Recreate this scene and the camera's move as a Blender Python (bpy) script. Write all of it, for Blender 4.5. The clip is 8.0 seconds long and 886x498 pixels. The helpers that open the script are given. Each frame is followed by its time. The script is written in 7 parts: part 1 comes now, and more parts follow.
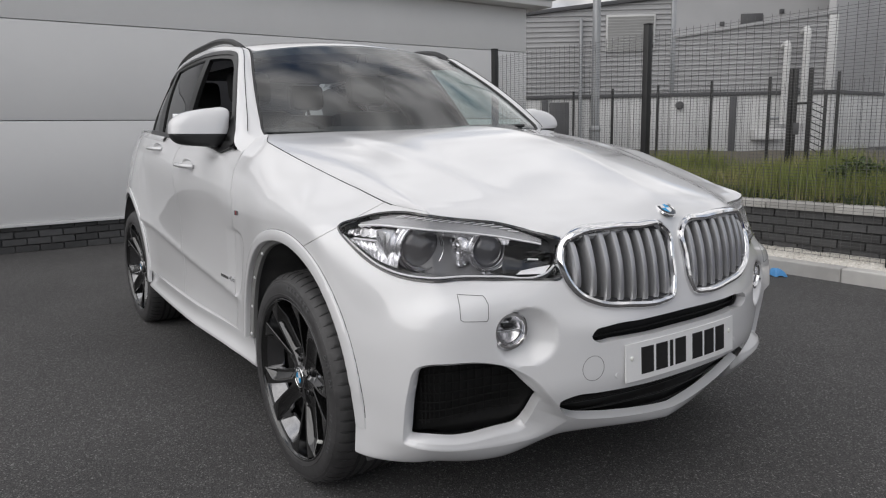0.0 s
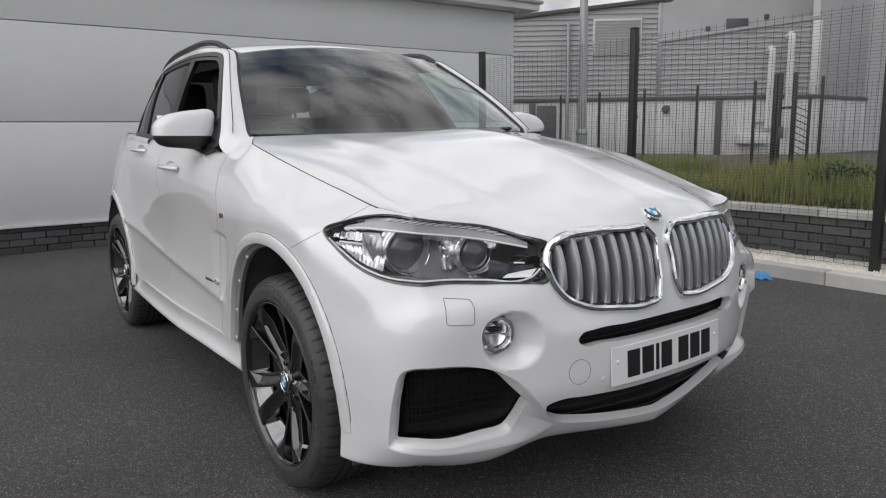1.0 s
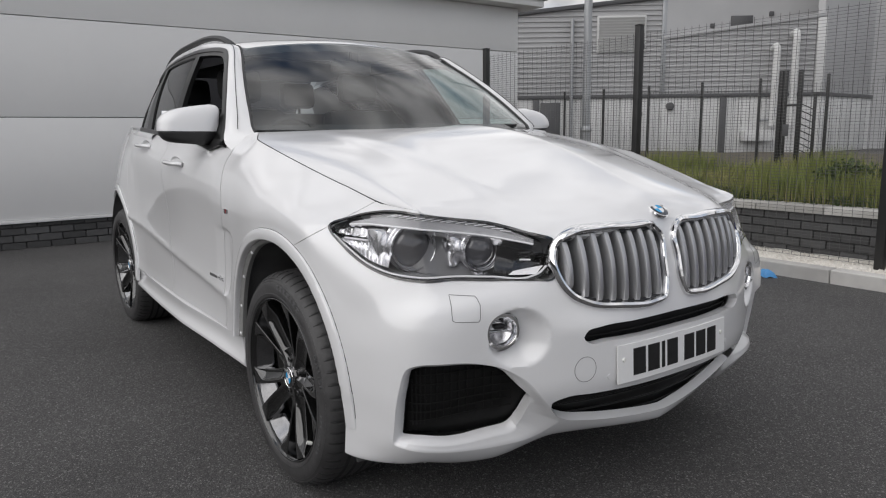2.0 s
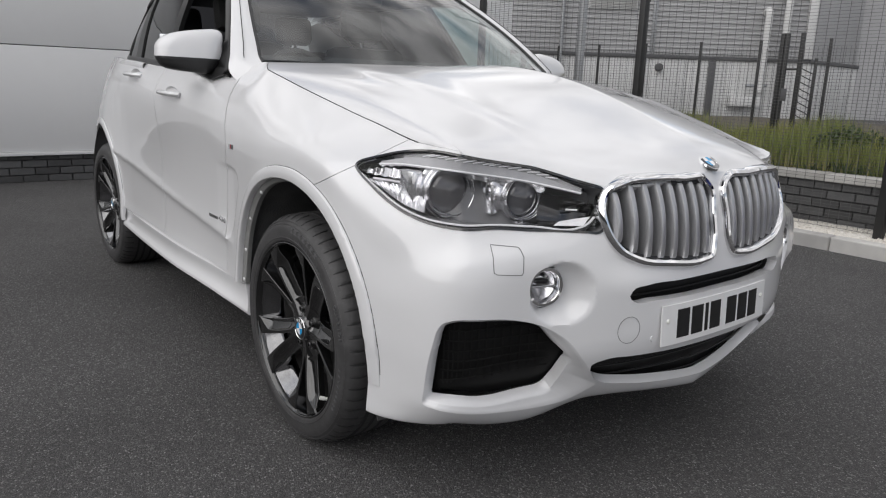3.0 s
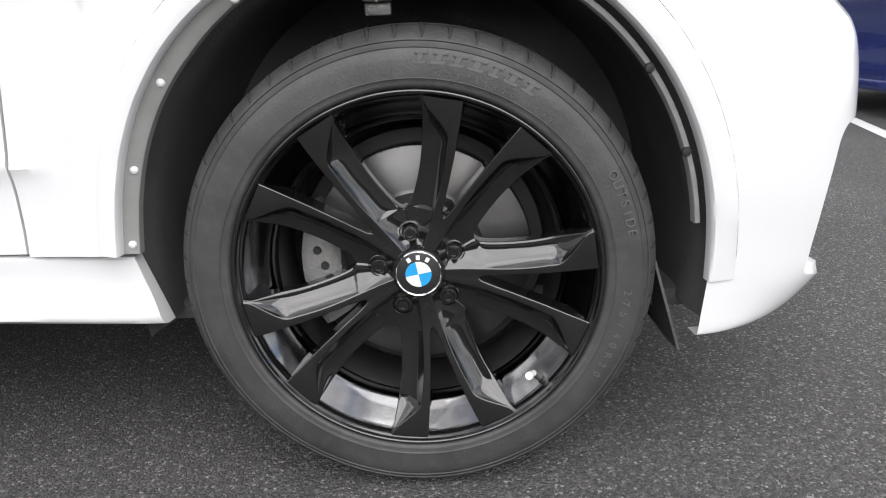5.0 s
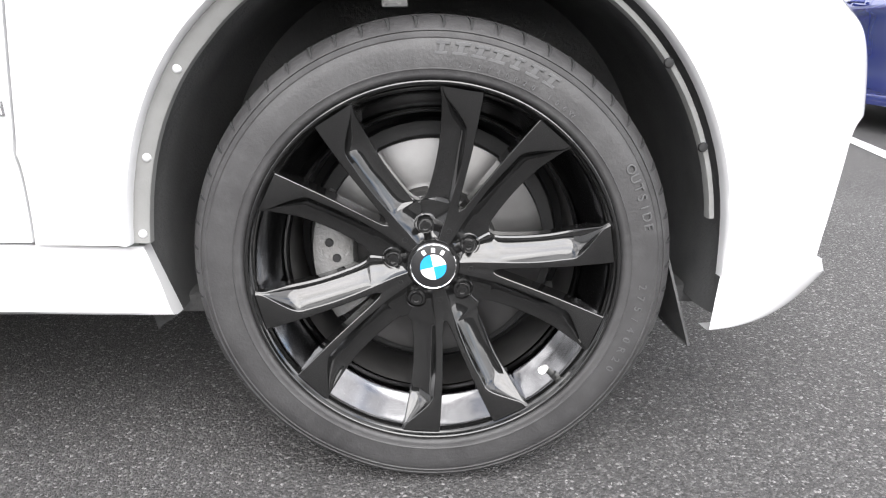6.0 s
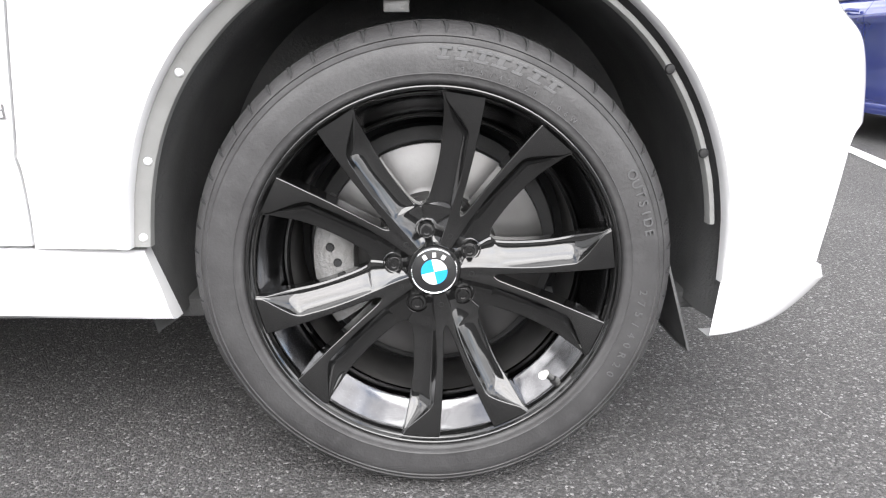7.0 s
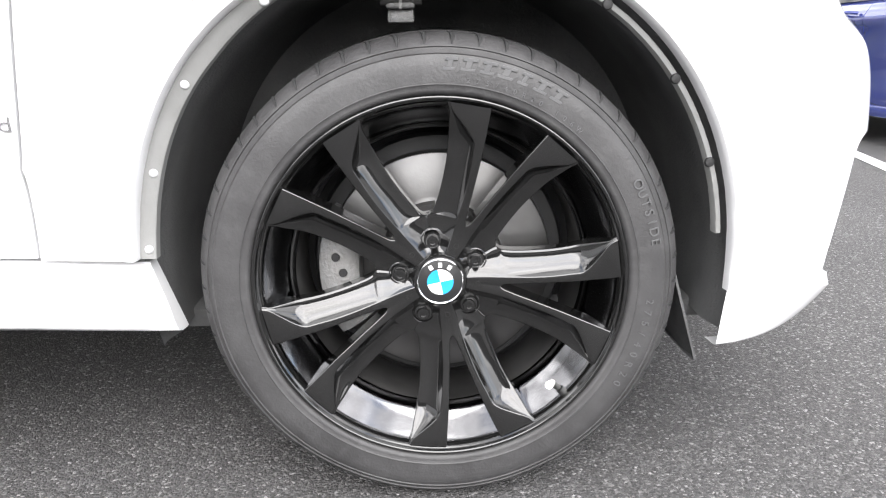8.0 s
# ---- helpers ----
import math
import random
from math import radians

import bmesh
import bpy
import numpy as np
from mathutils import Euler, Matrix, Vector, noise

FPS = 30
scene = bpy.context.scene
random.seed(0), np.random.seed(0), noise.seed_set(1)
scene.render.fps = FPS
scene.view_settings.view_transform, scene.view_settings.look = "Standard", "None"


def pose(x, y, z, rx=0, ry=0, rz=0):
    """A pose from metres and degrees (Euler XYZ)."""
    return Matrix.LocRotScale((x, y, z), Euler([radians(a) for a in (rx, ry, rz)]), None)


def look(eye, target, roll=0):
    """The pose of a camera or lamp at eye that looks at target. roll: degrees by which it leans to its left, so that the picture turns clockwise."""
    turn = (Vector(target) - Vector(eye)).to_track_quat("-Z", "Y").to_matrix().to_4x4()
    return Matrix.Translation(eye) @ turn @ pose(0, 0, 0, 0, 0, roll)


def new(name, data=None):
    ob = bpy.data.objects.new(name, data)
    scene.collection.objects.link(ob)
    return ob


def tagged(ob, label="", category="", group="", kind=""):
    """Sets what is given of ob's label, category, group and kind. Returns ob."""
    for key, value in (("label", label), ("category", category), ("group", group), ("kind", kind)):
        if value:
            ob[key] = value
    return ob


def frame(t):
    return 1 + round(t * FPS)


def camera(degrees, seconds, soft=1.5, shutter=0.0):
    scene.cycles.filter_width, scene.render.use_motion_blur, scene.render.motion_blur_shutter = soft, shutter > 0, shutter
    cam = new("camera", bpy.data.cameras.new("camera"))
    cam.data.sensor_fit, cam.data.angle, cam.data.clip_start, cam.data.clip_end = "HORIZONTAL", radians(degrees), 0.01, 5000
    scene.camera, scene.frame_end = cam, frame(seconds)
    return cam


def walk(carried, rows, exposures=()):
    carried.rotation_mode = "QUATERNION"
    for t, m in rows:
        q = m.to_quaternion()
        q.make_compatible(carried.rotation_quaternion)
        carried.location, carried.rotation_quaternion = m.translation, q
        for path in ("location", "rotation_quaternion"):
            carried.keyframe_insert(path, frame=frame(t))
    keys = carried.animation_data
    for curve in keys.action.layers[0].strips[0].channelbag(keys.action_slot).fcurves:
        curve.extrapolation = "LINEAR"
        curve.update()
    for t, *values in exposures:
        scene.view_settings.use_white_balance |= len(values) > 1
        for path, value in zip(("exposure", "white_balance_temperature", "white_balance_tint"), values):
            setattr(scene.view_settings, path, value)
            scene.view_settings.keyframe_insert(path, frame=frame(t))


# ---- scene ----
cam = camera(64.0, 8.0, soft=1.15)
PATH = [
    (0, (2.133, -1.845, 1.154), (0.523, -0.705, 0.828), -1.0),
    (0.5, (2.134, -1.833, 1.153), (0.545, -0.66, 0.839), -0.8),
    (1, (2.128, -1.836, 1.154), (0.537, -0.667, 0.835), -0.8),
    (2.5, (2.099, -1.843, 1.148), (0.506, -0.679, 0.817), -0.5),
    (2.7, (2.055, -1.852, 1.124), (0.506, -0.639, 0.763), 0.7),
    (3, (1.891, -1.876, 1.098), (0.362, -0.668, 0.647), 2.0),
    (3.2, (1.712, -1.892, 1.053), (0.197, -0.662, 0.614), 0.6),
    (3.3, (1.609, -1.902, 1.03), (0.126, -0.642, 0.567), -0.3),
    (3.5, (1.406, -1.918, 1.034), (-0.003, -0.603, 0.498), -1.2),
    (3.6, (1.289, -1.924, 1.036), (-0.081, -0.57, 0.497), -1.4),
    (3.7, (1.166, -1.955, 1.021), (-0.151, -0.551, 0.479), -1.5),
    (4, (0.802, -1.969, 1.002), (-0.198, -0.351, 0.384), 0.6),
    (4.2, (0.592, -1.953, 0.94), (-0.187, -0.226, 0.298), -2.6),
    (4.3, (0.471, -1.945, 0.904), (-0.195, -0.168, 0.273), -4.6),
    (4.5, (0.296, -1.917, 0.853), (-0.14, -0.071, 0.22), -3.3),
    (4.7, (0.184, -1.908, 0.779), (-0.066, -0.043, 0.1), -2.7),
    (4.8, (0.134, -1.912, 0.739), (-0.02, -0.035, 0.066), -2.2),
    (5, (0.05, -1.929, 0.695), (0.024, -0.016, 0.11), -1.9),
    (5.2, (0.024, -1.929, 0.686), (0.024, -0.018, 0.096), -1.5),
    (6.5, (-0.016, -1.93, 0.672), (0.04, -0.009, 0.119), -0.5),
    (7, (-0.017, -1.93, 0.673), (0.039, -0.008, 0.122), -0.4),
    (7.5, (-0.024, -1.93, 0.677), (0.029, -0.006, 0.133), -0.8),
    (8, (-0.026, -1.926, 0.683), (0.031, -0.002, 0.14), -0.7),
]
EXPOSURES = [(0.0, 0.12), (2.5, 0.13), (3.0, 0.18), (3.5, 0.22), (4.0, 0.28), (4.5, 0.40), (5.1, 1.4), (6.4, 2.10), (8.0, 2.26)]
walk(cam, [(t, look(eye, target, roll)) for t, eye, target, roll in PATH], EXPOSURES)

# ---- light ----
world = bpy.data.worlds.new("overcast_sky")
scene.world = world
world.use_nodes = True
wn, wl = world.node_tree.nodes, world.node_tree.links
wn.clear()
w_out, w_bg = wn.new("ShaderNodeOutputWorld"), wn.new("ShaderNodeBackground")
w_sky, w_mix = wn.new("ShaderNodeTexSky"), wn.new("ShaderNodeMixRGB")
w_co, w_map = wn.new("ShaderNodeTexCoord"), wn.new("ShaderNodeMapping")
w_noise, w_ramp = wn.new("ShaderNodeTexNoise"), wn.new("ShaderNodeValToRGB")
w_tone, w_tone2 = wn.new("ShaderNodeTexNoise"), wn.new("ShaderNodeValToRGB")
w_sky.sky_type, w_sky.sun_disc = "NISHITA", False
w_sky.sun_elevation, w_sky.sun_rotation = radians(40), radians(173)
w_map.inputs["Scale"].default_value = (1.0, 1.0, 2.2)
w_noise.inputs["Scale"].default_value, w_noise.inputs["Detail"].default_value = 2.6, 7
w_ramp.color_ramp.elements[0].position, w_ramp.color_ramp.elements[1].position = 0.32, 0.50
w_tone.inputs["Scale"].default_value, w_tone.inputs["Detail"].default_value = 6.0, 7
w_tone2.color_ramp.elements[0].position, w_tone2.color_ramp.elements[1].position = 0.3, 0.72
w_tone2.color_ramp.elements[0].color = (3.6, 3.6, 3.7, 1)
w_tone2.color_ramp.elements[1].color = (14.0, 13.8, 13.9, 1)
wl.new(w_co.outputs["Generated"], w_map.inputs["Vector"])
wl.new(w_map.outputs["Vector"], w_noise.inputs["Vector"])
wl.new(w_map.outputs["Vector"], w_tone.inputs["Vector"])
wl.new(w_noise.outputs["Fac"], w_ramp.inputs["Fac"])
wl.new(w_tone.outputs["Fac"], w_tone2.inputs["Fac"])
wl.new(w_ramp.outputs["Color"], w_mix.inputs["Fac"])
wl.new(w_sky.outputs["Color"], w_mix.inputs["Color1"])
wl.new(w_tone2.outputs["Color"], w_mix.inputs["Color2"])
wl.new(w_mix.outputs["Color"], w_bg.inputs["Color"])
wl.new(w_bg.outputs["Background"], w_out.inputs["Surface"])
w_bg.inputs["Strength"].default_value = 0.092
sun = new("sun", bpy.data.lights.new("sun", "SUN"))
sun.data.energy, sun.data.angle, sun.data.color = 1.45, radians(75), (1.0, 0.98, 0.96)
sun.matrix_world = look((1.2, -10, 8.6), (0, 0, 0))

# ---- materials ----


def material(name, colour, rough=0.5, metal=0.0, second=None, scale=8.0, mix=0.5, bump=0.0, bump_scale=60.0, coat=0.0,
             fine=None, fine_scale=120.0, fine_mix=0.3, rough_var=0.0, spec=0.5, island=0.0):
    """A principled material with two scales of colour variation and fine relief, in object space."""
    m = bpy.data.materials.new(name)
    m.use_nodes = True
    n, l = m.node_tree.nodes, m.node_tree.links
    b = n["Principled BSDF"]
    b.inputs["Roughness"].default_value, b.inputs["Metallic"].default_value = rough, metal
    b.inputs["Coat Weight"].default_value, b.inputs["Coat Roughness"].default_value = coat, 0.03
    b.inputs["Specular IOR Level"].default_value = spec
    b.inputs["Base Color"].default_value = (*colour, 1)
    co = n.new("ShaderNodeTexCoord")
    last = None
    if second:
        t = n.new("ShaderNodeTexNoise")
        t.inputs["Scale"].default_value, t.inputs["Detail"].default_value = scale, 6
        r = n.new("ShaderNodeMapRange")
        r.inputs["From Min"].default_value, r.inputs["From Max"].default_value, r.inputs["To Max"].default_value = 0.35, 0.65, mix
        x = n.new("ShaderNodeMixRGB")
        x.inputs["Color1"].default_value, x.inputs["Color2"].default_value = (*colour, 1), (*second, 1)
        l.new(co.outputs["Object"], t.inputs["Vector"])
        l.new(t.outputs["Fac"], r.inputs["Value"])
        l.new(r.outputs["Result"], x.inputs["Fac"])
        last = x.outputs["Color"]
        if rough_var:
            q = n.new("ShaderNodeMapRange")
            q.inputs["To Min"].default_value, q.inputs["To Max"].default_value = rough - rough_var, rough + rough_var
            l.new(t.outputs["Fac"], q.inputs["Value"])
            l.new(q.outputs["Result"], b.inputs["Roughness"])
    if fine:
        t = n.new("ShaderNodeTexNoise")
        t.inputs["Scale"].default_value, t.inputs["Detail"].default_value = fine_scale, 3
        r = n.new("ShaderNodeMapRange")
        r.inputs["From Min"].default_value, r.inputs["From Max"].default_value, r.inputs["To Max"].default_value = 0.5, 0.7, fine_mix
        x = n.new("ShaderNodeMixRGB")
        x.inputs["Color1"].default_value, x.inputs["Color2"].default_value = (*colour, 1), (*fine, 1)
        l.new(co.outputs["Object"], t.inputs["Vector"])
        l.new(t.outputs["Fac"], r.inputs["Value"])
        l.new(r.outputs["Result"], x.inputs["Fac"])
        if last:
            l.new(last, x.inputs["Color1"])
        last = x.outputs["Color"]
    if island:
        g = n.new("ShaderNodeObjectInfo")
        h = n.new("ShaderNodeHueSaturation")
        r = n.new("ShaderNodeMapRange")
        r.inputs["To Min"].default_value, r.inputs["To Max"].default_value = 1 - island, 1 + island
        l.new(g.outputs["Random"], r.inputs["Value"])
        l.new(r.outputs["Result"], h.inputs["Value"])
        h.inputs["Color"].default_value = (*colour, 1)
        if last:
            l.new(last, h.inputs["Color"])
        last = h.outputs["Color"]
    if last:
        l.new(last, b.inputs["Base Color"])
    if bump:
        t = n.new("ShaderNodeTexNoise")
        t.inputs["Scale"].default_value, t.inputs["Detail"].default_value = bump_scale, 5
        u = n.new("ShaderNodeBump")
        u.inputs["Strength"].default_value, u.inputs["Distance"].default_value = bump, 0.004
        l.new(co.outputs["Object"], t.inputs["Vector"])
        l.new(t.outputs["Fac"], u.inputs["Height"])
        l.new(u.outputs["Normal"], b.inputs["Normal"])
    return m


def glass_material(name, tint, rough=0.0, ior=1.45):
    """Thin tinted sheet: clear view mixed with a Fresnel mirror."""
    m = bpy.data.materials.new(name)
    m.use_nodes = True
    n, l = m.node_tree.nodes, m.node_tree.links
    n.clear()
    o, mix, lw = n.new("ShaderNodeOutputMaterial"), n.new("ShaderNodeMixShader"), n.new("ShaderNodeLayerWeight")
    power, f = n.new("ShaderNodeMath"), n.new("ShaderNodeMath")
    power.operation, f.operation, f.use_clamp = "POWER", "MULTIPLY_ADD", True
    t, g = n.new("ShaderNodeBsdfTransparent"), n.new("ShaderNodeBsdfGlossy")
    t.inputs["Color"].default_value, g.inputs["Roughness"].default_value = (*tint, 1), rough
    face = 1.5 * ((ior - 1) / (ior + 1)) ** 2
    lw.inputs["Blend"].default_value = 0.5
    power.inputs[1].default_value, f.inputs[1].default_value, f.inputs[2].default_value = 4.2, 1 - face, face
    l.new(lw.outputs["Facing"], power.inputs[0])
    l.new(power.outputs["Value"], f.inputs[0])
    l.new(f.outputs["Value"], mix.inputs["Fac"])
    l.new(t.outputs["BSDF"], mix.inputs[1])
    l.new(g.outputs["BSDF"], mix.inputs[2])
    l.new(mix.outputs["Shader"], o.inputs["Surface"])
    return m


PAINT = material("white_car_paint", (0.71, 0.71, 0.72), 0.28, second=(0.67, 0.67, 0.68), scale=1.7, mix=0.5, coat=1.0, fine=(0.7, 0.7, 0.71), fine_scale=9, fine_mix=0.2)
BLUE_PAINT = material("blue_car_paint", (0.035, 0.05, 0.22), 0.25, metal=0.3, second=(0.03, 0.045, 0.19), scale=2, coat=1.0)
GLOSS_BLACK = material("gloss_black_lacquer", (0.006, 0.006, 0.006), 0.10, second=(0.010, 0.010, 0.010), scale=30, mix=0.5, coat=1.0, spec=0.5)
GLOSS_BLACK.node_tree.nodes["Principled BSDF"].inputs["Coat IOR"].default_value = 1.52
TRIM_BLACK = material("black_window_trim", (0.007, 0.007, 0.007), 0.30, second=(0.011, 0.011, 0.011), scale=30, spec=0.35)
BLACK_METAL = material("polished_black_metal", (0.21, 0.21, 0.215), 0.12, metal=1.0, second=(0.13, 0.13, 0.135), scale=22, mix=0.6, bump=0.05, bump_scale=40)
BARREL_GREY = material("dusty_barrel_lacquer", (0.085, 0.083, 0.082), 0.38, metal=0.4, second=(0.05, 0.049, 0.048), scale=18, mix=0.7)
SATIN_BLACK = material("satin_black_plastic", (0.015, 0.015, 0.016), 0.45, second=(0.025, 0.025, 0.025), scale=20, bump=0.15, bump_scale=300)
DUCT_BLACK = material("black_mesh_plastic", (0.007, 0.007, 0.007), 0.5, second=(0.012, 0.012, 0.012), scale=25, spec=0.25)
LINER = material("black_felt_liner", (0.095, 0.095, 0.096), 0.95, second=(0.15, 0.15, 0.152), scale=9, bump=0.6, bump_scale=180, spec=0.1)
RUBBER = material("tyre_rubber", (0.035, 0.034, 0.035), 0.54, second=(0.060, 0.059, 0.060), scale=14, mix=0.7, bump=0.2, bump_scale=220, fine=(0.075, 0.075, 0.075), fine_scale=60, fine_mix=0.3)
RUBBER_RAISED = material("raised_tyre_lettering", (0.085, 0.085, 0.088), 0.6, second=(0.11, 0.11, 0.11), scale=40)
# darker tone that paints the shade inside the tread's slits and grooves
RUBBER_SHADE = material("tyre_groove_rubber", (0.02, 0.02, 0.021), 0.8, second=(0.03, 0.03, 0.03), scale=40)
CHROME = material("chrome", (0.86, 0.86, 0.87), 0.07, metal=1.0, second=(0.8, 0.8, 0.8), scale=12, mix=0.4)
SILVER = material("satin_silver_slat", (0.50, 0.50, 0.51), 0.34, metal=0.7, second=(0.44, 0.44, 0.45), scale=15)
STEEL = material("brushed_disc_steel", (0.15, 0.148, 0.147), 0.40, metal=1.0, second=(0.11, 0.108, 0.107), scale=25, bump=0.04, bump_scale=200)
CAST = material("cast_caliper_metal", (0.30, 0.30, 0.30), 0.55, metal=0.5, second=(0.2, 0.19, 0.18), scale=30, bump=0.5, bump_scale=160)
GLASS = glass_material("windscreen_glass", (0.62, 0.68, 0.685), 0.0, 1.85)
SIDE_GLASS = glass_material("side_window_glass", (0.66, 0.86, 0.81))
DARK_GLASS = glass_material("privacy_glass", (0.06, 0.06, 0.065))
LAMP_GLASS = glass_material("headlight_lens", (0.93, 0.93, 0.94), 0.04, 1.2)
REFLECTOR = material("lamp_reflector", (0.88, 0.88, 0.89), 0.22, metal=1.0, second=(0.75, 0.75, 0.77), scale=40)
LAMP_GREY = material("lamp_bezel_grey", (0.19, 0.19, 0.195), 0.3, second=(0.14, 0.14, 0.14), scale=20)
LIGHT_PIPE = material("frosted_light_pipe", (0.75, 0.75, 0.76), 0.25, second=(0.68, 0.68, 0.7), scale=40)
LAMP_WHITE = material("lamp_rib_white", (0.85, 0.85, 0.86), 0.3, second=(0.78, 0.78, 0.78), scale=60)
CABIN = material("dark_cabin_trim", (0.02, 0.02, 0.021), 0.6, second=(0.03, 0.03, 0.03), scale=12, bump=0.2, bump_scale=150)
LEATHER = material("black_seat_leather", (0.025, 0.025, 0.026), 0.45, second=(0.04, 0.04, 0.04), scale=10, bump=0.3, bump_scale=200)
PLATE_WHITE = material("reflective_plate_white", (0.78, 0.78, 0.78), 0.35, second=(0.74, 0.74, 0.74), scale=20)
PLATE_BLACK = material("plate_character_black", (0.01, 0.01, 0.01), 0.4, second=(0.02, 0.02, 0.02), scale=60)
BADGE_BLUE = material("badge_blue_enamel", (0.02, 0.30, 0.62), 0.2, second=(0.03, 0.33, 0.66), scale=50, coat=0.5)
BADGE_WHITE = material("badge_white_enamel", (0.8, 0.8, 0.8), 0.2, second=(0.75, 0.75, 0.75), scale=50, coat=0.5)
BADGE_RED = material("badge_red_enamel", (0.35, 0.02, 0.03), 0.3, second=(0.3, 0.02, 0.02), scale=50)


def asphalt_material():
    """Rolled asphalt: dark binder, stones of two sizes each with its own grey, and wide worn patches."""
    m = bpy.data.materials.new("asphalt")
    m.use_nodes = True
    n, l = m.node_tree.nodes, m.node_tree.links
    b = n["Principled BSDF"]
    b.inputs["Roughness"].default_value = 0.82
    co = n.new("ShaderNodeTexCoord")
    stones, grit, worn = n.new("ShaderNodeTexVoronoi"), n.new("ShaderNodeTexVoronoi"), n.new("ShaderNodeTexNoise")
    stones.inputs["Scale"].default_value, grit.inputs["Scale"].default_value = 215, 520
    worn.inputs["Scale"].default_value, worn.inputs["Detail"].default_value = 0.7, 6
    for t in (stones, grit, worn):
        l.new(co.outputs["Object"], t.inputs["Vector"])
    shade = []
    for t, stops in ((stones, ((0.0, 0.026), (0.45, 0.052), (0.80, 0.10), (0.94, 0.20), (1.0, 0.42))), (grit, ((0.0, 0.034), (0.6, 0.062), (0.9, 0.115), (1.0, 0.26)))):
        s_ = n.new("ShaderNodeSeparateColor")
        r = n.new("ShaderNodeValToRGB")
        l.new(t.outputs["Color"], s_.inputs["Color"])
        l.new(s_.outputs["Red"], r.inputs["Fac"])
        el = r.color_ramp.elements
        while len(el) < len(stops):
            el.new(0.5)
        for e, (p, v) in zip(el, stops):
            e.position, e.color = p, (v, v * 0.97, v * 0.97, 1)
        shade.append(r)
    mix = n.new("ShaderNodeMixRGB")
    mix.inputs["Fac"].default_value = 0.45
    l.new(shade[0].outputs["Color"], mix.inputs["Color1"])
    l.new(shade[1].outputs["Color"], mix.inputs["Color2"])
    tone = n.new("ShaderNodeMapRange")
    tone.inputs["From Min"].default_value, tone.inputs["From Max"].default_value = 0.3, 0.7
    tone.inputs["To Min"].default_value, tone.inputs["To Max"].default_value = 0.88, 1.34
    l.new(worn.outputs["Fac"], tone.inputs["Value"])
    hue = n.new("ShaderNodeHueSaturation")
    l.new(tone.outputs["Result"], hue.inputs["Value"])
    l.new(mix.outputs["Color"], hue.inputs["Color"])
    l.new(hue.outputs["Color"], b.inputs["Base Color"])
    h = n.new("ShaderNodeMath")
    h.operation = "MULTIPLY_ADD"
    h.inputs[1].default_value = 0.5
    l.new(grit.outputs["Distance"], h.inputs[0])
    l.new(stones.outputs["Distance"], h.inputs[2])
    u = n.new("ShaderNodeBump")
    u.invert = True
    u.inputs["Strength"].default_value, u.inputs["Distance"].default_value = 1.0, 0.005
    l.new(h.outputs["Value"], u.inputs["Height"])
    l.new(u.outputs["Normal"], b.inputs["Normal"])
    return m


ASPHALT = asphalt_material()
FLANGE_GREY = material("bare_flange_grey", (0.25, 0.25, 0.245), 0.5, second=(0.19, 0.19, 0.185), scale=18, bump=0.2, bump_scale=120)
CHIPPING = material("asphalt_chipping", (0.11, 0.107, 0.107), 0.75, second=(0.05, 0.05, 0.05), scale=60, mix=0.9, fine=(0.3, 0.3, 0.3), fine_scale=33, fine_mix=0.5)
LINE_PAINT = material("white_line_paint", (0.72, 0.72, 0.71), 0.7, second=(0.6, 0.6, 0.6), scale=12, fine=(0.35, 0.35, 0.35), fine_scale=220, fine_mix=0.5, bump=0.5, bump_scale=200)
CLADDING = material("light_grey_wall_cladding", (0.70, 0.70, 0.70), 0.5, second=(0.65, 0.65, 0.655), scale=0.6, mix=0.8, fine=(0.6, 0.6, 0.6), fine_scale=7, fine_mix=0.08)
BRICK_GREY = material("dark_grey_brick", (0.060, 0.060, 0.062), 0.7, second=(0.095, 0.095, 0.095), scale=14, bump=0.6, bump_scale=120, island=0.35)
MORTAR = material("grey_mortar", (0.05, 0.05, 0.05), 0.9, second=(0.08, 0.08, 0.08), scale=30, bump=0.5, bump_scale=150)
BRICK_RED = material("dark_red_brick", (0.10, 0.03, 0.03), 0.85, second=(0.14, 0.04, 0.04), scale=14, bump=0.5, bump_scale=120)
STONE = material("pale_kerb_concrete", (0.50, 0.49, 0.47), 0.85, second=(0.40, 0.39, 0.38), scale=5, mix=0.8, bump=0.5, bump_scale=140, island=0.12)
COPING = material("grey_coping_stone", (0.46, 0.45, 0.43), 0.85, second=(0.34, 0.33, 0.31), scale=6, bump=0.5, bump_scale=120, island=0.15)
GRAVEL = material("pale_gravel", (0.62, 0.59, 0.54), 0.9, second=(0.80, 0.77, 0.72), scale=45, mix=0.9, bump=1.0, bump_scale=90)
SOIL = material("bed_soil", (0.07, 0.06, 0.045), 0.95, second=(0.1, 0.085, 0.06), scale=8, bump=0.8, bump_scale=60)
GRASS = material("rough_grass", (0.14, 0.175, 0.040), 0.7, second=(0.22, 0.22, 0.065), scale=1.6, mix=0.9)
GRASS_DRY = material("dry_grass", (0.30, 0.26, 0.115), 0.8, second=(0.18, 0.19, 0.06), scale=2.2)
SHRUB = material("dark_shrub_leaf", (0.05, 0.075, 0.025), 0.65, second=(0.09, 0.12, 0.04), scale=3)
FENCE_BLACK = material("black_fence_coating", (0.010, 0.010, 0.010), 0.5, second=(0.02, 0.02, 0.02), scale=9)
WIRE_GREY = material("fence_wire_coating", (0.08, 0.08, 0.08), 0.5, second=(0.12, 0.12, 0.12), scale=9)
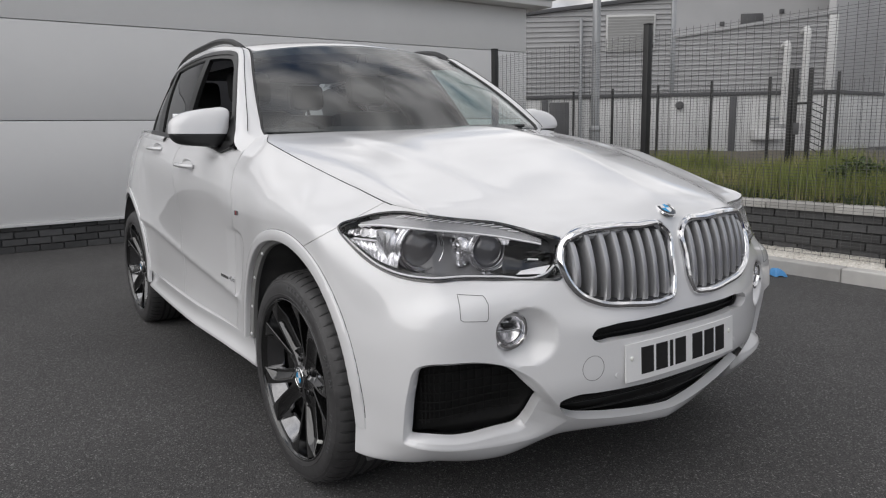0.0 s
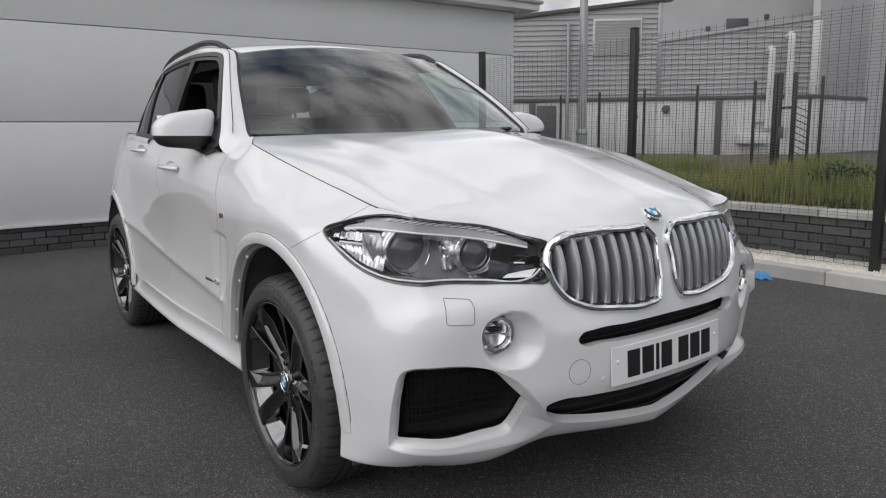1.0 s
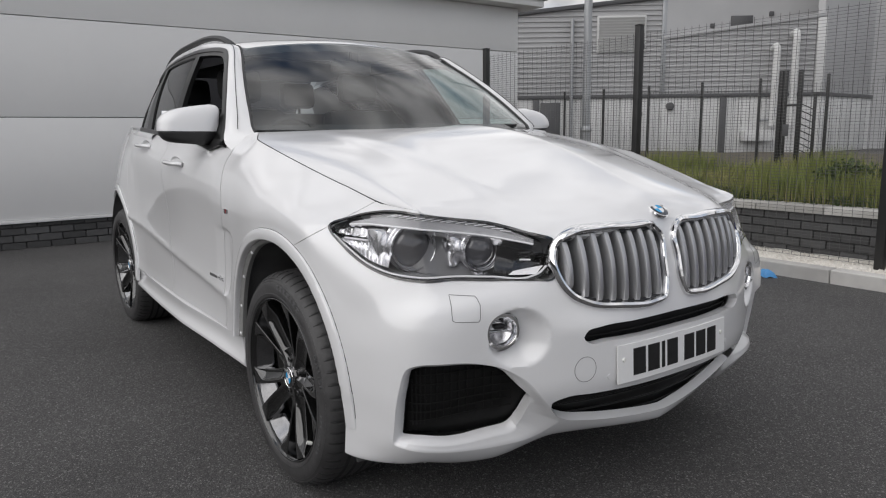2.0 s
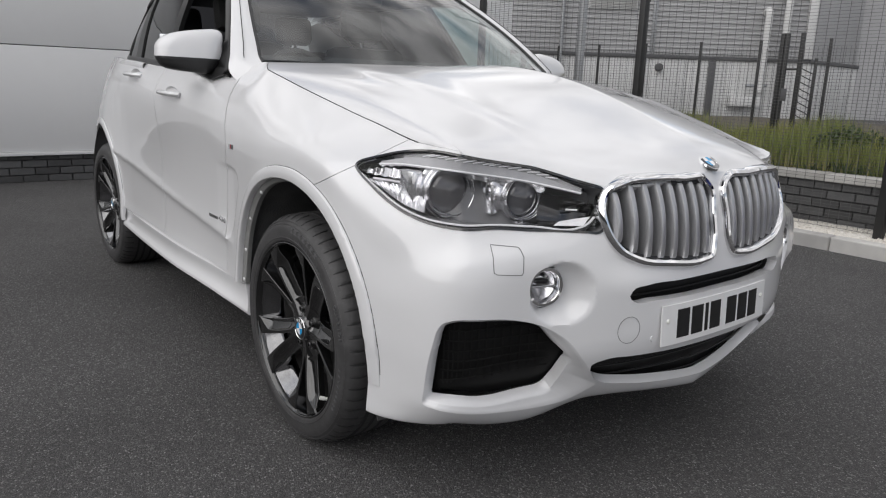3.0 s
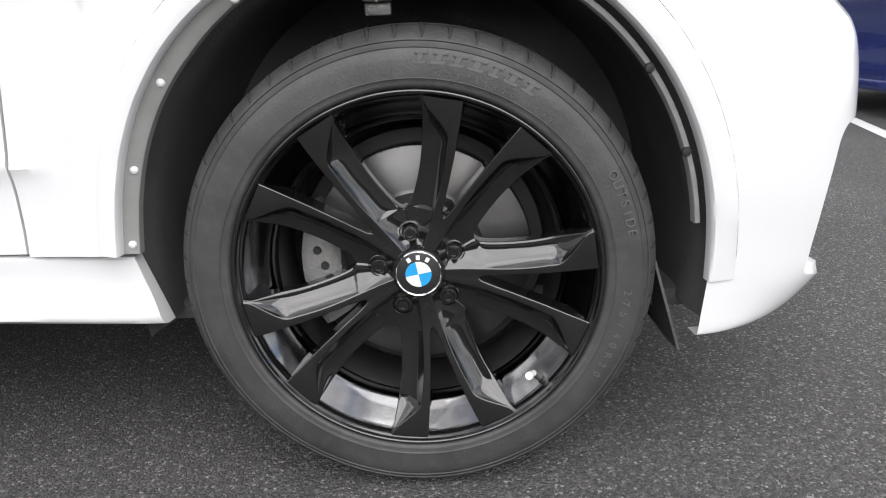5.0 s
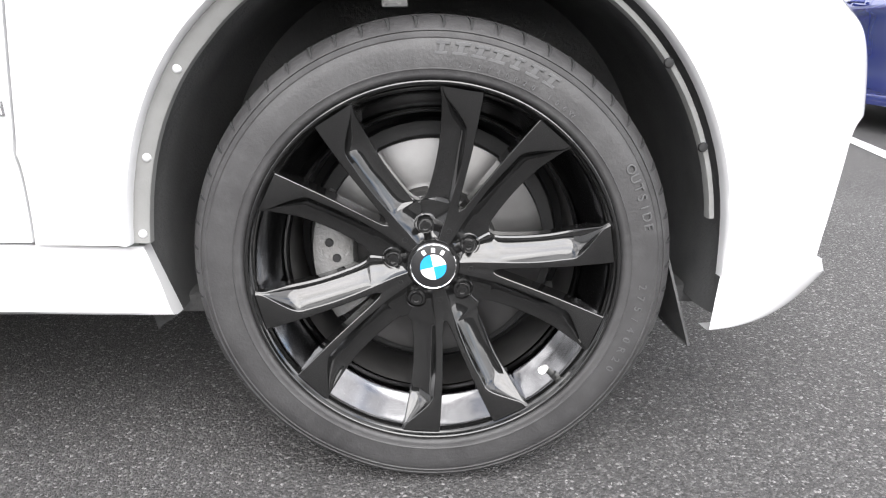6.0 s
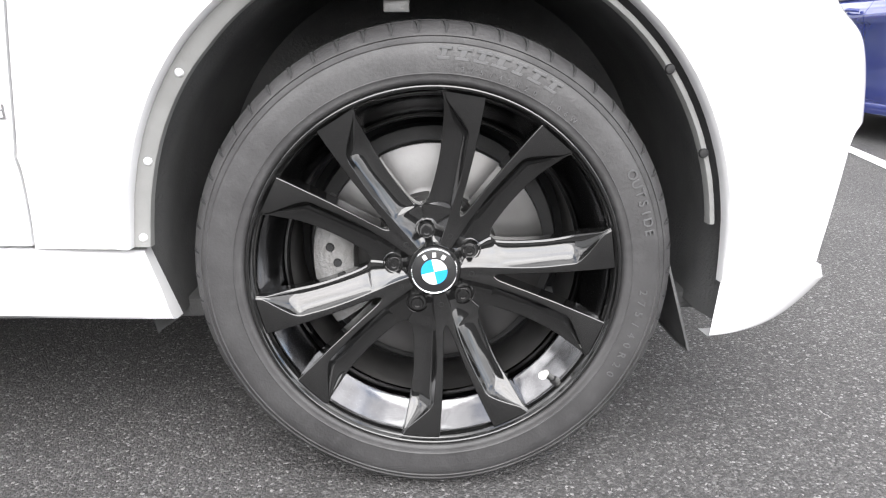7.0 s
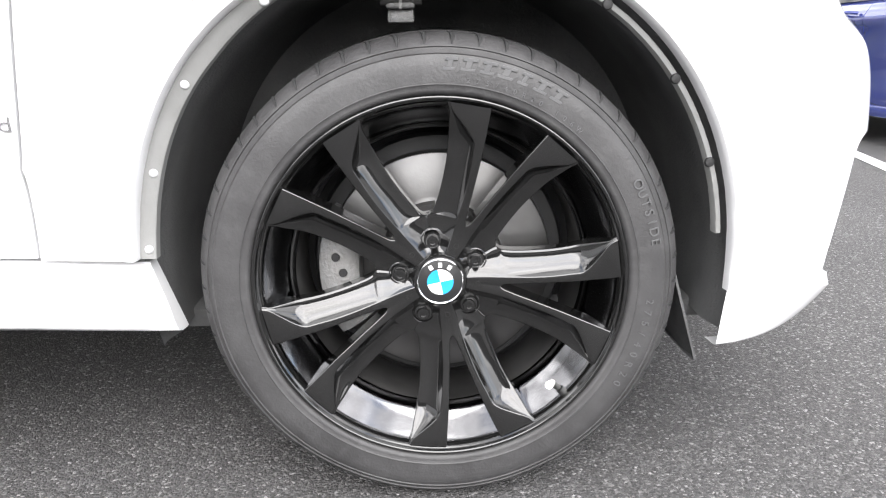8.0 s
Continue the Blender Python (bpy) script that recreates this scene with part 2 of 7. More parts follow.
GALVANISED = material("galvanised_steel", (0.36, 0.37, 0.38), 0.45, metal=0.6, second=(0.30, 0.31, 0.32), scale=6)
SHED = material("grey_metal_cladding", (0.40, 0.40, 0.405), 0.5, second=(0.33, 0.33, 0.335), scale=0.5, mix=0.8)
SHED_PALE = material("pale_wall_panel", (0.58, 0.58, 0.575), 0.6, second=(0.48, 0.48, 0.475), scale=0.7, mix=0.8)
SHED_DARK = material("dark_grey_flashing", (0.07, 0.07, 0.075), 0.5, second=(0.09, 0.09, 0.09), scale=2)
BLUE_RUBBISH = material("blue_plastic", (0.06, 0.26, 0.55), 0.4, second=(0.05, 0.22, 0.5), scale=20)
SCREW = material("yellowed_screw_cap", (0.75, 0.75, 0.72), 0.4, second=(0.65, 0.65, 0.6), scale=50)

# ---- mesh helpers ----


def part(name, bm, mat, parent=None, label="", smooth=40, mats=()):
    """Links a bmesh as one mesh object, under a thing or a part."""
    bmesh.ops.recalc_face_normals(bm, faces=bm.faces[:])
    me = bpy.data.meshes.new(name)
    bm.to_mesh(me)
    bm.free()
    me.materials.append(mat)
    for other in mats:
        me.materials.append(other)
    if smooth:
        me.polygons.foreach_set("use_smooth", [True] * len(me.polygons))
        me.set_sharp_from_angle(angle=radians(smooth))
    ob = new(name, me)
    if parent:
        ob.parent = parent
    if label:
        ob["label"] = label
    return ob


def thing(name, at, label, category, group="", kind=""):
    ob = new(name)
    ob.location = at
    return tagged(ob, label, category, group, kind)


def box(bm, x0, x1, y0, y1, z0, z1, bevel=0.0, m=None):
    b = bmesh.new()
    bmesh.ops.create_cube(b, size=1)
    for v in b.verts:
        v.co = Vector(((x0 + x1) / 2 + v.co.x * (x1 - x0), (y0 + y1) / 2 + v.co.y * (y1 - y0), (z0 + z1) / 2 + v.co.z * (z1 - z0)))
    if bevel:
        bmesh.ops.bevel(b, geom=b.edges[:], offset=bevel, segments=2, affect="EDGES", profile=0.5)
    if m:
        b.transform(m)
    return joined(bm, b)


def joined(bm, b):
    me = bpy.data.meshes.new("tmp")
    b.to_mesh(me)
    b.free()
    bm.from_mesh(me)
    bpy.data.meshes.remove(me)
    return bm


def boxed(x0, x1, y0, y1, z0, z1, bevel=0.0, m=None):
    return box(bmesh.new(), x0, x1, y0, y1, z0, z1, bevel, m)


def grid(bm, P, close_u=False, close_v=False):
    """Faces over an array of points (n, m, 3)."""
    n, m = P.shape[:2]
    vs = [[bm.verts.new(P[i, j]) for j in range(m)] for i in range(n)]
    for i in range(n if close_u else n - 1):
        for j in range(m if close_v else m - 1):
            q = (vs[i][j], vs[(i + 1) % n][j], vs[(i + 1) % n][(j + 1) % m], vs[i][(j + 1) % m])
            try:
                bm.faces.new(q)
            except ValueError:
                pass
    return vs


def gridded(P, close_u=False, close_v=False):
    bm = bmesh.new()
    grid(bm, np.asarray(P, float), close_u, close_v)
    return bm


def capped(bm, loops):
    for loop in loops:
        try:
            bm.faces.new(loop)
        except ValueError:
            pass


def revolve(profile, n, axis="y", closed=False, bm=None):
    """Turns a list of (radius, along) about an axis through the origin."""
    a = np.linspace(0, 2 * np.pi, n, endpoint=False)
    P = np.zeros((n, len(profile), 3))
    for j, (r, h) in enumerate(profile):
        c, s = r * np.cos(a), r * np.sin(a)
        P[:, j] = np.stack([c, np.full(n, h), s], 1) if axis == "y" else np.stack([c, s, np.full(n, h)], 1) if axis == "z" else np.stack([np.full(n, h), c, s], 1)
    bm = bm or bmesh.new()
    grid(bm, P, True, closed)
    return bm


def tube(points, radius, n=8, bm=None, radii=None, flat=1.0, cap=True):
    """A round bar along points; flat squashes it across."""
    P = [Vector(p) for p in points]
    bm = bm or bmesh.new()
    rings, up = [], None
    for i, p in enumerate(P):
        t = (P[min(i + 1, len(P) - 1)] - P[max(i - 1, 0)]).normalized()
        if up is None:
            up = Vector((0, 0, 1)) if abs(t.z) < 0.9 else Vector((1, 0, 0))
        side = t.cross(up).normalized()
        up = side.cross(t).normalized()
        r = radii[i] if radii else radius
        rings.append([bm.verts.new(p + side * (r * math.cos(a)) + up * (r * flat * math.sin(a))) for a in [2 * math.pi * k / n for k in range(n)]])
    for a, b in zip(rings, rings[1:]):
        for k in range(n):
            bm.faces.new((a[k], a[(k + 1) % n], b[(k + 1) % n], b[k]))
    if cap:
        bm.faces.new(rings[0][::-1])
        bm.faces.new(rings[-1])
    return bm


def strip(points, frames, profile, bm=None, closed=False):
    """Sweeps a closed profile of (a, b) along points, each with its own two axes."""
    P = np.array([[np.array(p) + a * np.array(f[0]) + b * np.array(f[1]) for a, b in profile] for p, f in zip(points, frames)])
    bm = bm or bmesh.new()
    vs = grid(bm, P, closed, True)
    if not closed:
        capped(bm, [vs[0][::-1], vs[-1]])
    return bm


def curve(ts, values, q, limit=False):
    """Cubic through values at ts, taken at q. limit: no overshoot."""
    ts, V, q = np.asarray(ts, float), np.asarray(values, float), np.atleast_1d(np.asarray(q, float))
    V = V.reshape(len(ts), -1)
    h = np.diff(ts)[:, None]
    d = np.diff(V, axis=0) / h
    m = np.zeros_like(V)
    m[0], m[-1] = d[0], d[-1]
    a, b = h[:-1], h[1:]
    m[1:-1] = (d[:-1] * b + d[1:] * a) / (a + b)
    if limit:
        low = 3 * np.minimum(np.abs(d[:-1]), np.abs(d[1:]))
        m[1:-1] = np.where(d[:-1] * d[1:] <= 0, 0, np.sign(m[1:-1]) * np.minimum(np.abs(m[1:-1]), low))
    k = np.clip(np.searchsorted(ts, q, side="right") - 1, 0, len(ts) - 2)
    s = ((q - ts[k]) / (ts[k + 1] - ts[k]))[:, None]
    hh = (ts[k + 1] - ts[k])[:, None]
    return (2 * s**3 - 3 * s**2 + 1) * V[k] + (s**3 - 2 * s**2 + s) * hh * m[k] + (3 * s**2 - 2 * s**3) * V[k + 1] + (s**3 - s**2) * hh * m[k + 1]


def smooth_line(points, n, closed=False):
    """n points on a smooth line through points."""
    P = np.asarray(points, float)
    if closed:
        P = np.concatenate([P[-2:], P, P[:3]])
    t = np.r_[0, np.cumsum(np.linalg.norm(np.diff(P, axis=0), axis=1))]
    q = np.linspace(t[2], t[-3], n, endpoint=False) if closed else np.linspace(0, t[-1], n)
    return curve(t, P, q)


def soft_poly(corners, k=7):
    """A closed outline of straight runs with rounded corners; corners: (a, b, radius)."""
    C = np.array([c[:2] for c in corners], float)
    out = []
    for i, (a, b, r) in enumerate(corners):
        p, n = C[i - 1] - C[i], C[(i + 1) % len(C)] - C[i]
        lp, ln = np.linalg.norm(p), np.linalg.norm(n)
        s0, s1 = C[i] + p / lp * min(r, lp * 0.48), C[i] + n / ln * min(r, ln * 0.48)
        for t in np.linspace(0, 1, k):
            out.append((1 - t) ** 2 * s0 + 2 * t * (1 - t) * C[i] + t * t * s1)
        e = C[(i + 1) % len(C)] - n / ln * min(corners[(i + 1) % len(C)][2], ln * 0.48)
        out += [s1 + (e - s1) * t for t in (0.25, 0.5, 0.75)]
    return np.array(out)


def inside(poly, Q):
    """Signed distance of points Q (n, 2) to a closed outline: minus outside."""
    A, B = poly, np.roll(poly, -1, 0)
    D = B - A
    W = Q[:, None] - A[None]
    t = np.clip((W * D).sum(-1) / ((D * D).sum(-1) + 1e-12), 0, 1)
    far = np.linalg.norm(W - t[..., None] * D, axis=-1).min(1)
    up = (A[None, :, 1] <= Q[:, None, 1]) & (B[None, :, 1] > Q[:, None, 1])
    down = (A[None, :, 1] > Q[:, None, 1]) & (B[None, :, 1] <= Q[:, None, 1])
    cr = D[None, :, 0] * W[..., 1] - D[None, :, 1] * W[..., 0]
    wind = (up & (cr > 0)).sum(1) - (down & (cr < 0)).sum(1)
    return np.where(wind != 0, far, -far)


def trim(bm, f):
    """Cuts a bmesh along f = 0 and keeps the part where f > 0. f takes an (n, 3) array."""
    bm.verts.ensure_lookup_table()
    co = np.array([v.co for v in bm.verts])
    if not len(co):
        return bm
    val = np.asarray(f(co), float)
    val = np.where(np.abs(val) < 1e-5, 1e-5, val)
    if (val > 0).all():
        return bm
    bm.verts.index_update()
    zero = []
    for e in bm.edges[:]:
        a, b = e.verts
        if a.index < 0 or b.index < 0 or a.index >= len(val) or b.index >= len(val):
            continue
        va, vb = val[a.index], val[b.index]
        if va * vb < 0:
            lo, hi, A, B = 0.0, 1.0, np.array(a.co), np.array(b.co)
            s = va / (va - vb)
            vs = f((A + s * (B - A))[None])[0]
            if abs(vs) > 1e-4:
                lo, hi, flo = (s, 1.0, vs) if vs * va > 0 else (0.0, s, va)
                for _ in range(7):
                    s = (lo + hi) / 2
                    vs = f((A + s * (B - A))[None])[0]
                    lo, hi = (s, hi) if vs * va > 0 else (lo, s)
            _, v = bmesh.utils.edge_split(e, a, s)
            zero.append(v)
    bmesh.ops.connect_verts(bm, verts=zero)
    on = set(zero)
    cen = np.array([face.calc_center_median() for face in bm.faces])
    gone = [face for face, s in zip(bm.faces[:], np.asarray(f(cen))) if s < 0]
    bmesh.ops.delete(bm, geom=gone, context="FACES")
    return bm


def flange(bm, depth, keep=None):
    """Turns the open edges of a panel inwards, so that it shows its thickness."""
    bmesh.ops.recalc_face_normals(bm, faces=bm.faces[:])
    bm.normal_update()
    edges = [e for e in bm.edges if e.is_boundary and (keep is None or keep(e))]
    normal = {v: v.normal.copy() for e in edges for v in e.verts}
    made = bmesh.ops.extrude_edge_only(bm, edges=edges)["geom"]
    old = {}
    for e in edges:
        for v in e.verts:
            old[tuple(round(c, 6) for c in v.co)] = normal[v]
    for v in made:
        if isinstance(v, bmesh.types.BMVert):
            v.co -= old[tuple(round(c, 6) for c in v.co)] * depth
    return bm


def mirrored(ob, parent=None):
    """The same part on the other side of the car's middle."""
    me = ob.data.copy()
    me.transform(Matrix.Diagonal((1, -1, 1, 1)))
    me.flip_normals()
    o = new(ob.name.split(".")[0], me)
    o.parent = parent or ob.parent
    if "label" in ob:
        o["label"] = ob["label"]
    return o


def lettering(text, size, mat, name="lettering", depth=0.0015):
    cu = bpy.data.curves.new(name, "FONT")
    cu.body, cu.size, cu.extrude, cu.align_x, cu.align_y = text, size, depth, "CENTER", "CENTER"
    ob = bpy.data.objects.new(name, cu)
    scene.collection.objects.link(ob)
    me = bpy.data.meshes.new_from_object(ob.evaluated_get(bpy.context.evaluated_depsgraph_get()))
    bpy.data.objects.remove(ob)
    me.materials.clear()
    me.materials.append(mat)
    return new(name, me)

# ---- the white car ----
# Stations round the body from the middle of the nose to the middle of the tail: a place on the plan's outline, then the
# profile there from the lower edge to the upper one, as (inset, height).
STATIONS = []


def station(x, y, *profile):
    STATIONS.append(((x, y), profile))


station(0.835, 0.00, (0.17, 0.240), (0.085, 0.246), (0.046, 0.276), (0.014, 0.40), (0.004, 0.485), (0.010, 0.60), (0.024, 0.67), (0.052, 0.80), (0.078, 0.888))
station(0.800, 0.42, (0.19, 0.255), (0.125, 0.262), (0.078, 0.292), (0.014, 0.40), (0.0, 0.49), (0.0, 0.59), (0.018, 0.68), (0.034, 0.775), (0.054, 0.860))
station(0.733, 0.645, (0.20, 0.204), (0.118, 0.211), (0.060, 0.262), (0.008, 0.40), (0.0, 0.49), (0.0, 0.60), (0.006, 0.693), (0.043, 0.762), (0.126, 0.908))
station(0.643, 0.872, (0.15, 0.243), (0.075, 0.250), (0.018, 0.312), (0.004, 0.38), (0.0, 0.47), (0.002, 0.560), (0.018, 0.668), (0.068, 0.745), (0.120, 0.941))
station(0.475, 0.942, (0.05, 0.242), (0.014, 0.248), (0.008, 0.30), (0.004, 0.40), (0.0, 0.48), (0.0, 0.56), (0.010, 0.66), (0.032, 0.79), (0.140, 0.952))
station(0.20, 0.972, (0.05, 0.25), (0.0, 0.27), (0.0, 0.35), (0.0, 0.45), (0.0, 0.56), (0.0, 0.70), (0.001, 0.852), (0.030, 0.912), (0.152, 1.000))
station(-0.15, 0.968, (0.05, 0.25), (0.0, 0.27), (0.0, 0.35), (0.0, 0.45), (0.0, 0.56), (0.0, 0.71), (0.001, 0.872), (0.028, 0.955), (0.138, 1.070))
station(-0.42, 0.955, (0.06, 0.26), (0.010, 0.275), (0.0, 0.34), (0.008, 0.45), (0.010, 0.60), (0.010, 0.75), (0.008, 0.87), (0.034, 1.00), (0.128, 1.126))
station(-0.57, 0.948, (0.07, 0.26), (0.018, 0.275), (0.002, 0.33), (0.016, 0.45), (0.018, 0.60), (0.016, 0.75), (0.008, 0.88), (0.032, 1.02), (0.174, 1.156))
station(-0.70, 0.946, (0.07, 0.26), (0.018, 0.275), (0.002, 0.33), (0.018, 0.45), (0.020, 0.60), (0.018, 0.76), (0.006, 0.92), (0.022, 1.03), (0.078, 1.108))
station(-1.20, 0.944, (0.07, 0.26), (0.018, 0.275), (0.0, 0.33), (0.020, 0.45), (0.024, 0.62), (0.018, 0.78), (0.0, 0.96), (0.014, 1.05), (0.060, 1.125))
station(-1.90, 0.920, (0.07, 0.27), (0.018, 0.285), (0.0, 0.34), (0.018, 0.46), (0.018, 0.62), (0.012, 0.80), (0.006, 1.00), (0.026, 1.09), (0.078, 1.160))
station(-2.55, 0.893, (0.07, 0.29), (0.018, 0.30), (0.0, 0.36), (0.0, 0.48), (0.0, 0.62), (0.004, 0.80), (0.036, 0.98), (0.072, 1.10), (0.115, 1.185))
station(-3.15, 0.745, (0.07, 0.32), (0.018, 0.34), (0.0, 0.42), (0.0, 0.52), (0.0, 0.66), (0.010, 0.82), (0.045, 0.99), (0.085, 1.11), (0.13, 1.20))
station(-3.42, 0.55, (0.10, 0.32), (0.03, 0.34), (0.01, 0.42), (0.0, 0.52), (0.0, 0.66), (0.03, 0.82), (0.05, 0.99), (0.09, 1.11), (0.14, 1.20))
station(-3.50, 0.00, (0.10, 0.32), (0.03, 0.34), (0.01, 0.42), (0.0, 0.52), (0.0, 0.66), (0.03, 0.82), (0.05, 0.99), (0.09, 1.11), (0.14, 1.20))
PLAN = np.array([s[0] for s in STATIONS])
PROFILES = np.array([np.array(s[1]).ravel() for s in STATIONS])
U = np.r_[0, np.cumsum(np.linalg.norm(np.diff(PLAN, axis=0), axis=1))]
AHEAD_PLAN = np.concatenate([[[PLAN[1, 0], -PLAN[1, 1]]], PLAN, [[PLAN[-2, 0], -PLAN[-2, 1]]]])
AHEAD_U = np.r_[-U[1], U, 2 * U[-1] - U[-2]]


def shell(u, t):
    """The body's skin at u along the outline and t up the profile (both arrays), on the side of positive y."""
    u, t = np.asarray(u, float), np.asarray(t, float)
    p = curve(AHEAD_U, AHEAD_PLAN, u)
    e = 1e-3
    tan = curve(AHEAD_U, AHEAD_PLAN, u + e) - curve(AHEAD_U, AHEAD_PLAN, u - e)
    tan /= np.linalg.norm(tan, axis=1)[:, None]
    keys = curve(U, PROFILES, u, True).reshape(len(u), 9, 2)
    out = np.zeros((len(u), len(t), 3))
    for i in range(len(u)):
        dz = curve(np.linspace(0, 1, 9), keys[i], t, True)
        out[i, :, 0] = p[i, 0] - tan[i, 1] * dz[:, 0]
        out[i, :, 1] = p[i, 1] + tan[i, 0] * dz[:, 0]
        out[i, :, 2] = dz[:, 1]
    return out


def u_at(x):
    """Where the outline passes x, on the flank."""
    q = np.linspace(0.6, U[-2], 4000)
    return float(q[np.argmin(np.abs(curve(U, PLAN, q)[:, 0] - x))])


FINE_U = np.linspace(0, u_at(-0.9), 260)
FINE = shell(FINE_U, np.linspace(0, 1, 160))


def on_front(y, z, out=0.0):
    """The point of the skin at a given |y| and height, on the nose and the corner."""
    best = []
    for row in FINE[:190]:
        best.append((np.interp(z, row[:, 2], row[:, 1]), np.interp(z, row[:, 2], row[:, 0])))
    ys, xs = np.array(best).T
    k = np.argmax(ys > y) or len(ys) - 1
    s = (y - ys[k - 1]) / (ys[k] - ys[k - 1] + 1e-9) if k else 0
    return np.array([xs[k - 1] + s * (xs[k] - xs[k - 1]) + out, y, z])


DENSE = shell(np.linspace(0, u_at(0.0), 420), np.linspace(0, 1, 260))
DENSE_Q = np.stack([DENSE[..., 1] - DENSE[..., 0], DENSE[..., 2]], -1)
DENSE_U, DENSE_T = np.gradient(DENSE, axis=0), np.gradient(DENSE, axis=1)
DENSE_QU, DENSE_QT = np.gradient(DENSE_Q, axis=0), np.gradient(DENSE_Q, axis=1)


def chart_at(q, z):
    """Point and outward normal of the skin where |y| - x is q, at a given height."""
    d = (DENSE_Q[..., 0] - q) ** 2 + (DENSE_Q[..., 1] - z) ** 2
    i, j = np.unravel_index(int(np.argmin(d)), d.shape)
    J = np.stack([DENSE_QU[i, j], DENSE_QT[i, j]], 1)
    try:
        st = np.clip(np.linalg.solve(J, np.array([q, z]) - DENSE_Q[i, j]), -2.5, 2.5)
    except np.linalg.LinAlgError:
        st = np.zeros(2)
    n = np.cross(DENSE_U[i, j], DENSE_T[i, j])
    n = n / (np.linalg.norm(n) + 1e-12)
    return DENSE[i, j] + st[0] * DENSE_U[i, j] + st[1] * DENSE_T[i, j], n if n[0] + n[1] > 0 else -n


def on_chart(q, z, out=0.0):
    """The point of the skin where |y| - x is q, at a given height; out moves it along the skin's normal."""
    p, n = chart_at(q, z)
    return p + n * out


def chart(co):
    return np.stack([np.abs(co[:, 1]) - co[:, 0], co[:, 2]], 1)


def skin(u0, u1, nu, nt, side=-1, t0=0.0, t1=1.0):
    """A dense sheet of the skin. side -1: the car's right flank, +1: its left one, 0: both, across the nose."""
    t = np.linspace(t0, t1, nt)
    P = shell(np.linspace(u0, u1, nu), t)
    if side == 0:
        M = P[:0:-1].copy()
        M[..., 1] *= -1
        P = np.concatenate([M, P])
    elif side < 0:
        P[..., 1] *= -1
    return gridded(P)


ARCH_F, ARCH_R = (0.008, 0.362), (-2.55, 0.362)


def arch_size(f, rear):
    """Half-width and height of the arch line: f 0 at the moulding's outer edge, 1 at its inner one."""
    return (0.470 - 0.031 * f if rear else 0.455 - 0.041 * f), 0.491 - 0.039 * f


def arch(co, at, f):
    """Plus outside the wheel arch's line f."""
    x, z = co[:, 0] - at[0], np.maximum(co[:, 2] - at[1], 0.0)
    a0, b0 = arch_size(f, False)
    a1, b1 = arch_size(f, True)
    front = (np.abs(x / a0) ** 2.08 + (z / b0) ** 2.08) ** (1 / 2.08)
    back = (np.abs(x / a1) ** 2.25 + (z / b1) ** 2.25) ** (1 / 2.25)
    return (np.where(x > 0, front, back) - 1) * 0.45


HEADLIGHT = smooth_line([(-0.290, 0.840), (-0.16, 0.879), (0.02, 0.911), (0.17, 0.929), (0.304, 0.937), (0.40, 0.933), (0.52, 0.915), (0.614, 0.889),
                         (0.53, 0.840), (0.44, 0.803), (0.33, 0.774), (0.19, 0.760), (0.09, 0.763), (-0.05, 0.757), (-0.15, 0.755), (-0.235, 0.752), (-0.275, 0.751), (-0.288, 0.757), (-0.291, 0.785)], 120, True)
KIDNEY = smooth_line([(0.030, 0.77), (0.028, 0.842), (0.056, 0.870), (0.18, 0.884), (0.31, 0.888), (0.40, 0.880), (0.452, 0.852), (0.474, 0.800),
                      (0.464, 0.746), (0.432, 0.704), (0.37, 0.673), (0.25, 0.654), (0.11, 0.648), (0.052, 0.660), (0.034, 0.70)], 96, True)
DUCT = soft_poly([(0.304, 0.333, 0.012), (0.285, 0.440, 0.03), (0.250, 0.535, 0.03), (0.195, 0.549, 0.03), (0.03, 0.545, 0.05), (-0.09, 0.527, 0.05), (-0.226, 0.410, 0.025), (-0.165, 0.303, 0.05), (0.06, 0.300, 0.06)])
SCOOP = soft_poly([(0.310, 0.322, 0.014), (0.291, 0.440, 0.03), (0.257, 0.541, 0.03), (0.200, 0.556, 0.03), (0.03, 0.552, 0.05), (-0.10, 0.524, 0.05), (-0.20, 0.476, 0.04), (-0.270, 0.402, 0.03), (-0.318, 0.330, 0.008),
                   (-0.21, 0.281, 0.05), (-0.05, 0.273, 0.05), (0.12, 0.292, 0.05)])
SLOT = smooth_line([(0.0, 0.614), (0.20, 0.613), (0.34, 0.611), (0.388, 0.602), (0.400, 0.584), (0.385, 0.572), (0.30, 0.568), (0.15, 0.566), (0.0, 0.566),
                    (-0.15, 0.566), (-0.30, 0.568), (-0.385, 0.572), (-0.400, 0.584), (-0.388, 0.602), (-0.34, 0.611), (-0.20, 0.613)], 120, True)
LOWER = smooth_line([(0.0, 0.414), (0.2, 0.415), (0.36, 0.418), (0.45, 0.417), (0.488, 0.402), (0.47, 0.368), (0.42, 0.338), (0.32, 0.316), (0.15, 0.300), (0.0, 0.295),
                     (-0.15, 0.300), (-0.32, 0.316), (-0.42, 0.338), (-0.47, 0.368), (-0.488, 0.402), (-0.45, 0.417), (-0.36, 0.418), (-0.2, 0.415)], 120, True)


def front_chart(co):
    return np.stack([co[:, 1], co[:, 2]], 1)


def seam(co):
    """Minus on the bumper, plus on the wing."""
    q, z = np.abs(co[:, 1]) - co[:, 0], co[:, 2]
    return q - (0.614 + (0.889 - np.maximum(z, 0.80)) / 0.069 * 0.19)


car = thing("parked_suv", (0, 0, 0), "white four-wheel-drive estate car with black alloy wheels, parked on asphalt", "car")
GAP = 0.0022


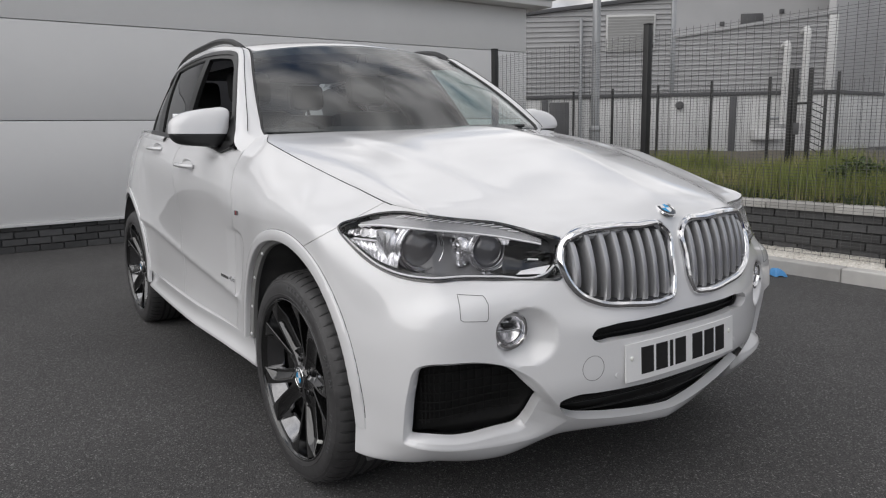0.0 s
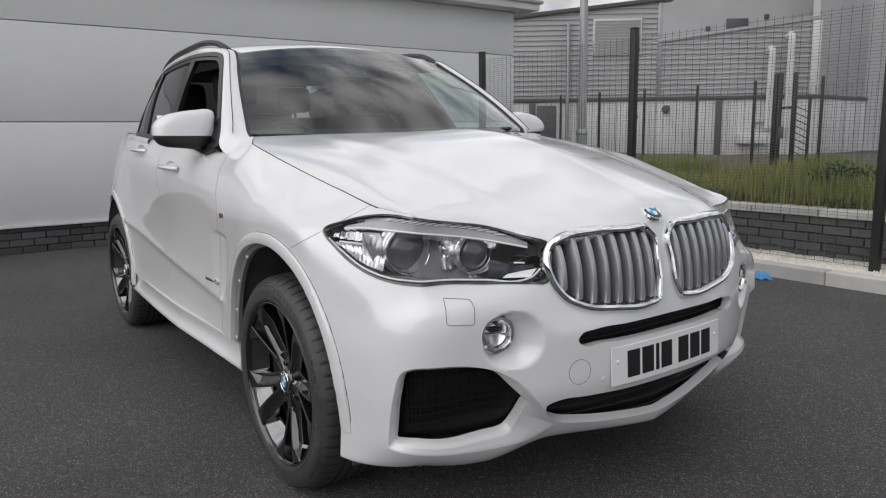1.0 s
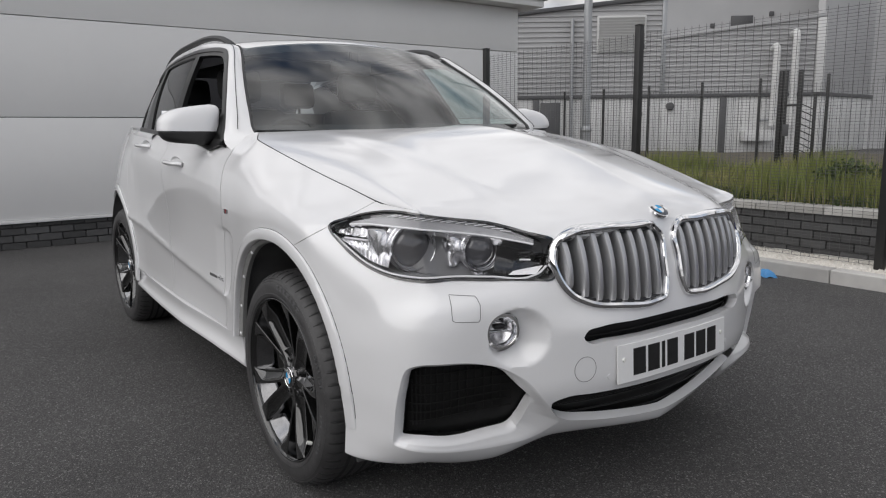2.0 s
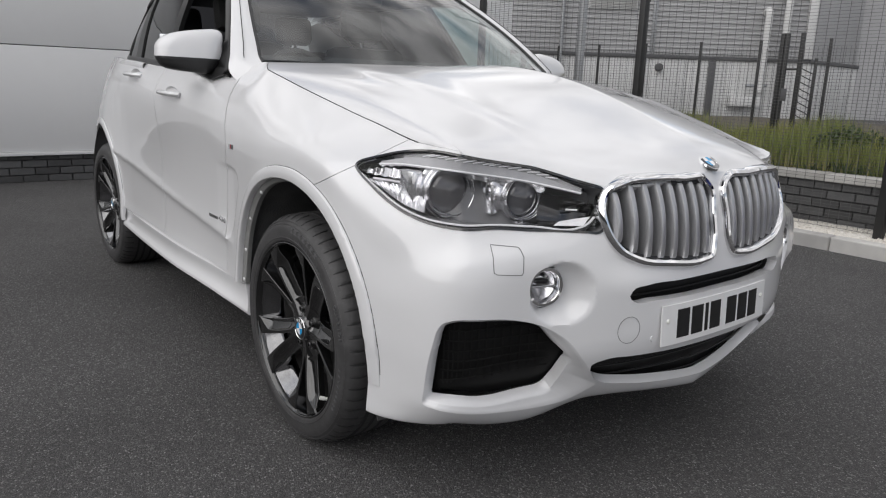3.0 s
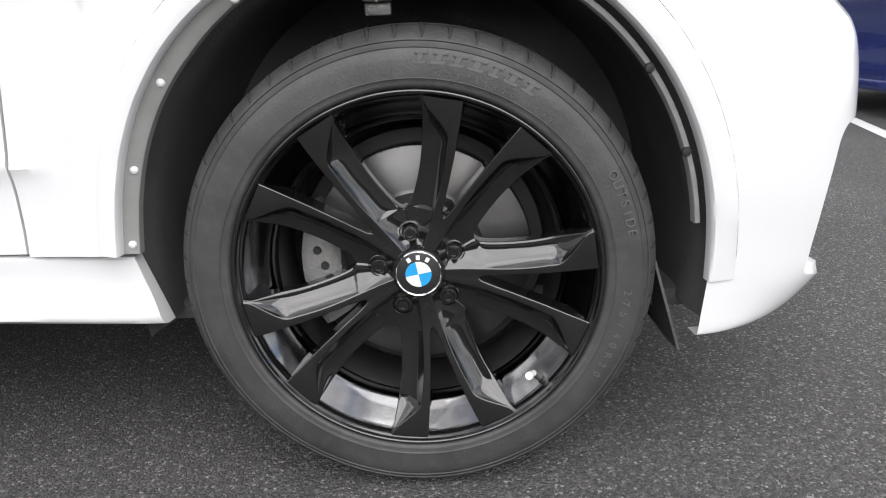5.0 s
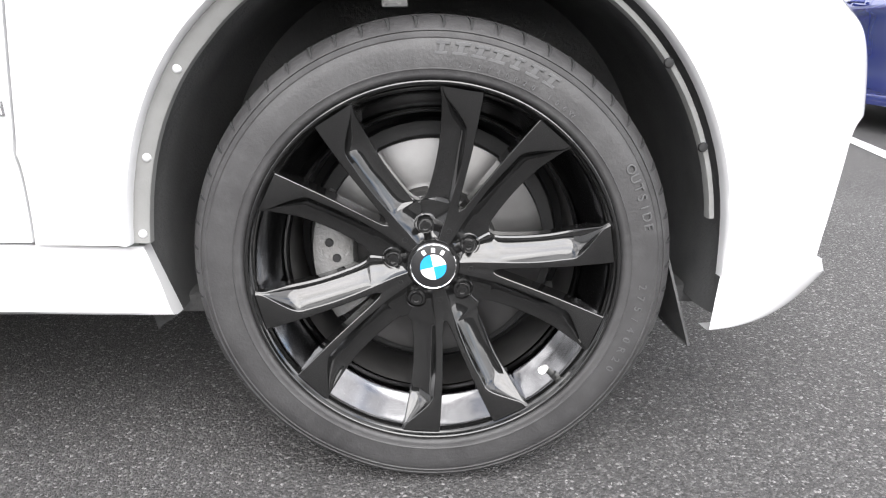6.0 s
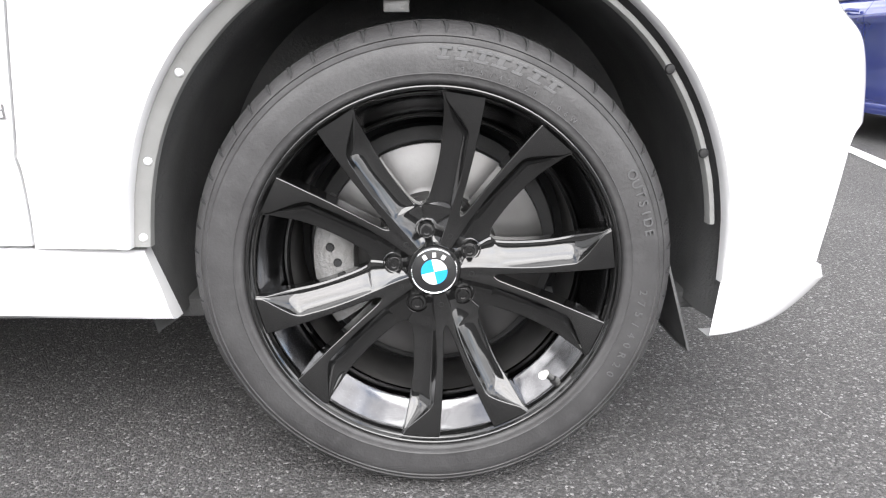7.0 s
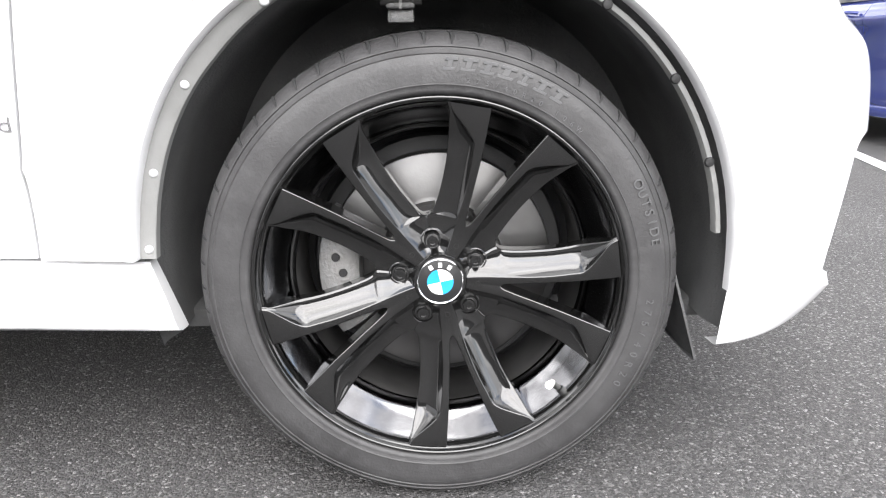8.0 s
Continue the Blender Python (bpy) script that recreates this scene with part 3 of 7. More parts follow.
def build_bumper():
    u1 = u_at(0.05)
    bm = skin(0, u1, 170, 120, 0)
    for v in bm.verts:
        r = math.hypot((abs(v.co.y) - 0.590) / 0.086, (v.co.z - 0.602) / 0.080)
        if r < 1 and v.co.x > 0.5:
            v.co.x -= 0.046 * (1 - r**3)
    trim(bm, lambda c: -seam(c) - GAP)
    trim(bm, lambda c: arch(c, ARCH_F, 0.70 + 0.30 * np.clip((0.350 - c[:, 2]) / 0.012, 0, 1) + 0.22 * np.clip((0.338 - c[:, 2]) / 0.085, 0, 1)))
    trim(bm, lambda c: -inside(HEADLIGHT, chart(c)) - 0.002)
    trim(bm, lambda c: -inside(KIDNEY, np.abs(front_chart(c))) - 0.001)
    trim(bm, lambda c: -inside(SCOOP, chart(c)) + (c[:, 2] < 0.24))
    trim(bm, lambda c: -inside(SLOT, front_chart(c)) + (c[:, 0] < 0.5))
    trim(bm, lambda c: -inside(LOWER, front_chart(c)) + (c[:, 0] < 0.5))
    trim(bm, lambda c: np.hypot(np.abs(c[:, 1]) - 0.626, c[:, 2] - 0.620) + 9 * (c[:, 0] < 0.5) - 0.053)
    flange(bm, 0.03, lambda e: not all(v.co.x < 0.47 and abs(v.co.y) > 0.85 for v in e.verts))
    return part("front_bumper", bm, PAINT, car)


VENT = np.array([(-0.66, 0.800), (-0.515, 0.800), (-0.452, 0.790), (-0.430, 0.770), (-0.426, 0.735), (-0.447, 0.69), (-0.488, 0.60), (-0.520, 0.548), (-0.552, 0.528), (-0.66, 0.520)])


def folded(bm):
    """Presses the vent fold into the wing and the two creases into the doors."""
    bm.verts.ensure_lookup_table()
    co = np.array([v.co for v in bm.verts])
    d = np.clip(inside(VENT, co[:, [0, 2]]) / 0.012, 0, 1)
    d = d * d * (3 - 2 * d) * np.clip((co[:, 0] + 0.66) / 0.16, 0, 1)
    low = co[:, 2] - (0.530 - 0.098 * (co[:, 0] + 0.56))
    high = co[:, 2] - (0.945 - 0.100 * (co[:, 0] + 0.53))
    back = np.clip((-0.50 - co[:, 0]) / 0.08, 0, 1)
    ridge = 0.013 * np.where(low > 0, np.exp(-low / 0.06), np.exp(low / 0.016)) + 0.004 * np.where(high > 0, np.exp(-high / 0.02), np.exp(high / 0.05))
    for v, a, b in zip(bm.verts, d * 0.0085, ridge * back):
        v.co.y += a - b
    return bm


def door_edge(z):
    """Where the shut line between wing and front door runs."""
    return curve([0.30, 0.42, 0.55, 0.73, 0.90, 1.00, 1.16], [-0.570, -0.574, -0.576, -0.562, -0.534, -0.550, -0.660], z)[:, 0]


def build_flank(side_ob):
    """Wing, doors, quarter and skirt of the right flank."""
    made = []
    bm = folded(skin(u_at(0.62), u_at(-0.62), 180, 130))
    trim(bm, lambda c: seam(c) - GAP)
    trim(bm, lambda c: -inside(HEADLIGHT, chart(c)) - 0.002)
    trim(bm, lambda c: arch(c, ARCH_F, 0.70))
    trim(bm, lambda c: c[:, 0] - door_edge(c[:, 2]) - GAP)
    trim(bm, lambda c: c[:, 2] - 0.398)
    flange(bm, 0.014)
    made.append(part("front_wing", bm, PAINT, side_ob))
    bm = folded(skin(u_at(-0.5), u_at(-1.45), 90, 120))
    trim(bm, lambda c: door_edge(c[:, 2]) - c[:, 0] - GAP)
    trim(bm, lambda c: c[:, 0] + 1.33 - GAP)
    trim(bm, lambda c: c[:, 2] - 0.402)
    trim(bm, lambda c: np.where(c[:, 0] > -0.66, 1.10 - c[:, 2], 1.0))
    flange(bm, 0.014)
    made.append(part("front_door", bm, PAINT, side_ob))
    bm = folded(skin(u_at(-1.25), u_at(-2.35), 70, 120))
    trim(bm, lambda c: -c[:, 0] - 1.33 - GAP)
    trim(bm, lambda c: c[:, 0] + 2.20 - GAP)
    trim(bm, lambda c: c[:, 2] - 0.405)
    trim(bm, lambda c: arch(c, ARCH_R, 0.70))
    flange(bm, 0.014)
    made.append(part("rear_door", bm, PAINT, side_ob))
    bm = skin(u_at(-2.1), U[-1], 120, 80)
    trim(bm, lambda c: -c[:, 0] - 2.20 - GAP)
    trim(bm, lambda c: arch(c, ARCH_R, 0.70))
    flange(bm, 0.014)
    made.append(part("rear_quarter", bm, PAINT, side_ob))
    # side skirt: flared ledge under the doors
    ys = []
    xs = np.linspace(-0.422, -2.12, 60)
    prof = [(-0.05, 0.400), (-0.004, 0.399), (0.001, 0.396), (0.001, 0.388), (-0.002, 0.372), (0.000, 0.352), (0.006, 0.334), (0.013, 0.322), (0.017, 0.314), (0.016, 0.306), (0.009, 0.300), (-0.010, 0.297), (-0.06, 0.295)]
    P = np.zeros((60, len(prof), 3))
    for i, x in enumerate(xs):
        base = 0.928 + 0.016 * math.sin(math.pi * min(1, (-0.385 - x) / 1.735)) - 0.034 * max(0, (-1.1 - x) / 1.0)
        dip = 0.009 * math.exp(-((x + 0.40) / 0.20) ** 2)
        fore = max(0.0, 1 - i / 7.0)
        for j, (o, z) in enumerate(prof):
            P[i, j] = (x + fore * (0.400 - z) * 0.34, -(base + o * (1 - 0.5 * fore)), z - dip * (1 if z > 0.38 else 1.6))
    bm = gridded(P)
    for loop in (0, 59):
        bm.verts.ensure_lookup_table()
        bm.faces.new([bm.verts[loop * len(prof) + j] for j in range(len(prof))])
    made.append(part("side_skirt", bm, PAINT, side_ob))
    return made


def arch_line(at, f, s):
    """A point of the arch line f; s runs from 0 at the front foot over the top to 1 at the rear foot."""
    a = math.pi * (s * 1.034 - 0.018)
    rear = math.cos(a) < 0
    n = 2.25 if rear else 2.08
    w, h = arch_size(f, rear)
    c, q = math.cos(a), math.sin(a)
    if q < 0:
        return at[0] + (-w if rear else w), at[1] + q * 0.5
    return at[0] + math.copysign(abs(c) ** (2 / n), c) * w, at[1] + q ** (2 / n) * h


def arch_trim(at, section, s0=0.0, s1=0.966, narrow=False):
    """A band round a wheel arch that follows the skin; section: (line, out from the skin). narrow: slimmer over the top."""
    rows = []
    for s in np.linspace(s0, s1, 120):
        rows.append([])
        for f, o in section:
            x, z = arch_line(at, 1 + (f - 1) * min(1.0, max(0.2, (s - 0.42) / 0.32)) if narrow else f, s)
            row = FLANK[u_at_cached(x)]
            y = np.interp(max(z, 0.26), row[:, 2], row[:, 1])
            rows[-1].append((x, -(y + (o * min(1.0, 0.3 + s / 0.08) if o > 0 else o)), z))
    return gridded(np.array(rows))


MOULDING = ((0.0, -0.012), (0.0, 0.004), (0.05, 0.0075), (0.30, 0.010), (0.70, 0.0105), (0.90, 0.0090), (0.97, 0.005), (1.0, -0.002), (1.02, -0.016))
FLANGE_STRIP = ((1.24, -0.030), (1.24, -0.018), (1.27, -0.016), (1.42, -0.017), (1.45, -0.020), (1.46, -0.034))
RETURN_STRIP = ((1.00, -0.014), (1.02, -0.010), (1.15, -0.011), (1.62, -0.016), (1.68, -0.018), (1.70, -0.032))
SEAL_LINE = ((-0.032, -0.004), (-0.032, 0.0010), (0.004, 0.0010), (0.004, -0.004))


FLANK_X = np.linspace(0.6, -3.5, 420)
FLANK = shell([u_at(x) for x in FLANK_X], np.linspace(0, 0.95, 60))


def u_at_cached(x):
    return int(np.clip(round((0.6 - x) / 4.1 * 419), 0, 419))


bumper = build_bumper()
panels = build_flank(car)
for at in (ARCH_F, ARCH_R):
    panels.append(part("arch_moulding", arch_trim(at, MOULDING), PAINT, car))
    panels.append(part("moulding_seal", arch_trim(at, SEAL_LINE, 0.02 if at is ARCH_F else 0.10), SATIN_BLACK, car, smooth=0))
panels.append(part("arch_flange", arch_trim(ARCH_F, FLANGE_STRIP, 0.055, 0.36), FLANGE_GREY, car, "grey metal flange with bolts inside the arch"))
panels.append(part("arch_return", arch_trim(ARCH_F, RETURN_STRIP, 0.44, 0.966, True), FLANGE_GREY, car, "grey return edge inside the arch"))
for s_ in (0.13, 0.225, 0.33):
    x, z = arch_line(ARCH_F, 1.35, s_)
    b = revolve([(0.0, -0.004), (0.0060, -0.0035), (0.0075, 0.0)], 12, "y")
    b.transform(Matrix.Translation((x - 0.002, -np.interp(max(z, 0.26), FLANK[u_at_cached(x)][:, 2], FLANK[u_at_cached(x)][:, 1]) + 0.0165, z)))
    part("flange_bolt", b, SATIN_BLACK, car)
for p in panels:
    mirrored(p, car)


# bonnet: a patch between the leading edge, the two shut lines and the cowl
def coons(F, R, M, C):
    """Patch from four edge curves: F, R across (n, 3); M, C along (m, 3)."""
    n, m = len(F), len(M)
    v, s = np.linspace(0, 1, n)[None, :, None], np.linspace(0, 1, m)[:, None, None]
    return (1 - s) * F[None] + s * R[None] + (1 - v) * M[:, None] + v * C[:, None] - (
        (1 - s) * (1 - v) * F[0] + (1 - s) * v * F[-1] + s * (1 - v) * R[0] + s * v * R[-1])


def build_bonnet():
    uu = np.linspace(0, u_at(0.2), 800)
    u0, u1 = float(uu[np.argmin(np.abs(shell(uu, [1.0])[:, 0, 0] - 0.492))]), u_at(-0.57)
    n, m = 60, 80
    F = shell(np.linspace(0, u0, n), [1.0])[:, 0]
    C = shell(np.linspace(u0, u1, m), [1.0])[:, 0]
    C[:, 1] -= GAP * 1.5
    cy = np.linspace(0, 1, n)
    R = np.stack([-0.42 - (-0.42 - C[-1, 0]) * cy**2.2, C[-1, 1] * cy, 1.166 - (1.166 - C[-1, 2]) * cy**2], 1)
    s = np.linspace(0, 1, m)
    M = np.stack([F[0, 0] + (R[0, 0] - F[0, 0]) * s, 0 * s, F[0, 2] + (R[0, 2] - F[0, 2]) * (1 - (1 - s) ** 2.05)], 1)
    P = coons(F, R, M, C)
    # power domes: a soft fold from each kidney's outer shoulder to the screen
    S, V = np.meshgrid(s, cy, indexing="ij")
    fold = 0.50 + 0.22 * S
    P[..., 2] += 0.036 * (np.exp(-S / 0.24) - np.exp(-S / 0.028)) * (1 - V**3)
    P[..., 2] += 0.034 * np.sin(np.pi * S**0.75) * (1 - V**2.5)
    P[..., 2] += 0.009 * np.sin(np.pi * np.clip(S, 0, 1)) ** 0.8 / (1 + np.exp((V - fold) / 0.016)) * (0.55 + 0.45 * np.exp(-((V - fold) / 0.10) ** 2))
    Q = P[:, :0:-1].copy()
    Q[..., 1] *= -1
    bm = gridded(np.concatenate([Q, P], axis=1))
    flange(bm, 0.02)
    return part("bonnet", bm, PAINT, car)


bonnet = build_bonnet()
# dark shut line between bonnet and wing
line = shell(np.linspace(u_at(0.46), u_at(-0.50), 90), [0.992, 1.0])
b = gridded(np.stack([line[:, 1] * np.array([1, -1, 1]) + np.array([0, d, e]) for d, e in ((-0.0012, 0.0006), (0.0, 0.0012), (0.0016, 0.0009), (0.0016, -0.01), (-0.0012, -0.01))], 1), False, True)
mirrored(part("bonnet_seam", b, SATIN_BLACK, car, smooth=0))


# ---- greenhouse ----
def mirror_across(P):
    Q = P[:, :0:-1].copy()
    Q[..., 1] *= -1
    return np.concatenate([Q, P], axis=1)


WS_LOW, WS_TOP = (-0.632, 0.760, 1.166), (-1.162, 0.584, 1.538)
ROOF_SIDE = smooth_line([(-1.165, 0.594, 1.546), (-1.45, 0.606, 1.590), (-1.80, 0.596, 1.594), (-2.25, 0.568, 1.572), (-2.62, 0.520, 1.525)], 60)


def build_screen():
    n, m = 40, 40
    v = np.linspace(0, 1, n)
    F = np.stack([-0.44 - (-0.44 - WS_LOW[0]) * v**2.3, WS_LOW[1] * v, 1.162 + (WS_LOW[2] - 1.162) * v**2], 1)
    R = np.stack([-1.10 - (-1.10 - WS_TOP[0]) * v**2.3, WS_TOP[1] * v, 1.580 - (1.580 - WS_TOP[2]) * v**2.2], 1)
    s = np.linspace(0, 1, m)[:, None]
    bow = np.sin(np.pi * s)
    M = (1 - s) * F[0] + s * R[0] + bow * np.array([0.012, 0, 0.018])
    C = (1 - s) * F[-1] + s * R[-1] + bow * np.array([0.01, 0.012, 0.012])
    P = mirror_across(coons(F, R, M, C))
    ob = part("windscreen", gridded(P), GLASS, car)
    ob.visible_shadow = False
    # black printed border along the edges
    for name, rows in (("screen_border", P[-5:]), ("screen_border", P[:3])):
        b = gridded(rows - np.array([0.004, 0, 0.004]))
        part(name, b, SATIN_BLACK, car)
    return R


WS_R = build_screen()
# roof
n = 40
vv = np.linspace(0, 1, n)
TAIL = np.stack([-2.72 + 0.1 * vv**2, 0.520 * vv, 1.575 - 0.05 * vv**2], 1)
m = 60
ss = np.linspace(0, 1, m)
CEN = np.stack([WS_R[0, 0] + (-2.72 - WS_R[0, 0]) * ss, 0 * ss, 1.580 + 0.085 * np.sin(np.pi * ss**0.75) * 0.75 - 0.005 * ss], 1)
SIDE = ROOF_SIDE.copy()
HEAD = WS_R.copy()
HEAD[-1] = SIDE[0]
TAIL[-1], TAIL[0] = SIDE[-1], CEN[-1]
rbm = gridded(mirror_across(coons(HEAD + np.array([-0.006, 0, 0.006]), TAIL, CEN + np.array([-0.006, 0, 0.006]), SIDE)))
flange(rbm, 0.02)
roof = part("roof", rbm, PAINT, car)


# the side of the cabin: a belt line, a line up the screen pillar and back along the roof, and a skin between them
SILL = np.array([(-0.64, 0.884, 1.106), (-0.94, 0.886, 1.116), (-1.24, 0.884, 1.128), (-1.54, 0.870, 1.143), (-1.84, 0.848, 1.158), (-2.14, 0.824, 1.171), (-2.26, 0.800, 1.176), (-2.44, 0.735, 1.183), (-2.80, 0.620, 1.194)])
BROW = smooth_line([(-0.648, 0.872, 1.116), (-0.75, 0.823, 1.226), (-0.85, 0.778, 1.312), (-1.00, 0.714, 1.424), (-1.12, 0.664, 1.504), (-1.20, 0.644, 1.538), (-1.30, 0.646, 1.552), (-1.45, 0.652, 1.562), (-1.80, 0.644, 1.564),
                    (-2.25, 0.615, 1.540), (-2.62, 0.566, 1.490), (-2.80, 0.535, 1.450)], 160)


def cabin_side(x, v, out=0.0):
    """A point of the cabin's right side at x, v of the way from the belt to the roof."""
    lo = np.array([np.interp(-x, -SILL[:, 0], c) for c in SILL.T])
    hi = np.array([np.interp(-x, -BROW[:, 0], c) for c in BROW.T])
    p = lo * (1 - v) + hi * v
    swell = 0.016 * math.sin(math.pi * min(max(v, 0), 1)) * min(1.0, (hi[2] - lo[2]) / 0.3)
    return np.array([x, -(p[1] + swell + out), p[2] + 0.3 * out])


def cabin_height(x):
    return max(0.004, float(np.interp(-x, -BROW[:, 0], BROW[:, 2]) - np.interp(-x, -SILL[:, 0], SILL[:, 2])))


def cabin_sheet(front, back, low, high, n=40, m=12, out=0.0):
    """A sheet between two slanted lines (x at the belt, x at the roof), from low metres above the belt to high metres below the roof."""
    P = np.zeros((n, m, 3))
    for i in range(n):
        a = i / (n - 1)
        for j in range(m):
            b = j / (m - 1)
            x0, x1 = front[0] + (back[0] - front[0]) * a, front[1] + (back[1] - front[1]) * a
            x = x0 + (x1 - x0) * b
            h = cabin_height(x)
            v0, v1 = min(low / h, 0.96), max(1 - high / h, 0.02)
            v = v0 + (max(v1, v0 + 0.01) - v0) * b
            P[i, j] = cabin_side(x, v, out)
    return gridded(P)


def pillar_bm():
    """Painted screen pillar that runs on as the roof's edge."""
    keep = BROW[::6]
    outer = np.concatenate([np.array([(-0.520, 0.842, 1.020), (-0.595, 0.848, 1.068)]), keep])
    ins = []
    for p in keep:
        if p[0] > -1.16:
            k = np.clip((-p[0] - 0.648) / (1.16 - 0.648), 0, 1)
            q = np.array(WS_LOW) * (1 - k) + np.array(WS_TOP) * k + math.sin(math.pi * k) * np.array([0.01, 0.012, 0.012])
            ins.append(q + np.array([-0.004, 0.004, 0.006]))
        else:
            ins.append(np.array([np.interp(-p[0], -ROOF_SIDE[:, 0], c) for c in ROOF_SIDE.T]))
    inner = np.concatenate([np.array([(-0.500, 0.770, 1.095), (-0.582, 0.764, 1.138)]), np.array(ins)])
    A, B = smooth_line(outer, 110), smooth_line(inner, 110)
    rows = []
    for i, (a, b) in enumerate(zip(A, B)):
        grow = min(1.0, i / 16)
        row = [a + np.array([-0.006, -0.025, -0.025]), a + np.array([0, -0.004, 0])]
        for k in (0.0, 0.12, 0.3, 0.5, 0.7, 0.88, 1.0):
            row.append(a * (1 - k) + b * k + 4 * k * (1 - k) * grow * np.array([0.006, 0.008, 0.011]) + grow * np.array([0, 0.003, 0.002]))
        row.append(b + np.array([-0.012, -0.010, -0.020]))
        rows.append(row)
    P = np.array(rows)
    return gridded(P * np.array([1, -1, 1])), A, B


pillar_mesh, PILLAR_OUT, PILLAR_IN = pillar_bm()
mirrored(part("screen_pillar", pillar_mesh, PAINT, car))
seam_pts = [(a * 0.42 + b * 0.58 + np.array([0.006, 0.011, 0.0135])) * np.array([1, -1, 1]) for a, b in zip(PILLAR_OUT[8:44], PILLAR_IN[8:44])]
mirrored(part("pillar_seam", tube(seam_pts, 0.0016, 6), SATIN_BLACK, car, smooth=0))
edge_pts = [(b + np.array([0.002, -0.004, -0.001])) * np.array([1, -1, 1]) for b in PILLAR_IN[6:46]]
mirrored(part("screen_seal", tube(edge_pts, 0.006, 6), SATIN_BLACK, car))

# black window frames, flush with the painted pillars
REAR_LINE, QUARTER_LINE, DOOR_LINE, MIDDLE_BACK, MIDDLE_FRONT = (-2.20, -2.60), (-1.96, -2.24), (-1.84, -2.17), (-1.37, -1.58), (-1.30, -1.51)
for name, front, back, low, high in (("mirror_panel", (-0.655, -0.655), (-0.80, -0.80), 0.0, 0.0), ("middle_pillar", MIDDLE_FRONT, MIDDLE_BACK, 0.0, 0.0),
                                     ("quarter_pillar", DOOR_LINE, QUARTER_LINE, 0.0, 0.0), ("rear_frame", (-2.17, -2.55), REAR_LINE, 0.0, 0.0)):
    b = cabin_sheet(front, back, low, high, 10, 24, 0.001)
    flange(b, 0.02)
    mirrored(part(name, b, TRIM_BLACK, car, "gloss black window frame"))
rows = []
for x in np.r_[np.linspace(-0.66, -1.2, 50), np.linspace(-1.22, -2.60, 60)]:
    h = cabin_height(x)
    rows.append([cabin_side(x, 1 - d / h if d < h else 0.0, o) for d, o in ((0.0, 0.004), (0.004, 0.006), (0.018, 0.005), (0.020, 0.001), (0.036, 0.001), (0.040, -0.02))])
mirrored(part("window_frame", gridded(np.array(rows)), TRIM_BLACK, car, "gloss black window frame"))
rows = [[cabin_side(x, d / cabin_height(x) if d < cabin_height(x) else 1.0, o) for d, o in ((-0.004, -0.004), (0.0, 0.004), (0.012, 0.005), (0.020, 0.001), (0.022, -0.02))] for x in np.linspace(-0.70, -2.22, 90)]
mirrored(part("belt_strip", gridded(np.array(rows)), TRIM_BLACK, car, "gloss black strip along the belt line"))
# tinted panes; the driver's window is wound down
for name, front, back in (("rear_side_window", MIDDLE_BACK, DOOR_LINE), ("quarter_window", QUARTER_LINE, (-2.18, -2.56))):
    pane = part(name, cabin_sheet(front, back, 0.01, 0.03, 24, 14, -0.006), DARK_GLASS, car)
    pane.visible_shadow = False
    mirrored(pane).visible_shadow = False
pane = part("front_side_window", cabin_sheet((-0.79, -0.79), MIDDLE_FRONT, 0.01, 0.03, 24, 14, -0.006), SIDE_GLASS, car)
pane.data.transform(Matrix.Diagonal((1, -1, 1, 1)))
pane.data.flip_normals()
pane.visible_shadow = False
# painted shoulder between the rear wing and the belt, and the side behind the last window
rows = []
for x in np.linspace(-1.70, -2.86, 40):
    edge = FLANK[u_at_cached(x)][-1] * np.array([1, -1, 1])
    belt = cabin_side(x, 0.0)
    rows.append([edge + np.array([0, 0.002, -0.004])] + [edge * (1 - k) + belt * k + np.array([0, -0.006, 0.010]) * 4 * k * (1 - k) for k in (0.15, 0.35, 0.6, 0.85)] + [belt + np.array([0, 0.01, 0.0])])
mirrored(part("rear_shoulder", gridded(np.array(rows)), PAINT, car))
b = cabin_sheet((-2.17, -2.56), (-2.80, -2.80), -0.01, -0.004, 24, 14, 0.0)
mirrored(part("rear_pillar", b, PAINT, car))


def rail_bm():
    P = ROOF_SIDE[2:56] * np.array([1, -1, 1]) + np.array([0, 0.0, 0.0])
    lift = 0.024 * np.clip(np.minimum(np.arange(54), (53 - np.arange(54)) / 4.0) / 5.0, 0, 1) ** 0.6
    P[:, 2] += lift
    P[:, 1] -= 0.012
    return tube(P, 0.017, 10, flat=0.8)


rail = part("roof_rail", rail_bm(), SATIN_BLACK, car, "satin black roof rail")
mirrored(rail)


# tail: rear window and hatch skin closing the body
P = np.zeros((24, 31, 3))
for i, s in enumerate(np.linspace(0, 1, 24)):
    for j, v in enumerate(np.linspace(-1, 1, 31)):
        w = 0.50 * (1 - s) + 0.58 * s
        P[i, j] = (-2.72 - 0.62 * s - 0.05 * math.sin(math.pi * s) + 0.12 * v * v, w * v, 1.575 - 0.05 * v * v - 0.385 * s)
part("rear_window", gridded(P), DARK_GLASS, car)
rows = []
for x in np.linspace(-2.55, -3.48, 24):
    edge = FLANK[u_at_cached(x)][-1]
    rows.append([(edge[0], edge[1] * v, edge[2] - 0.004 + 0.02 * (1 - v * v)) for v in np.linspace(-1, 1, 13)])
part("hatch_sill", gridded(np.array(rows)), PAINT, car)

# floor pan
part("floor_pan", boxed(-3.2, 0.48, -0.80, 0.80, 0.235, 0.27, 0.01), LINER, car)


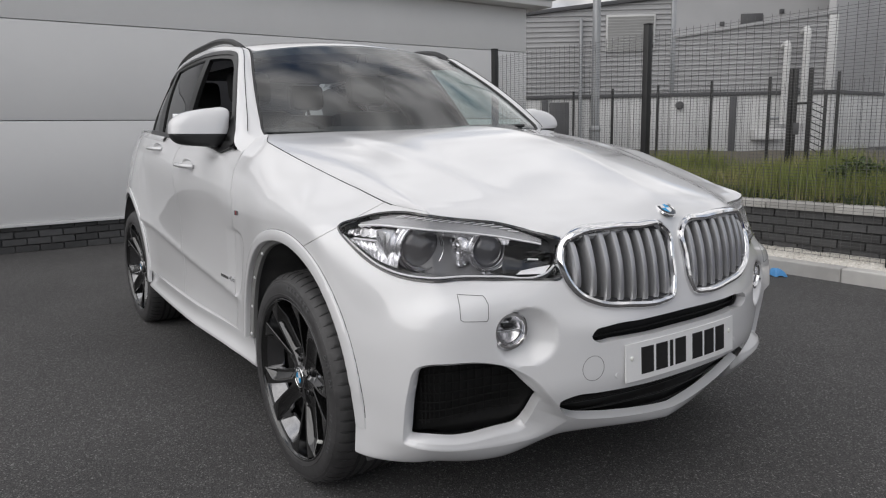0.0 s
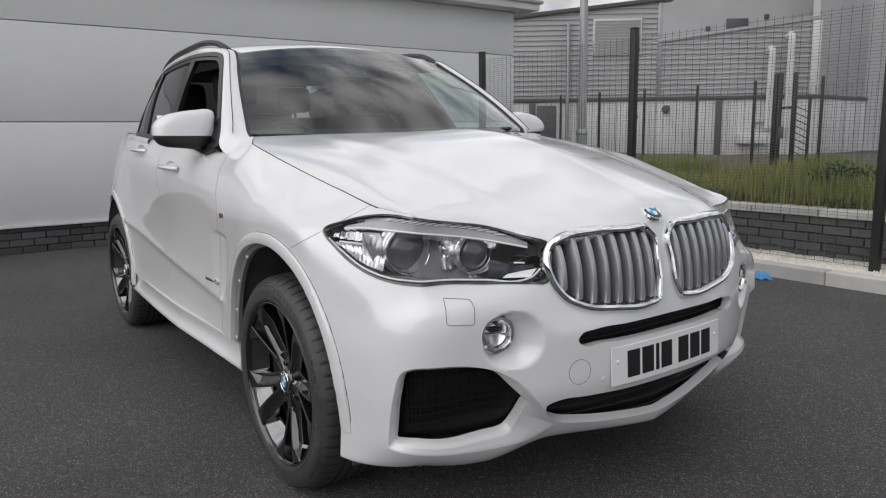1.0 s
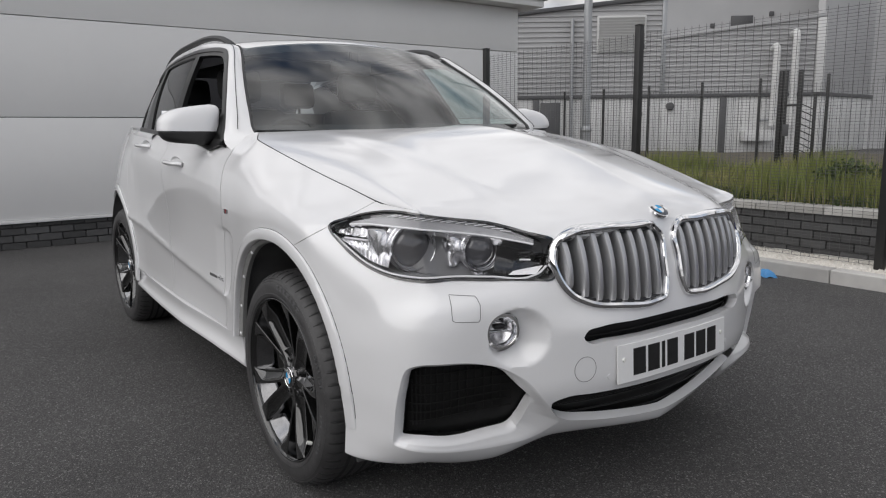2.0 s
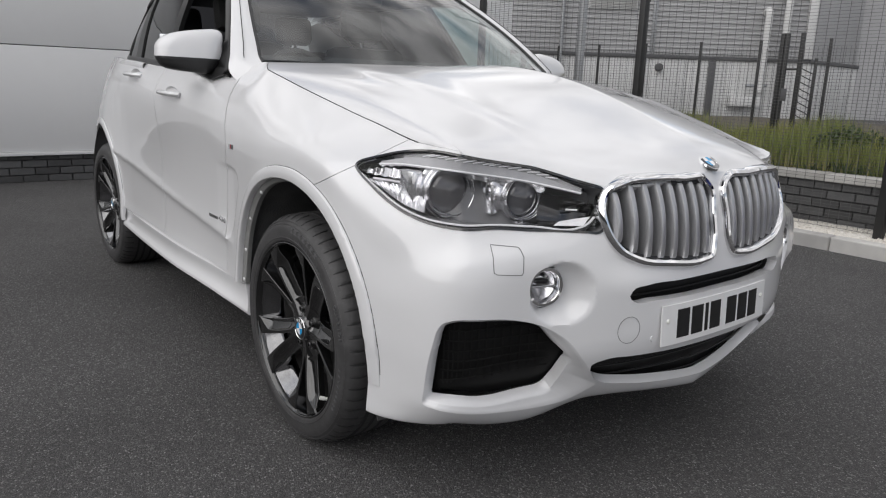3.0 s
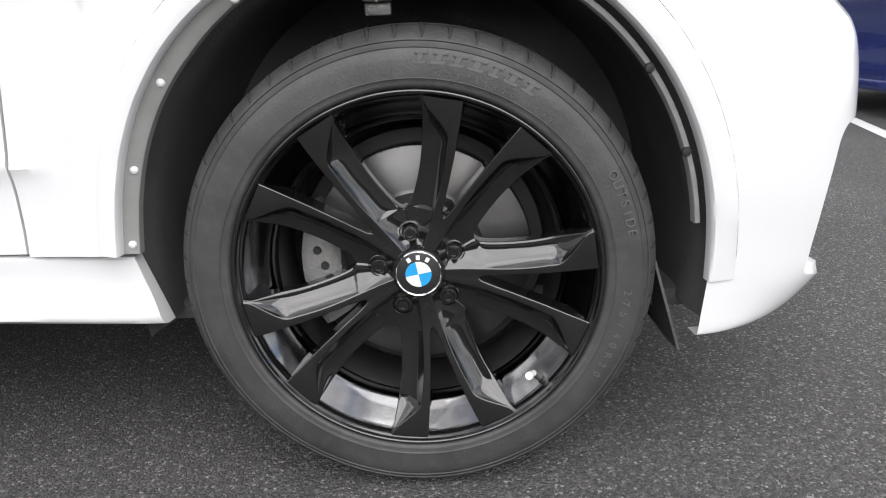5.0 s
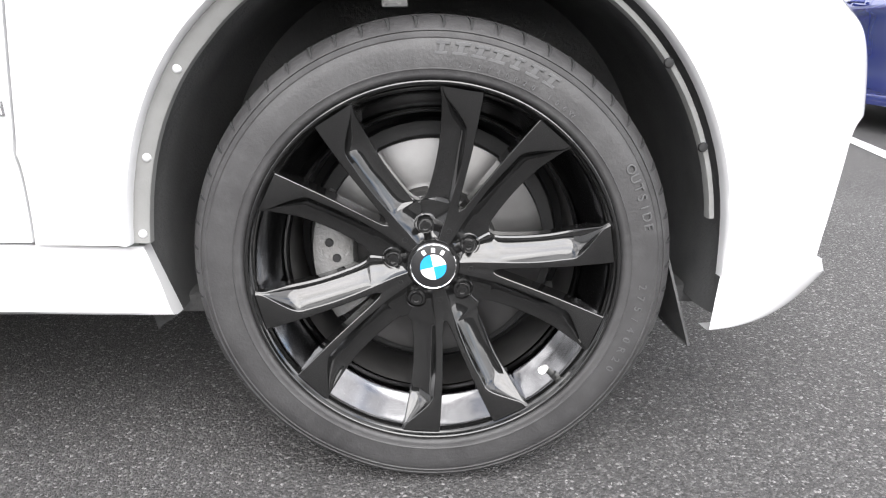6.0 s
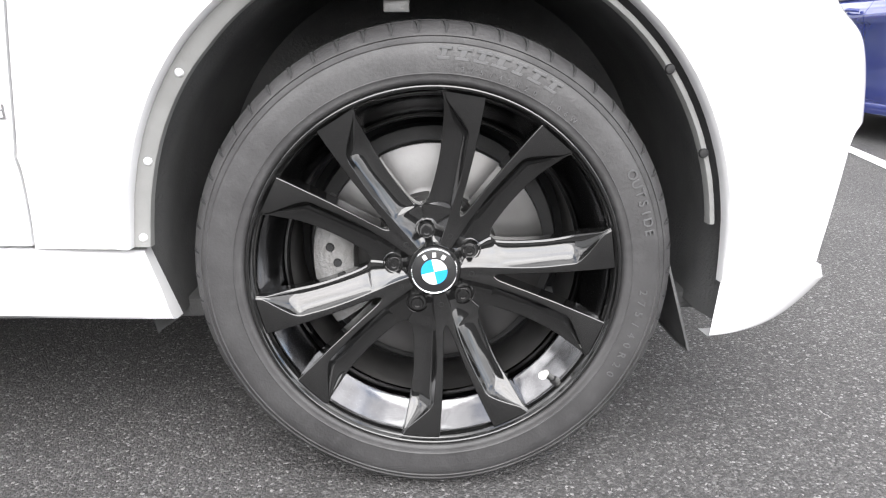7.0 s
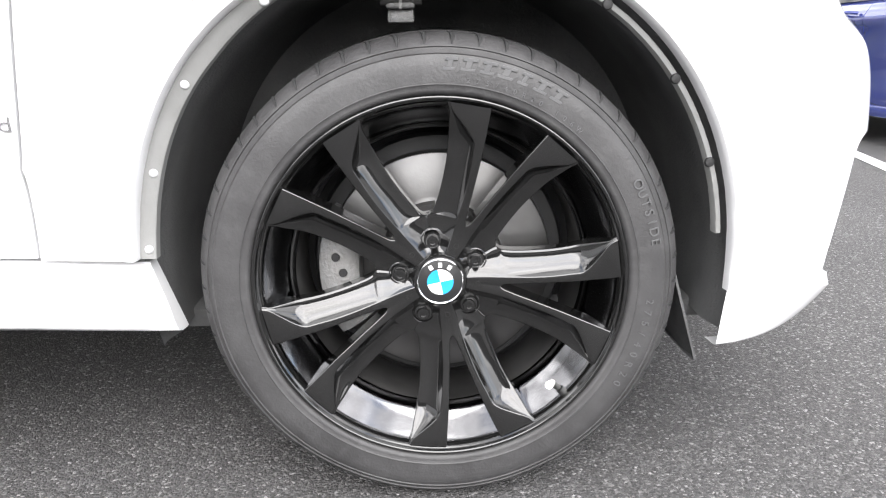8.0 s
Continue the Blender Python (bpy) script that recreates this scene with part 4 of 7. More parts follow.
# wheel housings
def housing(at, shift=0.0):
    bm = bmesh.new()
    rows = []
    for a in np.linspace(radians(-14), radians(194), 60):
        r = 0.428 + 0.024 * max(0.0, math.sin(a)) ** 2
        rows.append([(at[0] + (r + e) * math.cos(a), y + shift, at[1] + (r + e) * math.sin(a)) for y, e in ((-0.92, 0.012), (-0.90, 0.016), (-0.86, 0.0), (-0.75, 0.004), (-0.60, 0.0), (-0.50, -0.01))])
    grid(bm, np.array(rows))
    bm.verts.ensure_lookup_table()
    back = [bm.verts[i * 6 + 5] for i in range(60)]
    bm.faces.new(back)
    return part("wheel_housing", bm, LINER, car, "black felt-lined wheel housing")


for at, shift in ((ARCH_F, 0.0), (ARCH_R, 0.06)):
    mirrored(housing(at, shift))


# ---- wheels ----
def wheel(at, out=-1):
    """Black ten-spoke alloy wheel with its tyre, brake disc and caliper; out: the side that it faces."""
    hub = new("wheel")
    hub.parent = car
    hub.location = at
    hub.rotation_euler = (0, 0, 0 if out < 0 else math.pi)
    hub["label"] = "gloss black ten-spoke alloy wheel with low-profile tyre"
    # tyre: half-profile from the inner bead round the tread to the outer bead (radius, along), outwards is minus
    prof = [(0.266, 0.115), (0.298, 0.138), (0.328, 0.141), (0.343, 0.131), (0.350, 0.118), (0.3545, 0.085), (0.3560, 0.03), (0.3562, -0.03), (0.3548, -0.078),
            (0.3526, -0.096), (0.3490, -0.1070), (0.3440, -0.1165), (0.3370, -0.1248), (0.3345, -0.1268), (0.3332, -0.1256), (0.3318, -0.1268), (0.3272, -0.1308), (0.3258, -0.1326), (0.3242, -0.1320),
            (0.3190, -0.1352), (0.3080, -0.1368), (0.2960, -0.1372), (0.2868, -0.1372), (0.2855, -0.1386), (0.2838, -0.1372), (0.2790, -0.1372), (0.2760, -0.1366), (0.2735, -0.1340), (0.2705, -0.1270)]
    n = 58 * 8
    a = np.linspace(0, 2 * np.pi, n, endpoint=False)
    P = np.zeros((n, len(prof), 3))
    for j, (r, h) in enumerate(prof):
        rr = np.full(n, r)
        hh = np.full(n, h)
        if 8 <= j <= 11:
            rr = np.where(np.arange(n) % 8 == 0, r - (0.0034, 0.0040, 0.0032, 0.0016)[j - 8], r)
        # the loaded foot is pressed flat and bulges a little
        foot = np.clip((-0.300 - rr * np.sin(a)) / 0.05, 0, 1)
        P[:, j] = np.stack([rr * np.cos(a), hh * (1 + 0.035 * foot), np.maximum(rr * np.sin(a), -0.3520)], 1)
    bm = bmesh.new()
    grid(bm, P, True, False)
    tyre = part("tyre", bm, RUBBER, hub, "worn black rubber tyre")
    # narrow hooked dark strips that paint the shade of slits between the shoulder blocks
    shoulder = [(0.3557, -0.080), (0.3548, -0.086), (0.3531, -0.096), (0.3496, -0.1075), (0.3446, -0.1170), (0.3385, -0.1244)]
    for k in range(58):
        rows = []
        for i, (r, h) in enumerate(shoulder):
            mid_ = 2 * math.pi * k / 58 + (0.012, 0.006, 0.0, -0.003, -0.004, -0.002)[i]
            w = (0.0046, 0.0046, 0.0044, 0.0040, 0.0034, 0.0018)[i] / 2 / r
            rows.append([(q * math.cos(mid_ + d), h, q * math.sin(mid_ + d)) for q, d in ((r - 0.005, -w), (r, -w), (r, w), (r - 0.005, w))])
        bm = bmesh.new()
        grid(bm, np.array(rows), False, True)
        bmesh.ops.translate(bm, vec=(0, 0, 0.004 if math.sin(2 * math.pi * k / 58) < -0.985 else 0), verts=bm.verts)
        part("tread_slit", bm, RUBBER_SHADE, tyre, smooth=0)
    # proud dark rings round the tread, painted shade in place of cut grooves
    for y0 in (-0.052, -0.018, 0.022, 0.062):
        part("tread_groove", revolve([(0.3555, y0 - 0.006), (0.3570, y0 - 0.006), (0.3570, y0 + 0.006), (0.3555, y0 + 0.006)], 96), RUBBER_SHADE, tyre)
    # rim: flange, bright edge, glossy slope behind the spokes' ends, then the deep dark barrel
    lip = [(0.2590, -0.1150), (0.2605, -0.1235), (0.2618, -0.1262), (0.2634, -0.1280), (0.2648, -0.1300), (0.2656, -0.1330), (0.2666, -0.1346), (0.2682, -0.1352), (0.2700, -0.1348), (0.2716, -0.1330), (0.2720, -0.1280), (0.268, -0.115)]
    rim = part("rim", revolve(lip, 168), GLOSS_BLACK, hub, "gloss black rim", smooth=75)
    slope = [(0.2215, -0.050), (0.2230, -0.064), (0.2262, -0.072), (0.2300, -0.0765), (0.2340, -0.0810), (0.2390, -0.0880), (0.2440, -0.0950), (0.2500, -0.1035), (0.2560, -0.1120), (0.2605, -0.1180), (0.2615, -0.1230)]
    part("slope", revolve(slope, 144), BLACK_METAL, rim, "polished dark slope inside the rim", smooth=75)
    part("barrel", revolve([(0.262, 0.118), (0.238, 0.112), (0.222, 0.075), (0.2185, 0.03), (0.2190, -0.03), (0.2215, -0.050)], 120), BARREL_GREY, rim)
    # spokes
    for k in range(10):
        part("spoke", spoke_bm(64.6 + 72 * (k // 2), 1 if k % 2 else -1), GLOSS_BLACK, hub, smooth=50)
    for k in range(5):
        b_ = radians(64.6 + 72 * k)
        bm = revolve([(0.0, -0.0955), (0.0030, -0.0958), (0.0036, -0.0968), (0.0042, -0.0966), (0.0046, -0.0940)], 16)
        bm.transform(Matrix.Translation((0.0565 * math.cos(b_), 0.0, 0.0565 * math.sin(b_))))
        part("pad_hole", bm, DUCT_BLACK, hub, smooth=0)
    # hub and centre cap
    part("hub_face", revolve([(0.0, -0.099), (0.036, -0.099), (0.0385, -0.0985), (0.0405, -0.0950), (0.046, -0.0895), (0.056, -0.0855), (0.072, -0.0820), (0.084, -0.0790), (0.086, -0.070), (0.086, -0.03), (0.0, -0.03)], 72), GLOSS_BLACK, hub)
    cap = part("centre_cap", revolve([(0.0, -0.1070), (0.030, -0.1068), (0.033, -0.1055), (0.0345, -0.102), (0.0345, -0.094)], 64), SATIN_BLACK, hub, "black centre cap with a chrome ring and quartered disc")
    part("cap_ring", revolve([(0.0325, -0.1062), (0.0338, -0.1075), (0.0350, -0.1062), (0.0350, -0.100)], 64), CHROME, cap)
    for q in range(4):
        bm = bmesh.new()
        c = bm.verts.new((0, -0.1082, 0))
        ring = [bm.verts.new((0.0195 * math.cos(b), -0.1082, 0.0195 * math.sin(b))) for b in np.linspace(radians(90 * q + 12), radians(90 * q + 102), 13)]
        for x, y in zip(ring, ring[1:]):
            bm.faces.new((c, x, y))
        part("badge_quarter", bm, BADGE_BLUE if q % 2 else BADGE_WHITE, cap, smooth=0)
    for b in (58, 90, 122):
        bm = boxed(-0.0028, 0.0028, -0.1086, -0.1074, 0.0225, 0.0295, 0, pose(0, 0, 0, 0, -(b - 90), 0))
        part("badge_mark", bm, BADGE_WHITE, cap, smooth=0)
    # wheel bolts
    for b in range(5):
        ang = radians(100 + 72 * b)
        x, z = 0.060 * math.cos(ang), 0.060 * math.sin(ang)
        bm = revolve([(0.0, -0.0945), (0.0045, -0.0945), (0.0050, -0.0985), (0.0085, -0.0985), (0.0098, -0.0965), (0.0100, -0.0905), (0.0128, -0.0900), (0.0140, -0.087), (0.0140, -0.075)], 18)
        bm.transform(Matrix.Translation((x, 0, z)))
        part("wheel_bolt", bm, GLOSS_BLACK, hub)
        bm = revolve([(0.0150, -0.076), (0.0154, -0.0870), (0.0162, -0.0878), (0.0172, -0.0870), (0.0180, -0.076)], 24)
        bm.transform(Matrix.Translation((x, 0, z)))
        part("bolt_recess_ring", bm, GLOSS_BLACK, hub)
    # valve
    va = radians(-45.0)
    bm = tube([(0.246 * math.cos(va), -0.092, 0.246 * math.sin(va)), (0.239 * math.cos(va), -0.106, 0.239 * math.sin(va)), (0.2375 * math.cos(va), -0.109, 0.2375 * math.sin(va)), (0.2365 * math.cos(va), -0.111, 0.2365 * math.sin(va)), (0.230 * math.cos(va), -0.124, 0.230 * math.sin(va))], 0.005, 12, radii=[0.0052, 0.0050, 0.0040, 0.0062, 0.0060])
    part("valve", bm, SCREW, hub, "pale valve cap")
    # brake
    disc = part("brake_disc", revolve([(0.075, -0.028), (0.100, -0.028), (0.103, -0.012), (0.110, -0.010), (0.176, -0.010), (0.1775, -0.009), (0.179, -0.002), (0.179, 0.018), (0.110, 0.018)], 96), STEEL, hub, "bright steel brake disc")
    part("disc_hat", revolve([(0.0, -0.034), (0.085, -0.034), (0.092, -0.030), (0.093, -0.006)], 64), CAST, disc)
    bm = bmesh.new()
    rows = []
    for a in np.linspace(radians(150), radians(214), 16):
        rows.append([(r * math.cos(a), y, r * math.sin(a)) for r, y in ((0.122, -0.018), (0.126, -0.038), (0.140, -0.046), (0.172, -0.046), (0.188, -0.036), (0.192, -0.01), (0.188, 0.03), (0.122, 0.03))])
    vs = grid(bm, np.array(rows), False, True)
    capped(bm, [vs[0], vs[-1]])
    cal = part("brake_caliper", bm, CAST, hub, "bare metal brake caliper")
    for a, r in ((172, 0.162), (181, 0.150), (192, 0.165)):
        bm = revolve([(0, -0.050), (0.006, -0.050), (0.007, -0.047), (0.007, -0.04)], 14)
        bm.transform(Matrix.Translation((r * math.cos(radians(a)), 0, r * math.sin(radians(a)))))
        part("caliper_pin", bm, SATIN_BLACK, cal)
    part("backing_plate", revolve([(0.06, 0.025), (0.20, 0.025), (0.205, 0.035), (0.06, 0.04)], 48), SATIN_BLACK, hub)
    part("barrel_back", revolve([(0.05, 0.06), (0.222, 0.06)], 48), DUCT_BLACK, hub)
    return hub, tyre


def spoke_bm(mid, turn):
    """One turbine spoke beside the narrow window at angle mid, on the side given by turn: a thin straight ridge along the
    narrow window and a broad facet that falls away to the wide one, closed by a kinked plate at the rim."""
    keys = np.array(SPOKE)
    rs = np.r_[0.040, 0.046, 0.054, 0.062, 0.070, 0.078, 0.086, 0.0905, 0.0935, 0.0950, 0.0965, 0.098, 0.0995, np.linspace(0.102, 0.204, 15), 0.209, 0.214, 0.220, 0.227, 0.234, 0.241, 0.248, 0.253, 0.258, 0.2622]
    scoop = np.array([0.03, 0.08, 0.16, 0.28, 0.42, 0.58, 0.74, 0.88])
    rows = []
    for r in rs:
        narrow, crease, wide, top, drop = [float(q) for q in curve(keys[:, 0], keys[:, 1:], [r], True)[0]]
        e = math.degrees(0.0016 / r)
        narrow = max(narrow, 0.0)
        crease, wide = max(crease, narrow + 3.2 * e), max(wide, crease + 2.5 * e)
        # rounded edge at the narrow window, flat face, rounded crease
        k = min(1.0, narrow / 1.6)
        sec = [(narrow, -top + 0.042), (narrow, -top + 0.0036 * k), (narrow, -top + 0.0020 * k), (narrow + 0.25 * e, -top + 0.0007 * k), (narrow + 0.9 * e, -top), (narrow + 1.2 * e, -top - 0.0001),
               (crease - 1.1 * e, -top - 0.0001), (crease - 0.7 * e, -top), (crease - 0.2 * e, -top + 0.0002), (crease + 0.25 * e, -top + 0.0009)]
        # hollow facet: steep under the crease, level towards the wide window
        for q in scoop:
            d = drop * (1 - (1 - q) ** 2.2)
            sec.append((crease + 0.3 * e + (wide - crease - 1.2 * e) * q, -top + 0.0010 + d))
        low = -top + 0.0010 + drop
        sec += [(wide - 0.55 * e, low + 0.0001), (wide - 0.15 * e, low + 0.0008), (wide, low + 0.0026), (wide, low + 0.0040), (wide, max(low + 0.006, -top + 0.042))]
        rows.append([(r * math.cos(radians(mid + turn * a_)), y_, r * math.sin(radians(mid + turn * a_))) for a_, y_ in sec])
    bm = bmesh.new()
    vs = grid(bm, np.array(rows), False, True)
    capped(bm, [vs[0], vs[-1]])
    return bm


# radius; degrees from the narrow window's middle to its edge, to the crease and to the wide window; face, drop of the facet
SPOKE = [
    (0.040, 0.0, 12.5, 36.3, 0.0968, 0.007),
    (0.060, 0.0, 11.0, 36.3, 0.0965, 0.011),
    (0.080, 0.0, 9.8, 36.3, 0.0972, 0.014),
    (0.0905, 0.0, 9.5, 36.3, 0.0985, 0.0155),
    (0.0935, 1.3, 9.5, 36.2, 0.0990, 0.016),
    (0.0965, 2.0, 9.4, 35.4, 0.0995, 0.0165),
    (0.099, 2.5, 9.4, 32.6, 0.0999, 0.017),
    (0.104, 3.0, 9.4, 30.2, 0.1008, 0.0174),
    (0.115, 4.0, 9.3, 27.6, 0.1030, 0.018),
    (0.135, 5.1, 9.4, 24.8, 0.1070, 0.019),
    (0.160, 6.2, 9.9, 22.8, 0.1120, 0.020),
    (0.190, 7.2, 10.9, 21.8, 0.1175, 0.020),
    (0.211, 7.9, 11.8, 21.7, 0.1210, 0.0190),
    (0.218, 8.1, 13.2, 21.7, 0.1221, 0.0165),
    (0.236, 8.6, 17.6, 21.8, 0.1247, 0.0080),
    (0.252, 9.0, 21.0, 21.9, 0.1268, 0.0014),
    (0.2625, 9.3, 21.8, 22.6, 0.1278, 0.0006),
]
Y_FRONT, Y_REAR, STEER = 0.826, 0.752, -0.6
front_wheel, front_tyre = wheel((0, -Y_FRONT, 0.3525))
front_wheel.rotation_euler.z = radians(STEER)
wheel((-2.55, -Y_REAR, 0.3525))
left_wheel, _ = wheel((0, Y_FRONT, 0.3525), 1)
left_wheel.rotation_euler.z = math.pi + radians(STEER)
wheel((-2.55, Y_REAR, 0.3525), 1)


# ---- nose: lamps, grille, plate ----
def outline_bar(points, normals, profile, mat, name, parent, closed=True, label=""):
    """A bar with the given (across, out) profile laid along a line on the skin."""
    P = np.asarray(points, float)
    fr = []
    n = len(P)
    for i in range(n):
        t = P[(i + 1) % n] - P[i - 1] if closed else P[min(i + 1, n - 1)] - P[max(i - 1, 0)]
        t = t / (np.linalg.norm(t) + 1e-9)
        o = normals[i] - t * np.dot(normals[i], t)
        o = o / np.linalg.norm(o)
        fr.append((np.cross(t, o), o))
    return part(name, strip(P, fr, profile, closed=closed), mat, parent, label)


def skin_normal(fn, a, z):
    if fn is on_chart:
        return chart_at(a, z)[1]
    e = 0.006
    p, q, r = fn(a, z), fn(a + e, z), fn(a, z + e)
    n = np.cross(q - p, r - p)
    n = n / np.linalg.norm(n)
    return n if n[0] > 0 else -n


RIGHT = np.array([1, -1, 1.0])


def laid(fn, line, out):
    """Points and normals of a chart line on the right half of the nose."""
    pts, nor = [], []
    for a, z in line:
        n = skin_normal(fn, a, z)
        pts.append((fn(a, z) + n * out) * RIGHT)
        nor.append(n * RIGHT)
    return np.array(pts), np.array(nor)


TOP = np.array(sorted((p[1] - p[0], p[2]) for p in FINE[:, -1]))
TOP_Q, TOP_Z = TOP[:, 0], TOP[:, 1]


def below_edge(line, d):
    """A chart line kept at least d below the upper edge of the skin."""
    L = np.array(line, float)
    L[:, 1] = np.minimum(L[:, 1], np.interp(L[:, 0], TOP_Q, TOP_Z) - d)
    return L


def under(qs, d):
    """A chart line d below the upper edge."""
    return np.array([(q, np.interp(q, TOP_Q, TOP_Z) - d) for q in qs])


def skin_piece(poly, use_chart, u0, u1, nu, nt, depth):
    """The part of the skin inside an outline, set back by depth, on the right half."""
    bm = skin(u0, u1, nu, nt)
    trim(bm, lambda c: inside(poly, chart(c) if use_chart else np.abs(front_chart(c))))
    bmesh.ops.recalc_face_normals(bm, faces=bm.faces[:])
    bm.normal_update()
    s = np.mean([f.normal.x for f in bm.faces]) if len(bm.faces) else 1
    if depth:
        for v, n in [(v, v.normal.copy()) for v in bm.verts]:
            v.co -= n * depth * (1 if s > 0 else -1)
    return bm


def shrink(poly, d):
    """The outline moved inwards by d."""
    P = np.asarray(poly)
    t = np.roll(P, -1, 0) - np.roll(P, 1, 0)
    t /= np.linalg.norm(t, axis=1)[:, None]
    n = np.stack([-t[:, 1], t[:, 0]], 1)
    area = 0.5 * np.sum(P[:, 0] * np.roll(P[:, 1], -1) - np.roll(P[:, 0], -1) * P[:, 1])
    return P + n * d * (1 if area > 0 else -1)


def headlamp():
    lamp = new("headlight")
    lamp.parent = car
    lamp["label"] = "clear headlight with two round projectors and a ribbed white brow"
    made = [lamp]
    uA, uB = 0.30, u_at(0.2)
    lens = part("lens", skin_piece(HEADLIGHT, True, uA, uB, 90, 90, 0.0), LAMP_GLASS, lamp)
    lens.visible_shadow = False
    body = skin_piece(HEADLIGHT, True, uA, uB, 60, 60, 0.085)
    part("housing", body, LAMP_GREY, lamp, "dark grey lamp housing")
    edge = below_edge(shrink(HEADLIGHT, 0.003), 0.006)
    rows = []
    for q, z in edge:
        p, n_ = chart_at(q, z)
        inward = np.array([-0.75, -0.25, -0.10])
        rows.append([(p - n_ * 0.001) * RIGHT, (p + inward * 0.03) * RIGHT, (p + inward * 0.10) * RIGHT])
    part("housing_wall", gridded(np.array(rows), True, False), LAMP_GREY, lamp)
    # black seal round the lens
    pts, nor = laid(on_chart, below_edge(HEADLIGHT, 0.004), 0.001)
    outline_bar(pts, nor, [(-0.0028, -0.006), (-0.0028, 0.0012), (0.0028, 0.0012), (0.0028, -0.006)], GLOSS_BLACK, "lens_seal", lamp)
    bar = [(-0.5, -1.0), (-0.5, 0.35), (-0.2, 0.5), (0.2, 0.5), (0.5, 0.35), (0.5, -1.0)]

    def chart_bar(line, n, depth, w, mat, name, label=""):
        pts, nor = laid(on_chart, smooth_line(line, n), -depth)
        return outline_bar(pts, nor, [(a * w, b * w) for a, b in bar], mat, name, lamp, False, label)

    def loft(low, high, depths, n, mat, name, label="", smooth=30, wave=0.0, turns=0):
        """A sheet between two lines on the skin, sunk by the given depths from the lower line to the upper one."""
        L, U_ = smooth_line(low, n), smooth_line(high, n)
        rows = []
        for i in range(n):
            row = []
            for k, d in enumerate(depths):
                s_ = k / (len(depths) - 1)
                q, z = L[i] * (1 - s_) + U_[i] * s_
                row.append(on_chart(q, z, -d + wave * (abs((i * turns / (n - 1)) % 1 - 0.5) * 2)) * RIGHT)
            rows.append(row)
        return part(name, gridded(np.array(rows)), mat, lamp, label, smooth)

    # light pipe along the lower edge, over a black bezel
    low_line = [(0.592, 0.873), (0.52, 0.842), (0.43, 0.807), (0.33, 0.783), (0.20, 0.771), (0.09, 0.773), (-0.05, 0.768), (-0.20, 0.764), (-0.232, 0.772), (-0.258, 0.790)]
    chart_bar(low_line, 70, 0.008, 0.0050, LIGHT_PIPE, "light_pipe", "white light pipe")
    chart_bar([(q, z - 0.0075) for q, z in low_line], 70, 0.012, 0.008, SATIN_BLACK, "lower_bezel")
    loft([(q, z - 0.002) for q, z in low_line[:-1]], [(0.560, 0.872), (0.50, 0.853), (0.41, 0.822), (0.32, 0.797), (0.20, 0.784), (0.09, 0.783), (-0.05, 0.779), (-0.20, 0.776), (-0.225, 0.780)], (0.012, 0.03, 0.06), 50, LAMP_GREY, "lower_shelf")
    # white brow along the upper edge, with pale ribs across a grey gutter
    b_low = [(0.530, 0.900), (0.44, 0.903), (0.35, 0.901), (0.20, 0.894), (0.078, 0.883), (-0.06, 0.866), (-0.205, 0.846)]
    b_high = [(0.522, 0.906), (0.44, 0.917), (0.35, 0.923), (0.20, 0.917), (0.078, 0.905), (-0.06, 0.884), (-0.205, 0.851)]
    loft(b_low, b_high, (0.014, 0.010, 0.006), 50, BROW_GREY, "brow", "pale grey ribbed brow")
    loft([(q, z - 0.004) for q, z in b_low], b_low, (0.045, 0.030, 0.014), 50, REFLECTOR, "brow_lip", "bright lip under the brow")
    chart_bar([(q, z + 0.001) for q, z in b_low], 60, 0.009, 0.0042, LAMP_WHITE, "brow_edge", "white edge of the brow")
    g_high = [(0.44, 0.923), (0.35, 0.9310), (0.20, 0.9260), (0.078, 0.914), (-0.06, 0.893), (-0.205, 0.858)]
    loft(b_high[1:], g_high, (0.006, 0.010, 0.005), 40, RIB_GREY, "brow_gutter")
    G0, G1 = smooth_line(b_high[1:], 60), smooth_line(g_high, 60)
    for k in np.linspace(9, 49, 15):
        i = int(k)
        a0, a1 = on_chart(*G0[i - 2], -0.003) * RIGHT, on_chart(*(G1[i + 2] * 0.9 + G0[i + 2] * 0.1), -0.003) * RIGHT
        part("brow_rib", tube([a1, a0], 0.0018, 5), LAMP_WHITE, lamp, smooth=0)
    # projectors: silver drums with stepped rings round dark glass
    for c, r, yaw in (((0.520, -0.775, 0.839), 0.063, -14), ((0.614, -0.608, 0.824), 0.055, -12)):
        turn = Matrix.Translation(c) @ pose(0, 0, 0, 0, 0, yaw)
        b = revolve([(r * 1.18, -0.075), (r * 1.22, -0.034), (r * 1.17, -0.030), (r * 1.13, -0.014), (r * 1.08, -0.012), (r * 1.06, 0.000), (r * 1.02, 0.004), (r * 0.99, 0.002), (r * 0.97, -0.010)], 56, "x")
        b.transform(turn)
        part("projector_drum", b, REFLECTOR, lamp, "silver stepped projector drum")
        for rr, h in ((0.93, -0.008), (0.86, -0.014)):
            b = revolve([(r * (rr - 0.035), h - 0.004), (r * rr, h + 0.004), (r * (rr + 0.03), h)], 56, "x")
            b.transform(turn)
            part("projector_step", b, REFLECTOR, lamp)
        b = revolve([(0.0001, 0.006), (r * 0.3, 0.004), (r * 0.6, -0.003), (r * 0.80, -0.011), (r * 0.90, -0.020)], 40, "x")
        b.transform(turn)
        part("projector_lens", b, DARK_LENS, lamp, "dark glass projector lens")
        b = revolve([(r * 1.0, -0.03), (r * 0.2, -0.034)], 40, "x")
        b.transform(turn)
